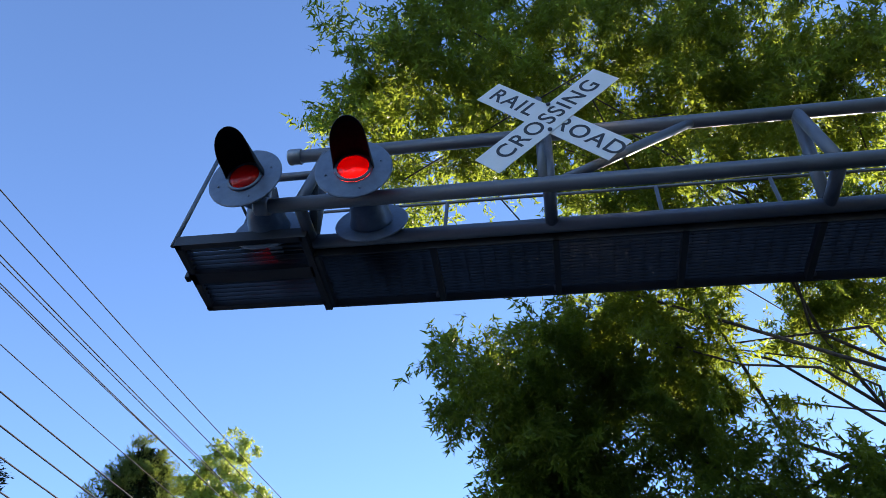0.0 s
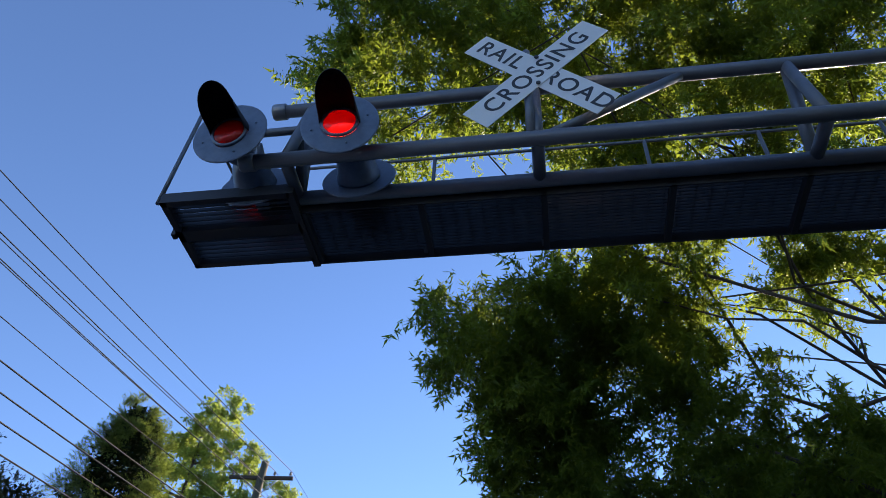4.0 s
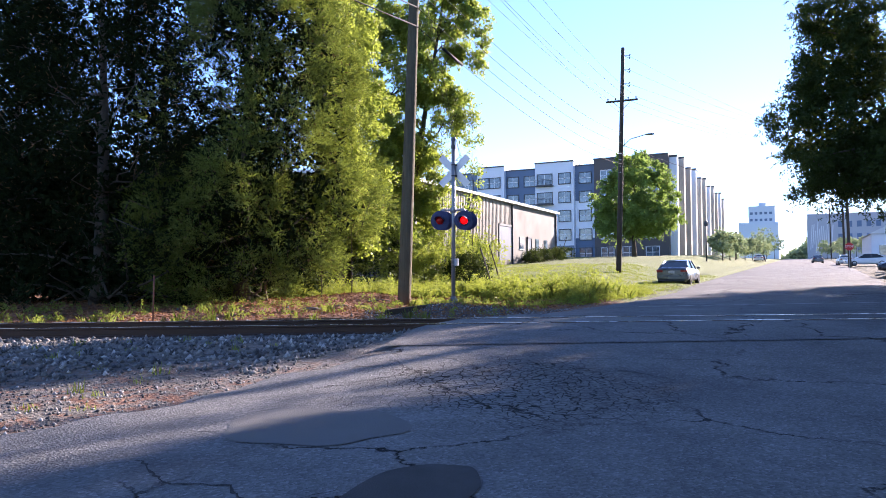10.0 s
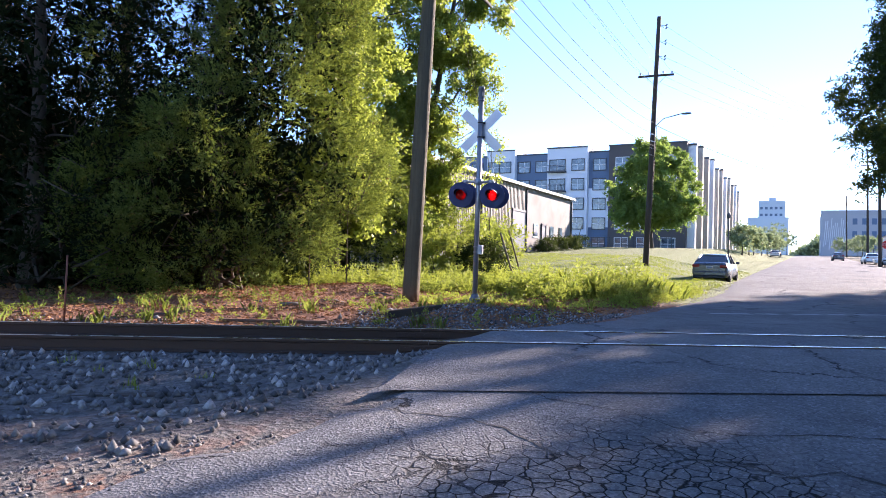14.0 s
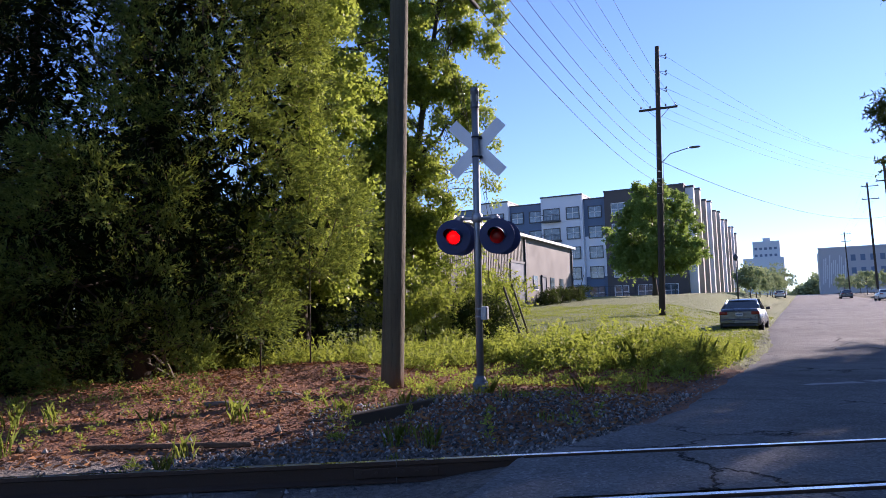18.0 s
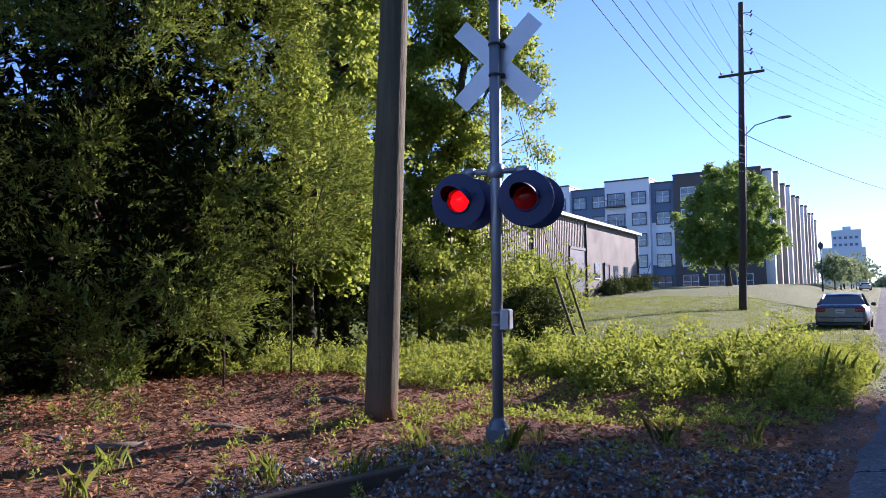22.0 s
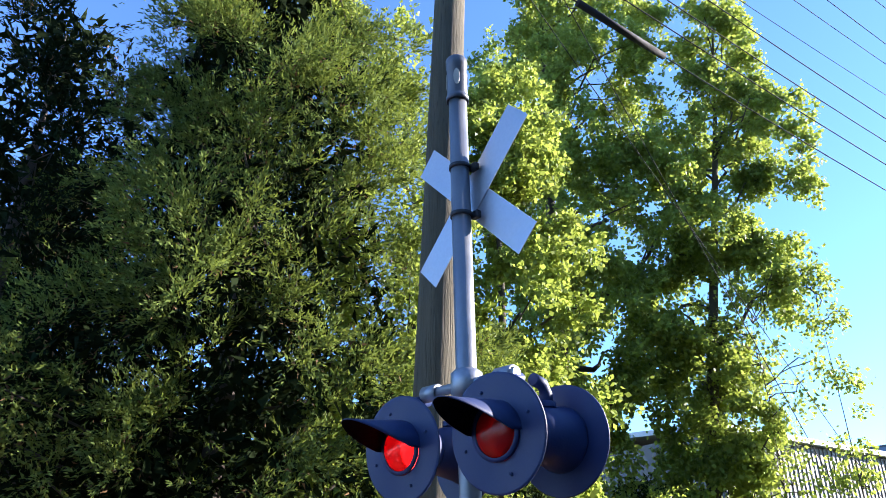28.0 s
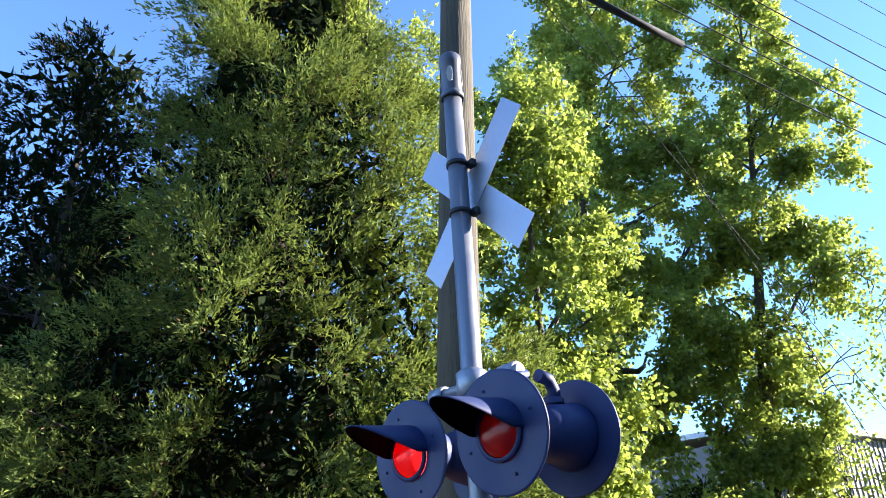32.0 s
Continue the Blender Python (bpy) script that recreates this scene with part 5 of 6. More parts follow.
POLES_R = ((4.8, 138.0, 18.0), (5.8, 230.0, 17.0), (3.6, 101.0, 16.0))
right_poles = []
for x, y, h in POLES_R:
    p = power_pole("wooden_street_pole", "dark wooden utility pole beside the far road", x, y, h, 0.18, (-0.3, 0), group="far poles", wood=DARKWOOD)
    for z in (h - 0.6, h - 2.6):
        crossarm(p, z, 1.2, 3)
    right_poles.append(p)
bpy.context.view_layer.update()
p3 = right_poles[2]
for k in range(3):
    a = pole_point(far_pole, 0.95, 0, 14.55 - 0.95 * k)
    wire(a, pole_point(p3, -0.3 + 0.9 * (k - 1), 0, 15.6), 0.9)
for k in range(3):
    wire(pole_point(far_pole, -0.5 + 0.9 * k, 0, 11.8), pole_point(p3, -0.9 + 0.9 * k, 0, 13.6), 0.9)
    for u, v in ((2, 0), (0, 1)):
        wire(pole_point(right_poles[u], -0.9 + 0.9 * k, 0, POLES_R[u][2] - 0.4), pole_point(right_poles[v], -0.9 + 0.9 * k, 0, POLES_R[v][2] - 0.4), 0.8)
wire(pole_point(far_pole, 0.36, 0, 8.6), pole_point(p3, 0, 0, 9.5), 1.4, 0.016)

# ---- buildings ----
CORR = plain("weathered_corrugated_steel", (0.15, 0.132, 0.110), (0.245, 0.222, 0.190), 0.6, 0.15, 0.5, 12, 0.1, 0.25)
STUCCO = plain("stained_grey_sheet", (0.10, 0.095, 0.085), (0.17, 0.16, 0.145), 0.75, 0, 0.45, 12, 0.1, 0.25)
ROOFTIN = plain("pale_roof_sheet", (0.50, 0.50, 0.50), (0.66, 0.66, 0.65), 0.5, 0.2, 0.6, 20, 0.1, 0.15)
WHITEPANEL = plain("white_panel", (0.72, 0.75, 0.80), (0.80, 0.83, 0.87), 0.8, 0, 0.25, 10, 0.05, 0.08)
BLUEPANEL = plain("slate_blue_panel", (0.095, 0.150, 0.235), (0.14, 0.205, 0.30), 0.75, 0, 0.25, 10, 0.05, 0.1)
BROWNBRICK = plain("brown_brick", (0.082, 0.072, 0.070), (0.13, 0.115, 0.110), 0.85, 0, 0.6, 14, 0.2, 0.2)
TANPANEL = plain("tan_panel", (0.42, 0.37, 0.31), (0.55, 0.50, 0.43), 0.8, 0, 0.25, 10, 0.05, 0.1)
DARKTRIM = plain("dark_trim", (0.03, 0.033, 0.04), (0.055, 0.06, 0.07), 0.5)
WHITETRIM = plain("white_trim", (0.62, 0.64, 0.66), (0.74, 0.75, 0.76), 0.5)
PANE, t, b, o = base("window_glass")
pn = tex(t, "ShaderNodeTexNoise", o, 0.7, 2)
t.links.new(ramp(t, pn.outputs[0], [(0.35, (0.03, 0.045, 0.06)), (0.65, (0.16, 0.22, 0.27))]), b.inputs["Base Color"])
b.inputs["Roughness"].default_value = 0.06
b.inputs["Specular IOR Level"].default_value = 0.9

wh = tagged(empty("warehouse", Matrix.Translation((-25.0, 43.0, 1.0))), "long corrugated metal warehouse with a pale low-pitched roof", "warehouse")
WHL, WHZ = 34.2, 7.05
wall = part("east_wall", boxmesh(-0.25, 0, 0, WHL, 0, WHZ), STUCCO, wh)
bm = bmesh.new()
for k in range(int(21.0 / 0.30)):
    y = 0.02 + 0.30 * k
    box(bm, 0.0, 0.045, y, y + 0.13, 1.2, WHZ - 0.05)
tagged(part("corrugation", bm, CORR, wall), kind="stuff")
part("sheet_facing", boxmesh(-0.01, 0.012, 0.0, 21.1, 0.6, WHZ - 0.03), CORR, wall)
for y in (21.2, 12.0):
    part("downpipe", boxmesh(0.02, 0.16, y, y + 0.14, 0.8, WHZ - 0.1, bev=0.02), DARKTRIM, wall)
part("downpipe", boxmesh(0.02, 0.14, WHL - 0.25, WHL - 0.1, 3.2, WHZ - 0.1, bev=0.02), DARKTRIM, wall)
part("south_wall", boxmesh(-24, -0.25, -0.02, 0.25, 0, WHZ), CORR, wh)
part("north_wall", boxmesh(-24, -0.25, WHL - 0.25, WHL, 0, WHZ), STUCCO, wh)
part("west_wall", boxmesh(-24.25, -24, 0, WHL, 0, WHZ), CORR, wh)
bm = bmesh.new()
v = [bm.verts.new(p) for p in ((0.35, -0.3, WHZ), (0.35, WHL + 0.3, WHZ), (-12, WHL + 0.3, WHZ + 1.0), (-12, -0.3, WHZ + 1.0), (-24.5, WHL + 0.3, WHZ), (-24.5, -0.3, WHZ))]
bm.faces.new((v[0], v[1], v[2], v[3]))
bm.faces.new((v[3], v[2], v[4], v[5]))
ex = bmesh.ops.extrude_face_region(bm, geom=list(bm.faces))
bmesh.ops.translate(bm, vec=(0, 0, 0.22), verts=[g for g in ex["geom"] if isinstance(g, bmesh.types.BMVert)])
bmesh.ops.recalc_face_normals(bm, faces=bm.faces)
part("roof", bm, ROOFTIN, wh)
for y0, w, h, z in ((18.2, 3.2, 3.0, 1.9), (25.3, 1.0, 2.1, 1.95)):
    d = part("door", boxmesh(0.01, 0.06, y0, y0 + w, z, z + h), GREYPAINT, wh)
    for a in ((y0 - 0.12, y0, z, z + h + 0.15), (y0 + w, y0 + w + 0.12, z, z + h + 0.15), (y0 - 0.12, y0 + w + 0.12, z + h, z + h + 0.18)):
        part("door_frame", boxmesh(0.0, 0.11, a[0], a[1], a[2], a[3]), DARKTRIM, d)
for y0 in (23.2, 27.6, 30.2):
    wdw = part("window", boxmesh(0.012, 0.05, y0, y0 + 1.0, 3.0, 4.1), PANE, wh)
    part("frame", boxmesh(0.01, 0.07, y0 - 0.1, y0 + 1.1, 2.9, 3.0), WHITETRIM, wdw)

APX, APY, APZ = -20.5, 122.0, 4.4
apt = tagged(empty("apartment_block", Matrix.Translation((APX, APY, APZ))), "five-storey white and slate-blue apartment block with many windows", "apartment block")
FL = 3.27


def facade_block(name, x0, x1, y0, y1, top, material):
    return part(name, boxmesh(x0, x1, y0, y1, -2.5, top), material, apt)


def window(parent, x, z, w, h, y, dark=True, turn=0):
    """A framed sash window in a wall that faces -y, or +x when turn is 90."""
    m = pose(x, y, z, 0, 0, 0) if not turn else pose(y, x, z, 0, 0, 90)
    wd = part("window", boxmesh(-w / 2, w / 2, -0.03, 0.02, -h / 2, h / 2), PANE, parent)
    wd.matrix_basis = m
    bm = bmesh.new()
    for a in ((-w / 2 - 0.12, w / 2 + 0.12, h / 2, h / 2 + 0.14), (-w / 2 - 0.12, w / 2 + 0.12, -h / 2 - 0.14, -h / 2), (-w / 2 - 0.12, -w / 2, -h / 2, h / 2), (w / 2, w / 2 + 0.12, -h / 2, h / 2)):
        box(bm, a[0], a[1], -0.09, 0.02, a[2], a[3])
    part("frame", bm, DARKTRIM if dark else WHITETRIM, wd)
    bm = bmesh.new()
    box(bm, -0.05, 0.05, -0.06, 0.0, -h / 2, h / 2)
    box(bm, -w / 2, w / 2, -0.06, 0.0, -0.05, 0.05)
    part("sash_bar", bm, WHITETRIM, wd)
    return wd


SOUTH = [(-62.0, -54.5, 0.6, "b", (-60.0, -56.6)), (-54.5, -49.2, 0.0, "w", (-53.2, -51.0)), (-49.2, -43.3, 0.9, "b", (-47.8, -44.6)), (-43.3, -36.3, 0.0, "w", (-41.5, -37.9)), (-36.3, -32.8, 0.9, "b", (-34.5,)), (-32.8, -20.6, 0.3, "n", (-30.6, -27.0, -23.2))]
for x0, x1, rec, kind_, wins in SOUTH:
    x0, x1 = x0 - APX, x1 - APX
    m_ = {"w": WHITEPANEL, "b": BLUEPANEL, "n": BROWNBRICK}[kind_]
    top = 16.7 if kind_ != "b" else 15.9
    blk = facade_block("bay", x0, x1, rec, 14.0, top, m_)
    part("coping", boxmesh(x0 - 0.06, x1 + 0.06, rec - 0.1, 14.0, top, top + 0.22), DARKTRIM, blk)
    if kind_ == "b":
        part("lower_facing", boxmesh(x0 + 0.02, x1 - 0.02, rec - 0.05, rec, 3.4, 9.9), WHITEPANEL, blk)
    part("plinth_facing", boxmesh(x0 + 0.01, x1 - 0.01, rec - 0.07, rec, -2.4, 2.15), BROWNBRICK if kind_ == "n" else BLUEPANEL, blk)
    for wx in wins:
        for fl in range(5):
            z = 0.75 + FL * fl
            balcony = abs(wx + 41.5) < 0.1 and fl > 0
            window(blk, wx - APX, z, 2.0 if not balcony else 2.6, 1.75, rec - 0.06, kind_ != "n")
            if balcony:
                bal = part("balcony", boxmesh(wx - APX - 1.6, wx - APX + 1.6, rec - 0.9, rec, z - 1.25, z - 1.05), DARKTRIM, blk)
                bm = bmesh.new()
                box(bm, wx - APX - 1.6, wx - APX + 1.6, rec - 0.92, rec - 0.86, z - 0.12, z - 0.05)
                for q in range(14):
                    xx = wx - APX - 1.58 + 0.24 * q
                    box(bm, xx, xx + 0.03, rec - 0.90, rec - 0.87, z - 1.05, z - 0.12)
                part("railing", bm, DARKTRIM, bal)
# east front along the road: piers, balconies and recessed bays
for k in range(11):
    y0 = 1.4 + 7.6 * k
    mm = (WHITEPANEL, TANPANEL, BROWNBRICK)[k % 3]
    blk = facade_block("bay", -14.0, -0.9 if k % 2 else -0.2, y0, y0 + 7.6, 15.8 - 0.5 * (k % 2), mm)
    pier = facade_block("pier", -1.0, 1.1, y0 + 0.3, y0 + 1.7, 17.2 if k % 2 else 16.4, TANPANEL if k % 3 else WHITEPANEL)
    part("pier_cap", boxmesh(-1.1, 1.2, y0 + 0.2, y0 + 1.8, 16.4 if k % 2 == 0 else 17.2, 16.7 if k % 2 == 0 else 17.5), DARKTRIM, pier)
    for fl in range(5):
        z = 0.75 + FL * fl
        window(blk, y0 + 3.1, z, 1.7, 1.8, -0.84 if k % 2 else -0.14, True, 90)
        window(blk, y0 + 6.0, z, 1.7, 1.8, -0.84 if k % 2 else -0.14, True, 90)
        if fl:
            bal = part("balcony", boxmesh(-0.9 if k % 2 else -0.2, 0.75, y0 + 1.75, y0 + 4.6, z - 1.3, z - 1.12), DARKTRIM, blk)
            bm = bmesh.new()
            box(bm, 0.68, 0.74, y0 + 1.75, y0 + 4.6, z - 0.15, z - 0.08)
            for q in range(10):
                box(bm, 0.70, 0.73, y0 + 1.8 + 0.3 * q, y0 + 1.83 + 0.3 * q, z - 1.12, z - 0.15)
            part("railing", bm, DARKTRIM, bal)

# iron fence before the block
fence = tagged(empty("iron_fence", Matrix.Translation((-22, 118.5, gz(-22, 118.5)))), "black iron fence along the apartment lawn", "fence")
for k in range(16):
    part("post", boxmesh(-1.9 * k - 0.05, -1.9 * k + 0.05, -0.05, 0.05, -0.3, 1.6), DARKTRIM, fence)
for z in (0.3, 1.45):
    part("fence_rail", boxmesh(-28.6, 0, -0.02, 0.02, z, z + 0.06), DARKTRIM, fence)

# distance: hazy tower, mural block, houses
# wall colours lightened and blued to stand in for distance haze
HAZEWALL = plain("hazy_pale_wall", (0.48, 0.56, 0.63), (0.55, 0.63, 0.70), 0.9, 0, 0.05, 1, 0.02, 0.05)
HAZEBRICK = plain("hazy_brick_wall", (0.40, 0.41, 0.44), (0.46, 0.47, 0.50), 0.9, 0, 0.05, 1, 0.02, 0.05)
tower = tagged(empty("distant_tower", Matrix.Translation((-27, 508, 5))), "concrete tower block far down the road, paled by haze", "tower block")
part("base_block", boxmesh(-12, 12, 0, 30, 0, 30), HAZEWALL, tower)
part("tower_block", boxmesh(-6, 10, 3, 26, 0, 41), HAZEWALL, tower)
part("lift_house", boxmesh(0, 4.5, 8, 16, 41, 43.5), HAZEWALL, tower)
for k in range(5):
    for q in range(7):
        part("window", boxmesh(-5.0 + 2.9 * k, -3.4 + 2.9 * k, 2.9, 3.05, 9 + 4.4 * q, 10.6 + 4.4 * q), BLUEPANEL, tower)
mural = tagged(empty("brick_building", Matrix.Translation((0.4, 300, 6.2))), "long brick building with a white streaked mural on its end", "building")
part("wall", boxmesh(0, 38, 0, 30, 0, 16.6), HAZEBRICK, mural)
part("parapet", boxmesh(-0.2, 38.2, -0.2, 0.3, 16.6, 17.4), HAZEBRICK, mural)
rm = random.Random(3)
for k in range(12):
    x = 0.5 + 0.62 * k
    part("mural_stroke", boxmesh(x, x + 0.28, -0.12, -0.06, rm.uniform(3, 8), rm.uniform(11, 15.5), m=pose(0, 0, 0, 0, 4, 0)), WHITETRIM, mural)
for k in range(9):
    for q in range(3):
        part("window", boxmesh(10 + 3.0 * k, 11.5 + 3.0 * k, -0.1, 0.02, 3 + 4.6 * q, 5.2 + 4.6 * q), BLUEPANEL, mural)
shed = tagged(empty("white_house", Matrix.Translation((9.5, 150, gz(9.5, 150)))), "white gabled building beside the far road", "house")
part("wall", boxmesh(0, 16, 0, 22, 0, 5.0), WHITEPANEL, shed)
bm = bmesh.new()
v = [bm.verts.new(p) for p in ((-0.4, -0.4, 5), (8, -0.4, 9.2), (16.4, -0.4, 5), (-0.4, 22.4, 5), (8, 22.4, 9.2), (16.4, 22.4, 5))]
for f in ((0, 1, 2), (3, 5, 4), (0, 3, 4, 1), (1, 4, 5, 2), (0, 2, 5, 3)):
    bm.faces.new([v[i] for i in f])
part("roof", bm, ROOFTIN, shed)
for k in range(4):
    part("window", boxmesh(1.2 + 3.2 * k, 2.8 + 3.2 * k, -0.08, 0.02, 1.2, 3.0), PANE, shed)
tank = tagged(empty("water_tank", Matrix.Translation((34, 330, 8))), "water tank on legs far behind the roofs, paled by haze", "water tank")
part("tank", lathe(bmesh.new(), [(0, 18), (4, 18), (4.5, 18.6), (4.5, 23.5), (3.6, 24.6), (0, 25.6)], 20), HAZEWALL, tank)
for k in range(4):
    a = math.radians(45 + 90 * k)
    part("leg", tube(bmesh.new(), [(4 * math.cos(a), 4 * math.sin(a), 0), (3.6 * math.cos(a), 3.6 * math.sin(a), 18.2)], 0.3, 8), HAZEWALL, tank)

# radio mast beyond the wood
rmast = tagged(empty("radio_mast", Matrix.Translation((-138.4, 64.7, 0))), "slim white radio mast with antennas above the wood", "radio mast")
part("pole", tube(bmesh.new(), [(0, 0, 0), (0, 0, 58)], [0.7, 0.42], 12), WHITETRIM, rmast)
for z in (55.0, 49.0):
    for k in range(6):
        bm = boxmesh(1.5, 1.75, -0.25, 0.25, z - 1.1, z + 1.1, m=pose(0, 0, 0, 0, 0, 60 * k))
        box(bm, 0, 1.5, -0.05, 0.05, z - 0.05, z + 0.05, m=pose(0, 0, 0, 0, 0, 60 * k))
        part("antenna", bm, WHITETRIM, rmast)

# stop sign at the side street
RED = plain("red_sheeting", (0.42, 0.015, 0.02), (0.52, 0.03, 0.03), 0.45)
stop = tagged(empty("stop_sign", pose(2.6, 82.0, gz(2.6, 82), 0, 0, 0)), "red octagonal stop sign on a steel post", "stop sign")
part("post", boxmesh(-0.03, 0.03, -0.02, 0.02, -0.2, 2.7), STEEL, stop)
bm = bmesh.new()
lathe(bm, [(0.0, 0.0), (0.40, 0.0), (0.40, 0.006), (0.0, 0.006)], 8, pose(0, -0.025, 2.35, 90, 0, 0) @ pose(0, 0, 0, 0, 0, 22.5), False)
plate = part("plate", bm, RED, stop)
words(plate, "STOP", 0, 0.28, 0.0, WHITETRIM).matrix_basis = pose(0, -0.034, 2.35, 90, 0, 0)

# lamp posts with globes along the apartments
for x, y in ((-11.8, 95.0), (-11.9, 140.0), (-12.0, 185.0)):
    lp = tagged(empty("lamp_post", Matrix.Translation((x, y, gz(x, y)))), "black post lamp with a round head", "lamp post", "post lamps")
    part("post", tube(bmesh.new(), [(0, 0, 0), (0, 0, 4.3)], [0.09, 0.06], 10), DARKTRIM, lp)
    part("globe", lathe(bmesh.new(), [(0, 4.25), (0.16, 4.3), (0.26, 4.55), (0.22, 4.8), (0.08, 4.95), (0, 5.05)], 14), DARKTRIM, lp)

# ---- cars ----
PAINT = plain("silver_car_paint", (0.10, 0.115, 0.135), (0.15, 0.165, 0.185), 0.25, 0.6, 1.0, 90, 0.02, 0.06)
PAINT2 = plain("dark_car_paint", (0.02, 0.025, 0.035), (0.035, 0.04, 0.05), 0.22, 0.3, 1.0, 90, 0.02, 0.06)
PAINT3 = plain("white_car_paint", (0.62, 0.62, 0.62), (0.72, 0.72, 0.72), 0.25, 0.0, 1.0, 90, 0.02, 0.06)
TYRE = plain("tyre_rubber", (0.015, 0.015, 0.015), (0.03, 0.03, 0.03), 0.85)
CARGLASS = plain("tinted_glass", (0.015, 0.02, 0.022), (0.03, 0.035, 0.04), 0.06, 0, 1, 90, 0.0, 0.05)
TAIL = plain("red_tail_lamp", (0.22, 0.012, 0.014), (0.32, 0.02, 0.02), 0.18)
PLATE = plain("pale_plate", (0.55, 0.55, 0.56), (0.65, 0.65, 0.66), 0.4)


def sedan(name, label, m, paint, group="parked cars"):
    """A four-door saloon, nose to +y, about 4.75 m long."""
    car = tagged(empty(name, m), label, "car", group)
    # half width, sill, belt and how far the flank leans in, station by station
    st = [(-2.36, 0.74, 0.42, 0.92, 0.80), (-2.28, 0.84, 0.30, 1.02, 0.76), (-1.9, 0.89, 0.26, 1.06, 0.80), (-1.2, 0.905, 0.24, 1.00, 0.84), (0.0, 0.91, 0.22, 0.97, 0.85), (1.0, 0.905, 0.23, 0.95, 0.84), (1.7, 0.89, 0.25, 0.88, 0.80), (2.2, 0.82, 0.28, 0.74, 0.70), (2.38, 0.66, 0.36, 0.62, 0.58)]
    bm = bmesh.new()
    rings = []
    for y, w, z0, z1, wt in st:
        prof = [(-w * 0.9, z0), (-w, z0 + 0.16), (-w * 1.0, z0 + 0.36), (-wt, z1 - 0.03), (-wt * 0.82, z1), (wt * 0.82, z1), (wt, z1 - 0.03), (w, z0 + 0.36), (w, z0 + 0.16), (w * 0.9, z0)]
        rings.append([bm.verts.new((x, y, z)) for x, z in prof])
    for a, b2 in zip(rings, rings[1:]):
        for k in range(len(a)):
            bm.faces.new((a[k], a[(k + 1) % len(a)], b2[(k + 1) % len(a)], b2[k])).smooth = True
    bm.faces.new(rings[0][::-1])
    bm.faces.new(rings[-1])
    bmesh.ops.recalc_face_normals(bm, faces=bm.faces)
    body = part("body", bm, paint, car)

    def shell(nm, sts, material, grow=0.0):
        bm2 = bmesh.new()
        rr = []
        for y, wb, zb, wtp, zt in sts:
            prof = [(-wb - grow, zb), (-wtp - grow, zt), (wtp + grow, zt), (wb + grow, zb)]
            rr.append([bm2.verts.new((x, y, z)) for x, z in prof])
        for a, b3 in zip(rr, rr[1:]):
            for k in range(4):
                bm2.faces.new((a[k], a[(k + 1) % 4], b3[(k + 1) % 4], b3[k]))
        bm2.faces.new(rr[0][::-1])
        bm2.faces.new(rr[-1])
        bmesh.ops.recalc_face_normals(bm2, faces=bm2.faces)
        return part(nm, bm2, material, car)

    shell("glazing", [(-1.85, 0.74, 1.02, 0.73, 1.04), (-1.10, 0.80, 0.96, 0.60, 1.40), (-0.4, 0.82, 0.94, 0.63, 1.455), (0.35, 0.82, 0.92, 0.62, 1.43), (1.15, 0.78, 0.92, 0.76, 0.95)], CARGLASS)
    bm = bmesh.new()
    rr = []
    for y, w, z in ((-1.16, 0.60, 1.395), (-1.0, 0.615, 1.425), (-0.4, 0.635, 1.472), (0.35, 0.625, 1.447), (0.5, 0.61, 1.415)):
        rr.append([bm.verts.new(p) for p in ((-w, y, z - 0.05), (-w * 0.9, y, z), (0, y, z + 0.015), (w * 0.9, y, z), (w, y, z - 0.05))])
    for a, b2 in zip(rr, rr[1:]):
        for k in range(4):
            bm.faces.new((a[k], a[k + 1], b2[k + 1], b2[k])).smooth = True
    ex = bmesh.ops.extrude_face_region(bm, geom=list(bm.faces))
    bmesh.ops.translate(bm, vec=(0, 0, -0.03), verts=[g for g in ex["geom"] if isinstance(g, bmesh.types.BMVert)])
    bmesh.ops.recalc_face_normals(bm, faces=bm.faces)
    part("roof", bm, paint, car)
    for sx in (-1, 1):
        part("rear_pillar", tube(bmesh.new(), [(sx * 0.76, -1.80, 1.03), (sx * 0.61, -1.08, 1.40)], [0.06, 0.05], 6), paint, car)
        part("front_pillar", tube(bmesh.new(), [(sx * 0.79, 1.12, 0.95), (sx * 0.63, 0.42, 1.41)], 0.035, 6), paint, car)
        part("door_pillar", tube(bmesh.new(), [(sx * 0.835, -0.35, 0.95), (sx * 0.65, -0.35, 1.44)], 0.035, 6), DARKTRIM, car)
        part("wing_mirror", boxmesh(sx * 0.98 - 0.09, sx * 0.98 + 0.09, 0.72, 0.84, 0.94, 1.07, bev=0.03), DARKTRIM, car)
        part("tail_lamp", boxmesh(sx * 0.66 - 0.17, sx * 0.66 + 0.17, -2.40, -2.22, 0.78, 0.93, bev=0.03), TAIL, car)
        part("headlamp", boxmesh(sx * 0.60 - 0.17, sx * 0.60 + 0.17, 2.18, 2.36, 0.52, 0.64, bev=0.03), PANE, car)
        for y in (-1.40, 1.42):
            mm = pose(sx * 0.80, y, 0.325, 0, 90, 0)
            bm = bmesh.new()
            lathe(bm, [(0.19, -0.10), (0.29, -0.11), (0.325, -0.08), (0.325, 0.08), (0.29, 0.11), (0.19, 0.10)], 24, mm)
            wheel = part("wheel", bm, TYRE, car)
            bm = bmesh.new()
            lathe(bm, [(0.20, -0.07), (0.20, 0.07), (0.06, 0.09), (0.0, 0.09)], 20, mm if sx > 0 else mm @ pose(0, 0, 0, 180, 0, 0))
            part("rim", bm, ALU, wheel)
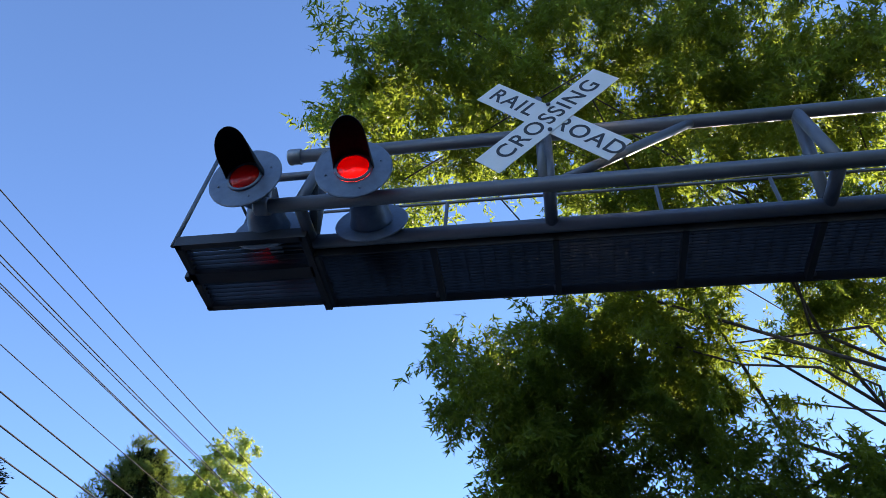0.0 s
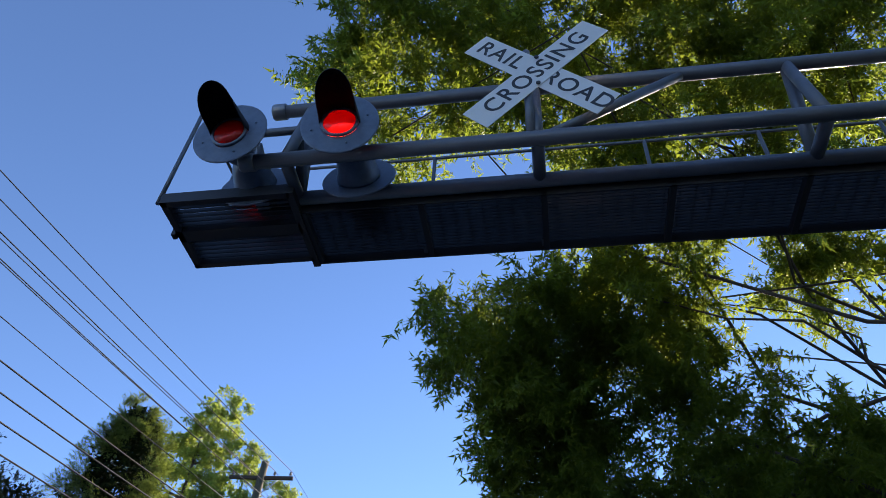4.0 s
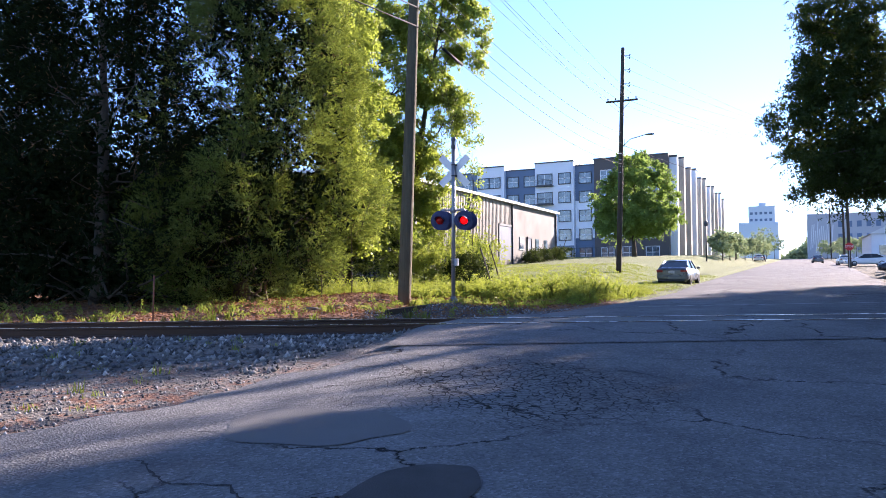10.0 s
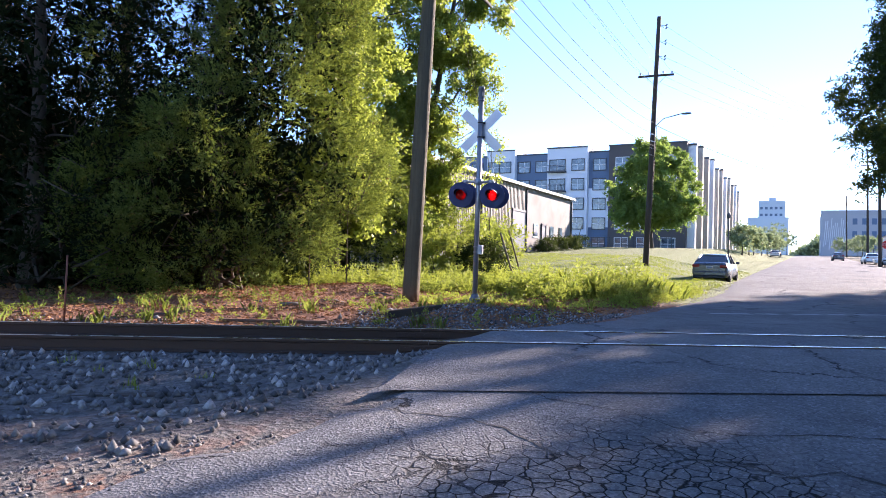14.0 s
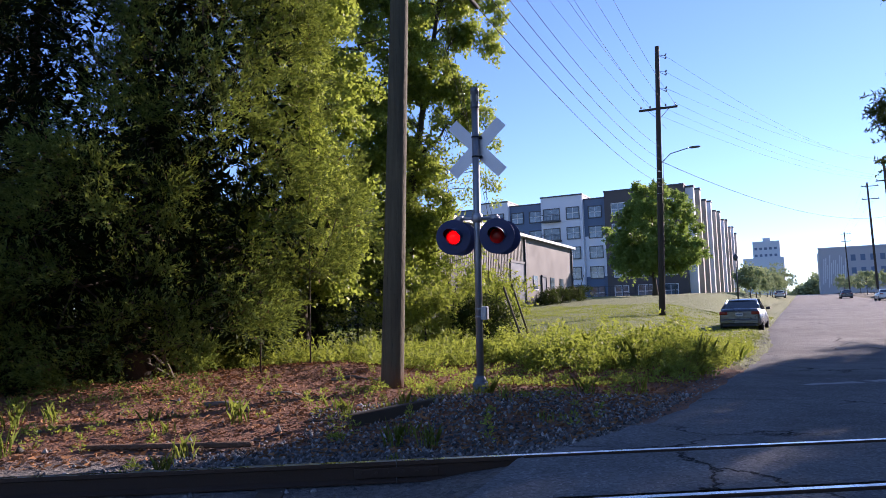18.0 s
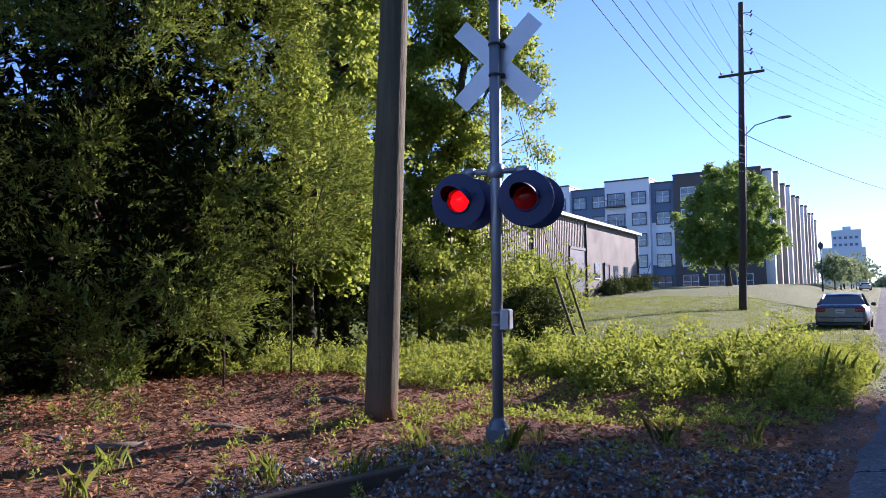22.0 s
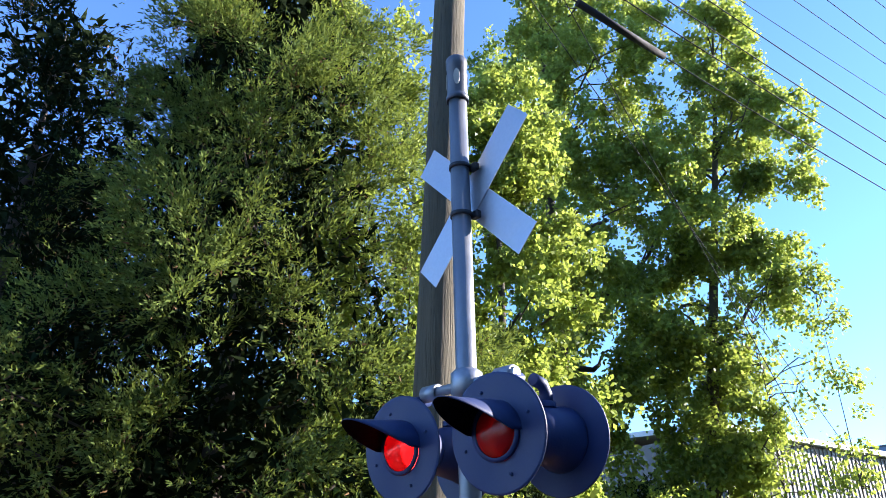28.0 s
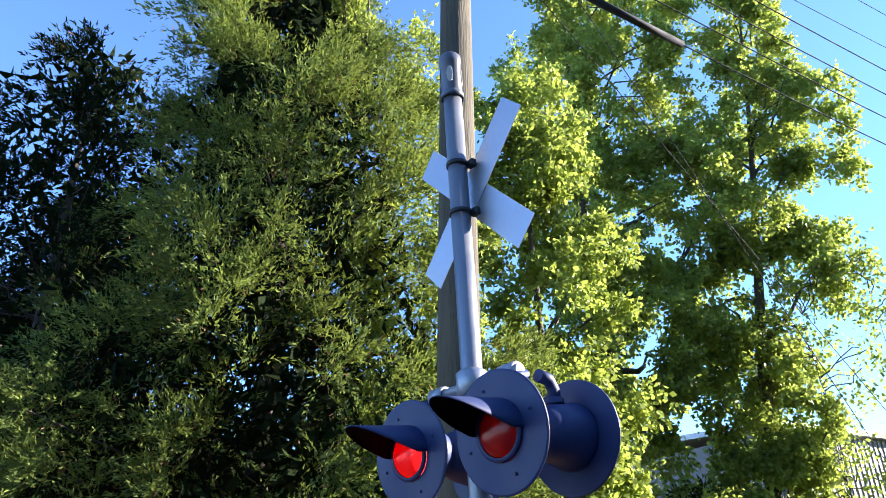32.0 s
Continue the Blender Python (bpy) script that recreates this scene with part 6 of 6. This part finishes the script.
    part("bumper", boxmesh(-0.80, 0.80, -2.42, -2.26, 0.36, 0.60, bev=0.05), paint, car)
    part("lower_bumper", boxmesh(-0.72, 0.72, -2.40, -2.2, 0.26, 0.37, bev=0.03), DARKTRIM, car)
    part("number_plate", boxmesh(-0.16, 0.16, -2.405, -2.37, 0.72, 0.87), PLATE, car)
    part("plate_bar", boxmesh(-0.12, 0.12, -2.409, -2.404, 0.77, 0.82), BLUEPANEL, car)
    part("trunk_seam", boxmesh(-0.62, 0.62, -2.385, -2.36, 0.945, 0.957), DARKTRIM, car)
    return car


def ground_pose(x, y, turn):
    return pose(x, y, gz(x, y) + 0.03, 0, 0, turn)


sedan("silver_sedan", "silver four-door sedan parked on the grass edge of the road", pose(-7.98, 48.3, 0.93, 1.0, 0, -1.5), PAINT)
for x, y, turn, pt, lab in ((6.2, 66.0, 75, PAINT2, "dark car parked nose-in beside the road"), (5.6, 60.5, 75, PAINT2, "dark car parked nose-in beside the road"), (6.6, 72.0, 75, PAINT3, "white car parked nose-in beside the road"), (3.8, 118.0, 4, PAINT3, "white car parked at the kerb far down the road"), (5.4, 102.0, 95, PAINT3, "white car waiting at the side street"), (1.0, 150.0, 2, PAINT, "silver car parked far down the road"), (-9.6, 165.0, 2, PAINT3, "white car parked far down the road"), (-9.6, 175.0, 2, PAINT2, "dark car parked far down the road")):
    sedan("parked_car", lab, ground_pose(x, y, turn), pt)

# ---- undergrowth ----
rng = np.random.default_rng(77)


def scatter(n, inside, x0, x1, y0, y1):
    x, y = rng.uniform(x0, x1, n), rng.uniform(y0, y1, n)
    k = inside(x, y)
    return x[k], y[k]


def S(x, y):
    return -0.5402 * x + 0.8415 * y


def off_road(x, y, gap=0.25):
    return (x < road_left(y) - gap) | (x > road_right(y) + gap)


def weeds(name, label, n, per, inside, area, height, leaf, material, spread=0.16, slim=0.55, droop=-0.1):
    """Leafy stems in a patch: each a tapering column of leaves."""
    x, y = scatter(n, inside, *area)
    z = ground_z(x, y)
    q = lumps(x, y, 0.0, 1.6, n)
    k = q > -0.45
    x, y, z, q = x[k], y[k], z[k], q[k]
    h = height * rng.uniform(0.45, 1.25, len(x)) * (0.75 + 0.55 * q)
    X, Y, Zb, H = (np.repeat(a, per) for a in (x, y, z, h))
    f = rng.uniform(0.05, 1, len(X)) ** 0.8
    r = spread * (1.15 - f) * rng.uniform(0.2, 1.0, len(X))
    a = rng.uniform(0, 2 * np.pi, len(X))
    pos = np.stack([X + r * np.cos(a), Y + r * np.sin(a), Zb + H * f], 1)
    out = np.stack([np.cos(a), np.sin(a), np.full(len(a), 0.55)], 1)
    return tagged(leaf_mesh(name, pos, leaf, slim, material, None, rng, unit(out), 0.6, droop), label, "undergrowth", kind="stuff")


def blades(name, label, n, inside, area, height, material, tuft=9, spread=0.07, width=0.009):
    x, y = scatter(n, inside, *area)
    X = np.repeat(x, tuft) + rng.normal(0, spread, len(x) * tuft)
    Y = np.repeat(y, tuft) + rng.normal(0, spread, len(x) * tuft)
    Z0 = ground_z(X, Y) - 0.01
    H = np.repeat(height * rng.uniform(0.4, 1.3, len(x)), tuft) * rng.uniform(0.5, 1.1, len(X))
    a = rng.uniform(0, 2 * np.pi, len(X))
    ln = H * rng.uniform(0.1, 0.6, len(X))
    w = width * (1 + H)
    b0 = np.stack([X, Y, Z0], 1)
    sd = np.stack([-np.sin(a) * w, np.cos(a) * w, 0 * a], 1)
    md = b0 + np.stack([np.cos(a) * ln * 0.3, np.sin(a) * ln * 0.3, H * 0.6], 1)
    tp = b0 + np.stack([np.cos(a) * ln, np.sin(a) * ln, H], 1)
    if height < 0.2:
        v, k = np.stack([b0 - sd, b0 + sd, tp], 1).reshape(-1, 3), 3
    else:
        v, k = np.stack([b0 - sd, b0 + sd, md + sd * 0.7, tp, md - sd * 0.7], 1).reshape(-1, 3), 5
    fc = np.arange(len(X) * k).reshape(-1, k)
    return tagged(raw(name, v, fc, material), label, "grass", kind="stuff")


bank = lambda x, y: off_road(x, y, 0.2) & (S(x, y) > np.interp(x, [-16, -13, -11, -10, -8, -7], [31.5, 30.2, 28.0, 26.7, 25.7, 25.0]) + 0.3 * np.sin(x * 5) + 0.2 * np.sin(y * 7)) & (x < -6.4)
near_bank = lambda x, y: bank(x, y) & (S(x, y) < 33.2 + 0.6 * np.sin(x * 2)) & (x > -16.5)
weeds("weed_bank", "thick bank of leafy green weeds beside the crossing", 7600, 36, near_bank, (-17, -6.6, 19, 34), 0.36, 0.058, WEED, 0.2, 0.6)
weeds("bramble_patch", "low brambles with small leaves on the bank", 1900, 60, lambda x, y: near_bank(x, y) & (lumps(x, y, 0.0, 1.1, 3.0) > 0.0), (-13, -7.9, 20, 33), 0.66, 0.078, WEED, 0.42, 0.65)
weeds("creeping_weeds", "low straggling weeds at the foot of the bank", 1100, 26, lambda x, y: off_road(x, y, 0.3) & (S(x, y) > 24.2) & (S(x, y) < 28), (-12, -6.6, 18, 30), 0.16, 0.05, WEED, 0.2)
blades("tall_grass", "tall bright grass among the weeds", 380, near_bank, (-16, -6.6, 19, 33), 0.50, BLADE, 9, 0.09, 0.006)
blades("lawn_grass", "short mown lawn grass", 16000, lambda x, y: off_road(x, y, 0.1) & (S(x, y) > 29), (-30, -6.9, 26, 62), 0.10, BLADE, 6, 0.12, 0.012)
blades("track_grass", "sparse grass tufts along the track", 300, lambda x, y: off_road(x, y, 0.3) & (np.abs(S(x, y) - 21.6) < 1.9), (-24, -7.5, 5, 26), 0.24, BLADE, 16, 0.05, 0.005)
blades("track_grass", "sparse grass tufts between the sleepers", 60, lambda x, y: off_road(x, y, 0.5) & (np.abs(S(x, y) - 18.1) < 0.5), (-24, -7.8, 4, 20), 0.30, BLADE, 18, 0.05)
blades("verge_grass", "thin grass tufts in the gravel", 150, lambda x, y: off_road(x, y, 0.1) & (S(x, y) < 16.6) & (S(x, y) > 9.0), (-17, -7.6, 2, 15), 0.14, BLADE, 12, 0.06)
weeds("track_weeds", "small leafy weeds beside the track", 190, 40, lambda x, y: off_road(x, y, 0.3) & (np.abs(S(x, y) - 21.7) < 1.7), (-22, -7.5, 7, 25), 0.28, 0.05, WEED, 0.08, 0.4)
weeds("dirt_weeds", "small weeds and seedlings on the dirt", 1000, 30, lambda x, y: off_road(x, y, 0.4) & (S(x, y) > 20.6) & (S(x, y) < 26.4), (-20, -7.2, 8, 27), 0.20, 0.045, WEED, 0.10, 0.45)
weeds("edge_weeds", "weeds in front of the cedars", 2600, 36, lambda x, y: (S(x, y) > np.interp(x, [-18, -16, -13, -12], [29.6, 28.7, 26.7, 26.7]) + 0.25 * np.sin(x * 6)) & (S(x, y) < 32.4), (-18.5, -11.9, 20, 32), 0.50, 0.085, WEED, 0.16, 0.35)

weeds("rail_weeds", "bright leafy weeds growing along the far rail", 170, 46, lambda x, y: off_road(x, y, 0.4) & (S(x, y) > 19.6) & (S(x, y) < 20.9), (-19, -8.2, 9, 22), 0.26, 0.055, WEED, 0.09, 0.4)
blades("rail_grass", "bright grass clumps along the far rail", 70, lambda x, y: off_road(x, y, 0.4) & (S(x, y) > 19.6) & (S(x, y) < 21.0), (-19, -8.2, 9, 22), 0.26, BLADE, 26, 0.05, 0.004)

# dry litter on the red dirt
LITTER = leafy("dry_leaf_litter", (0.09, 0.042, 0.024), (0.37, 0.185, 0.088), (0.16, 0.08, 0.04), 0.9, 0.1)
x, y = scatter(110000, lambda x, y: off_road(x, y, 0.2) & (S(x, y) > 20.0) & (S(x, y) < 30.0), -30, -7.2, 3, 29)
pos = np.stack([x, y, ground_z(x, y) + rng.uniform(0.005, 0.03, len(x))], 1)
flat = np.stack([rng.normal(size=len(x)), rng.normal(size=len(x)), rng.normal(size=len(x)) * 0.25], 1)
tagged(leaf_mesh("leaf_litter", pos, 0.085, 0.42, LITTER, None, rng, unit(flat), 0.95), "dry brown leaf litter on the dirt", "leaf litter", kind="stuff")

# fallen sticks on the dirt
rs = random.Random(9)
for k in range(46):
    x, y = rs.uniform(-17.5, -8.5), rs.uniform(14, 25)
    if not 21.0 < S(x, y) < 25.6:
        continue
    a, ln = rs.uniform(0, 3.14), rs.uniform(0.25, 0.9)
    pts = [(x + math.cos(a) * ln * f + 0.04 * math.sin(7 * f + k), y + math.sin(a) * ln * f, gz(x + math.cos(a) * ln * f, y + math.sin(a) * ln * f) + 0.015 + 0.05 * f * (1 - f)) for f in (0, 0.35, 0.7, 1.0)]
    tagged(obj("fallen_stick", tube(bmesh.new(), pts, [0.013, 0.011, 0.008, 0.004], 6), BARK), "dry grey stick fallen on the dirt", "stick", "fallen sticks")

# ballast
OCT = np.array([(1, 0, 0), (0, 1, 0), (-1, 0, 0), (0, -1, 0), (0, 0, 1), (0, 0, -1)], float)
OCF = np.array([(0, 1, 4), (1, 2, 4), (2, 3, 4), (3, 0, 4), (1, 0, 5), (2, 1, 5), (3, 2, 5), (0, 3, 5)])


def stones(name, label, n, inside, area, size, sink=0.3):
    x, y = scatter(n, inside, *area)
    k = len(x)
    r = size * rng.uniform(0.5, 1.4, (k, 1, 1))
    v = OCT[None] * (1 + rng.uniform(-0.35, 0.35, (k, 6, 3))) * r * rng.uniform(0.6, 1.2, (k, 1, 3))
    a = rng.uniform(0, 2 * np.pi, k)
    c, s_ = np.cos(a)[:, None], np.sin(a)[:, None]
    tl = rng.uniform(-0.6, 0.6, k)[:, None]
    vx, vy, vz = v[..., 0] * c - v[..., 1] * s_, v[..., 0] * s_ + v[..., 1] * c, v[..., 2] + v[..., 0] * tl * 0.5
    P = np.stack([vx + x[:, None], vy + y[:, None], vz + (ground_z(x, y) + size * sink)[:, None]], -1).reshape(-1, 3)
    F = (OCF[None] + 6 * np.arange(k)[:, None, None]).reshape(-1, 3)
    return tagged(raw(name, P, F, STONE), label, "ballast", kind="stuff")


shoulder = lambda x, y: off_road(x, y, 0.15) & (S(x, y) > 13.4 + 0.5 * np.sin(x * 1.3)) & (S(x, y) < 17.2)
stones("ballast", "grey crushed-stone ballast beside the track", 26000, shoulder, (-26, -7.4, 0, 19), 0.040)
stones("ballast", "grey crushed-stone ballast between the rails", 9000, lambda x, y: off_road(x, y, 0.1) & (np.abs(S(x, y) - 18.3) < 1.5), (-28, -7.4, 0, 21), 0.032, -0.2)
stones("ballast", "crushed stone round the signal's footing", 26000, lambda x, y: off_road(x, y, 0.05) & (S(x, y) > 19.3) & (S(x, y) < 23.3) & (x > -10.9 - 0.4 * np.sin(y * 2)), (-12, -6.6, 14, 25), 0.022)
stones("ballast", "scattered crushed stone along the track", 5000, lambda x, y: off_road(x, y, 0.1) & (S(x, y) > 19.4) & (S(x, y) < 21.0), (-28, -9, 3, 20), 0.030)
stones("gravel", "loose gravel at the road edge", 9000, lambda x, y: off_road(x, y, -0.15) & (S(x, y) > 8) & (S(x, y) < 14) & (x < -6), (-13, -6.5, 2, 14), 0.018)
stones("rubble", "lumps of stone on the red dirt", 90, lambda x, y: off_road(x, y, 0.3) & (S(x, y) > 20.8) & (S(x, y) < 25), (-20, -7, 8, 27), 0.045)
stones("gravel", "fine gravel on the verge beyond the rails", 9000, lambda x, y: off_road(x, y, -0.1) & (x > road_left(y) - 0.7) & (S(x, y) > 20), (-9, -6, 18, 48), 0.016)


def timber(name, label, a, b2, w, h, material=DARKWOOD):
    a, b2 = Vector(a), Vector(b2)
    d = b2 - a
    bm = boxmesh(0, d.length, -w / 2, w / 2, -h / 2, h / 2, bev=0.012)
    ob = obj(name, bm, material)
    ob.matrix_world = Matrix.Translation(a) @ d.to_track_quat("X", "Z").to_matrix().to_4x4()
    return tagged(ob, label, "timber", "old timbers")


timber("old_sleeper", "rotten black timber set on edge to hold the gravel", (-10.25, 18.8, 0.67), (-9.58, 20.05, 0.77), 0.10, 0.20)
timber("old_plank", "weathered grey plank lying beside the track", (-12.3, 16.85, 0.60), (-10.6, 17.55, 0.62), 0.10, 0.05, WOOD)
timber("old_plank", "dark broken timber half sunk in the gravel", (-10.95, 10.2, 0.37), (-10.0, 10.9, 0.39), 0.16, 0.08)
timber("old_plank", "dark broken timber half sunk in the gravel", (-9.3, 12.1, 0.40), (-8.4, 12.7, 0.42), 0.14, 0.08)
ROOTWOOD = plain("bleached_root", (0.06, 0.05, 0.04), (0.20, 0.17, 0.14), 0.9, 0, 8, 40, 0.8, 0.5)
for lab, pts, r in (("gnarled grey root lying on the dirt mound", ((-13.0, 22.2), (-12.75, 22.5), (-12.4, 22.55), (-12.05, 22.75)), 0.03), ("pale broken branch lying on the dirt", ((-12.95, 20.45), (-12.8, 20.75), (-12.72, 20.95)), 0.028), ("short dark stump lying on the dirt", ((-13.2, 19.4), (-13.0, 19.6), (-12.9, 19.85)), 0.04)):
    bm = tube(bmesh.new(), [(x, y, gz(x, y) + r * 0.7 + 0.03 * math.sin(9 * k)) for k, (x, y) in enumerate(pts)], [r * (1.2 - 0.25 * k) for k in range(len(pts))], 9)
    tagged(obj("fallen_root", bm, ROOTWOOD), lab, "root", "fallen wood")
ROD = plain("rusty_red_steel", (0.16, 0.05, 0.03), (0.26, 0.09, 0.05), 0.8)
rod = tagged(empty("marker_rod", Matrix.Translation((-14.0, 15.25, gz(-14.0, 15.25)))), "rusty red steel rod standing beside the rail", "marker rod")
part("rod", tube(bmesh.new(), [(0, 0, -0.1), (0.03, 0.0, 1.06)], 0.016, 6), ROD, rod)
for (x, y), (x2, y2), h in (((-12.4, 30.6), (-13.2, 30.9), 1.9), ((-13.9, 34.9), (-14.6, 35.1), 1.9), ((-27.3, 79.0), (-26.5, 79.0), 2.4), ((-25.3, 79.5), (-24.5, 79.4), 2.4)):
    z = gz(x, y)
    st = tagged(empty("guy_marker", Matrix.Translation((x, y, z))), "slanting wooden guy stake in the grass", "stake", "guy stakes")
    part("stake", tube(bmesh.new(), [(0, 0, -0.1), (x2 - x, y2 - y, h)], 0.035, 6), WOOD, st)

SHR = "leafy green shrub in the hedge before the warehouse"
for k, (x, y, r, h) in enumerate(((-15.8, 30.8, 1.2, 1.9), (-17.3, 31.2, 1.5, 3.2), (-18.0, 28.0, 1.6, 3.6), (-15.9, 33.0, 1.3, 2.6), (-18.4, 33.4, 1.6, 3.4), (-18.8, 31.6, 1.5, 3.6), (-15.6, 36.0, 1.2, 2.4), (-20.5, 31.0, 1.8, 4.0), (-14.6, 32.4, 0.9, 1.5), (-17.5, 38.0, 1.3, 2.6))):
    tree("hedge_shrub", SHR, x, y, h * 0.8, 0.05, [(0, 0, h * 0.55, r, r, h * 0.5)], 120, 0.11, 0.55, (WEED, POPLAR, DARKLEAF)[k % 3], 100 + k, clumps=46, csize=0.42, limbs=8, category="shrub", group="hedge shrubs", droop=0.2)
for k, (x, y, r, h) in enumerate(((-24.0, 69.5, 1.2, 1.3), (-23.9, 72.6, 1.2, 1.3), (-23.9, 75.6, 1.2, 1.4), (-24.0, 66.9, 1.0, 1.2))):
    tree("clipped_shrub", "low dark clipped shrub against the warehouse wall", x, y, h * 0.7, 0.05, [(0, 0, h * 0.5, r, r, h * 0.5)], 90, 0.16, 0.5, DARKLEAF, 130 + k, clumps=30, csize=0.4, limbs=4, category="shrub", group="clipped shrubs")
# shrubs added to close off the hollow, their colour standing in for its shade
for k, (x, y, r, h) in enumerate(((-19.4, 25.2, 2.2, 4.6), (-21.8, 27.0, 2.4, 5.2), (-20.0, 28.4, 1.8, 4.2), (-22.5, 30.0, 2.4, 6.0), (-17.8, 25.2, 1.5, 3.0), (-23.4, 20.6, 2.2, 4.2), (-26.6, 20.6, 2.4, 4.6), (-30.0, 18.6, 2.4, 4.4))):
    tree("filler_shrub", "dense filler shrub coloured dark for the shaded hollow between the trees", x, y, h * 0.8, 0.06, [(0, 0, h * 0.5, r, r, h * 0.52)], 130, 0.15, 0.5, SHADEDFOLIAGE if x < -22.9 else DARKLEAF, 140 + k, core=4500, clumps=70, csize=0.55, limbs=8, category="shrub", group="thicket shrubs")
SHD = "dense dark shrub in the shade beside the road"
for k, (x, y, r, h) in enumerate(((5.2, 31.0, 2.2, 3.4), (4.4, 34.5, 2.2, 3.8), (4.6, 38.5, 2.2, 4.0), (5.4, 42.5, 2.4, 4.0), (8.5, 31.5, 2.4, 4.5), (9.0, 27.6, 2.0, 3.2), (12.0, 33.0, 3.0, 6.0), (6.6, 9.0, 2.2, 3.4), (6.2, 13.0, 2.2, 4.0), (6.4, 5.0, 2.0, 3.0), (7.0, 17.0, 2.4, 5.0), (8.0, 20.5, 2.2, 4.0), (7.5, 46.5, 2.6, 4.6))):
    # leaf colour here is darkened for the roadside shade
    tree("roadside_shrub", SHD, x, y, h * 0.8, 0.06, [(0, 0, h * 0.5, r, r, h * 0.52)], 130, 0.16, 0.5, DARKLEAF, 150 + k, core=1800, clumps=64, csize=0.6, limbs=8, category="shrub", group="roadside shrubs")
# hardwoods deeper in the wood, shade put into their leaf colours
for k, (x, y, h) in enumerate(((-30, 21.5, 7.5), (-34, 20, 8.0), (-26.8, 22.5, 6.6), (-22.5, 24.6, 6.0), (-41, 17, 8.5), (-36, 9.0, 5.5), (-42, 7.0, 6.5))):
    tree("hardwood_tree", DEC, x, y, h, 0.12, [(0, 0, h * 0.62, 2.4, 2.4, h * 0.36), (0, 0, h * 0.25, 2.6, 2.6, h * 0.24)], 130, 0.24, 0.5, SHADEDFOLIAGE if k % 3 else DARKLEAF, 170 + k, clumps=90, csize=0.8, limbs=10, group="hardwoods by the track")
for k, (x, y, h, r) in enumerate(((-11.6, 112, 4.6, 1.7), (-11.4, 121, 4.8, 1.8), (-11.4, 131, 4.6, 1.8), (-11.2, 150, 4.6, 1.9), (-11.0, 168, 4.6, 2.0), (-10.8, 200, 5.0, 2.2), (8.0, 205, 6.0, 2.6), (11.0, 215, 6.0, 2.8), (5.0, 240, 6.0, 2.6), (9.5, 250, 6.0, 2.8), (-11, 235, 8.0, 3.2), (-13, 262, 11.0, 4.2), (-10.5, 285, 9.0, 4.0))):
    tree("street_tree", "small street tree along the far road, its green paled by haze", x, y, h, 0.09, [(0, 0, h * 0.62, r, r, h * 0.34)], 70, 0.34, 0.6, HAZELEAF, 200 + k, clumps=44, csize=0.7, limbs=8, group="street trees")
# far woods, their haze put into the leaf colour
n = 26000
x = rng.uniform(-170, 130, n)
top = 13 + 5 * np.sin(x * 0.06) + 3 * np.sin(x * 0.21 + 1) + 2 * np.sin(x * 0.6)
pos = np.stack([x, 560 + rng.uniform(0, 30, n), 7 + top * rng.uniform(0, 1, n) ** 0.7], 1)
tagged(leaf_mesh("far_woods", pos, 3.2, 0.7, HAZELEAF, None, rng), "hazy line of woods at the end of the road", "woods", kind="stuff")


def motions():
    """The two flashing circuits: each lamp turns its lit side to the lens for half of the cycle."""
    for lamp, (circuit, phase), home in CARRIERS:
        first, half = (0.335, 0.618) if circuit == "arm" else (0.42, 0.618)
        lit = phase == 1          # which side is lit as the clip opens
        rows, turn = [(0.0, 0.0 if lit else 180.0)], 0.0 if lit else 180.0
        at = first
        while at < 31.9:
            goal = 180.0 - turn
            for k, f in enumerate((0.0, 1 / 3, 2 / 3, 1.0)):
                when = at - 0.05 + k / 30
                if when > rows[-1][0] + 0.02:
                    rows.append((when, turn + (goal - turn) * f))
            turn = goal
            at += half
        rows.append((32.1, turn))
        walk(lamp, [(s, home @ pose(0, 0, 0, 0, 0, a)) for s, a in rows])


motions()
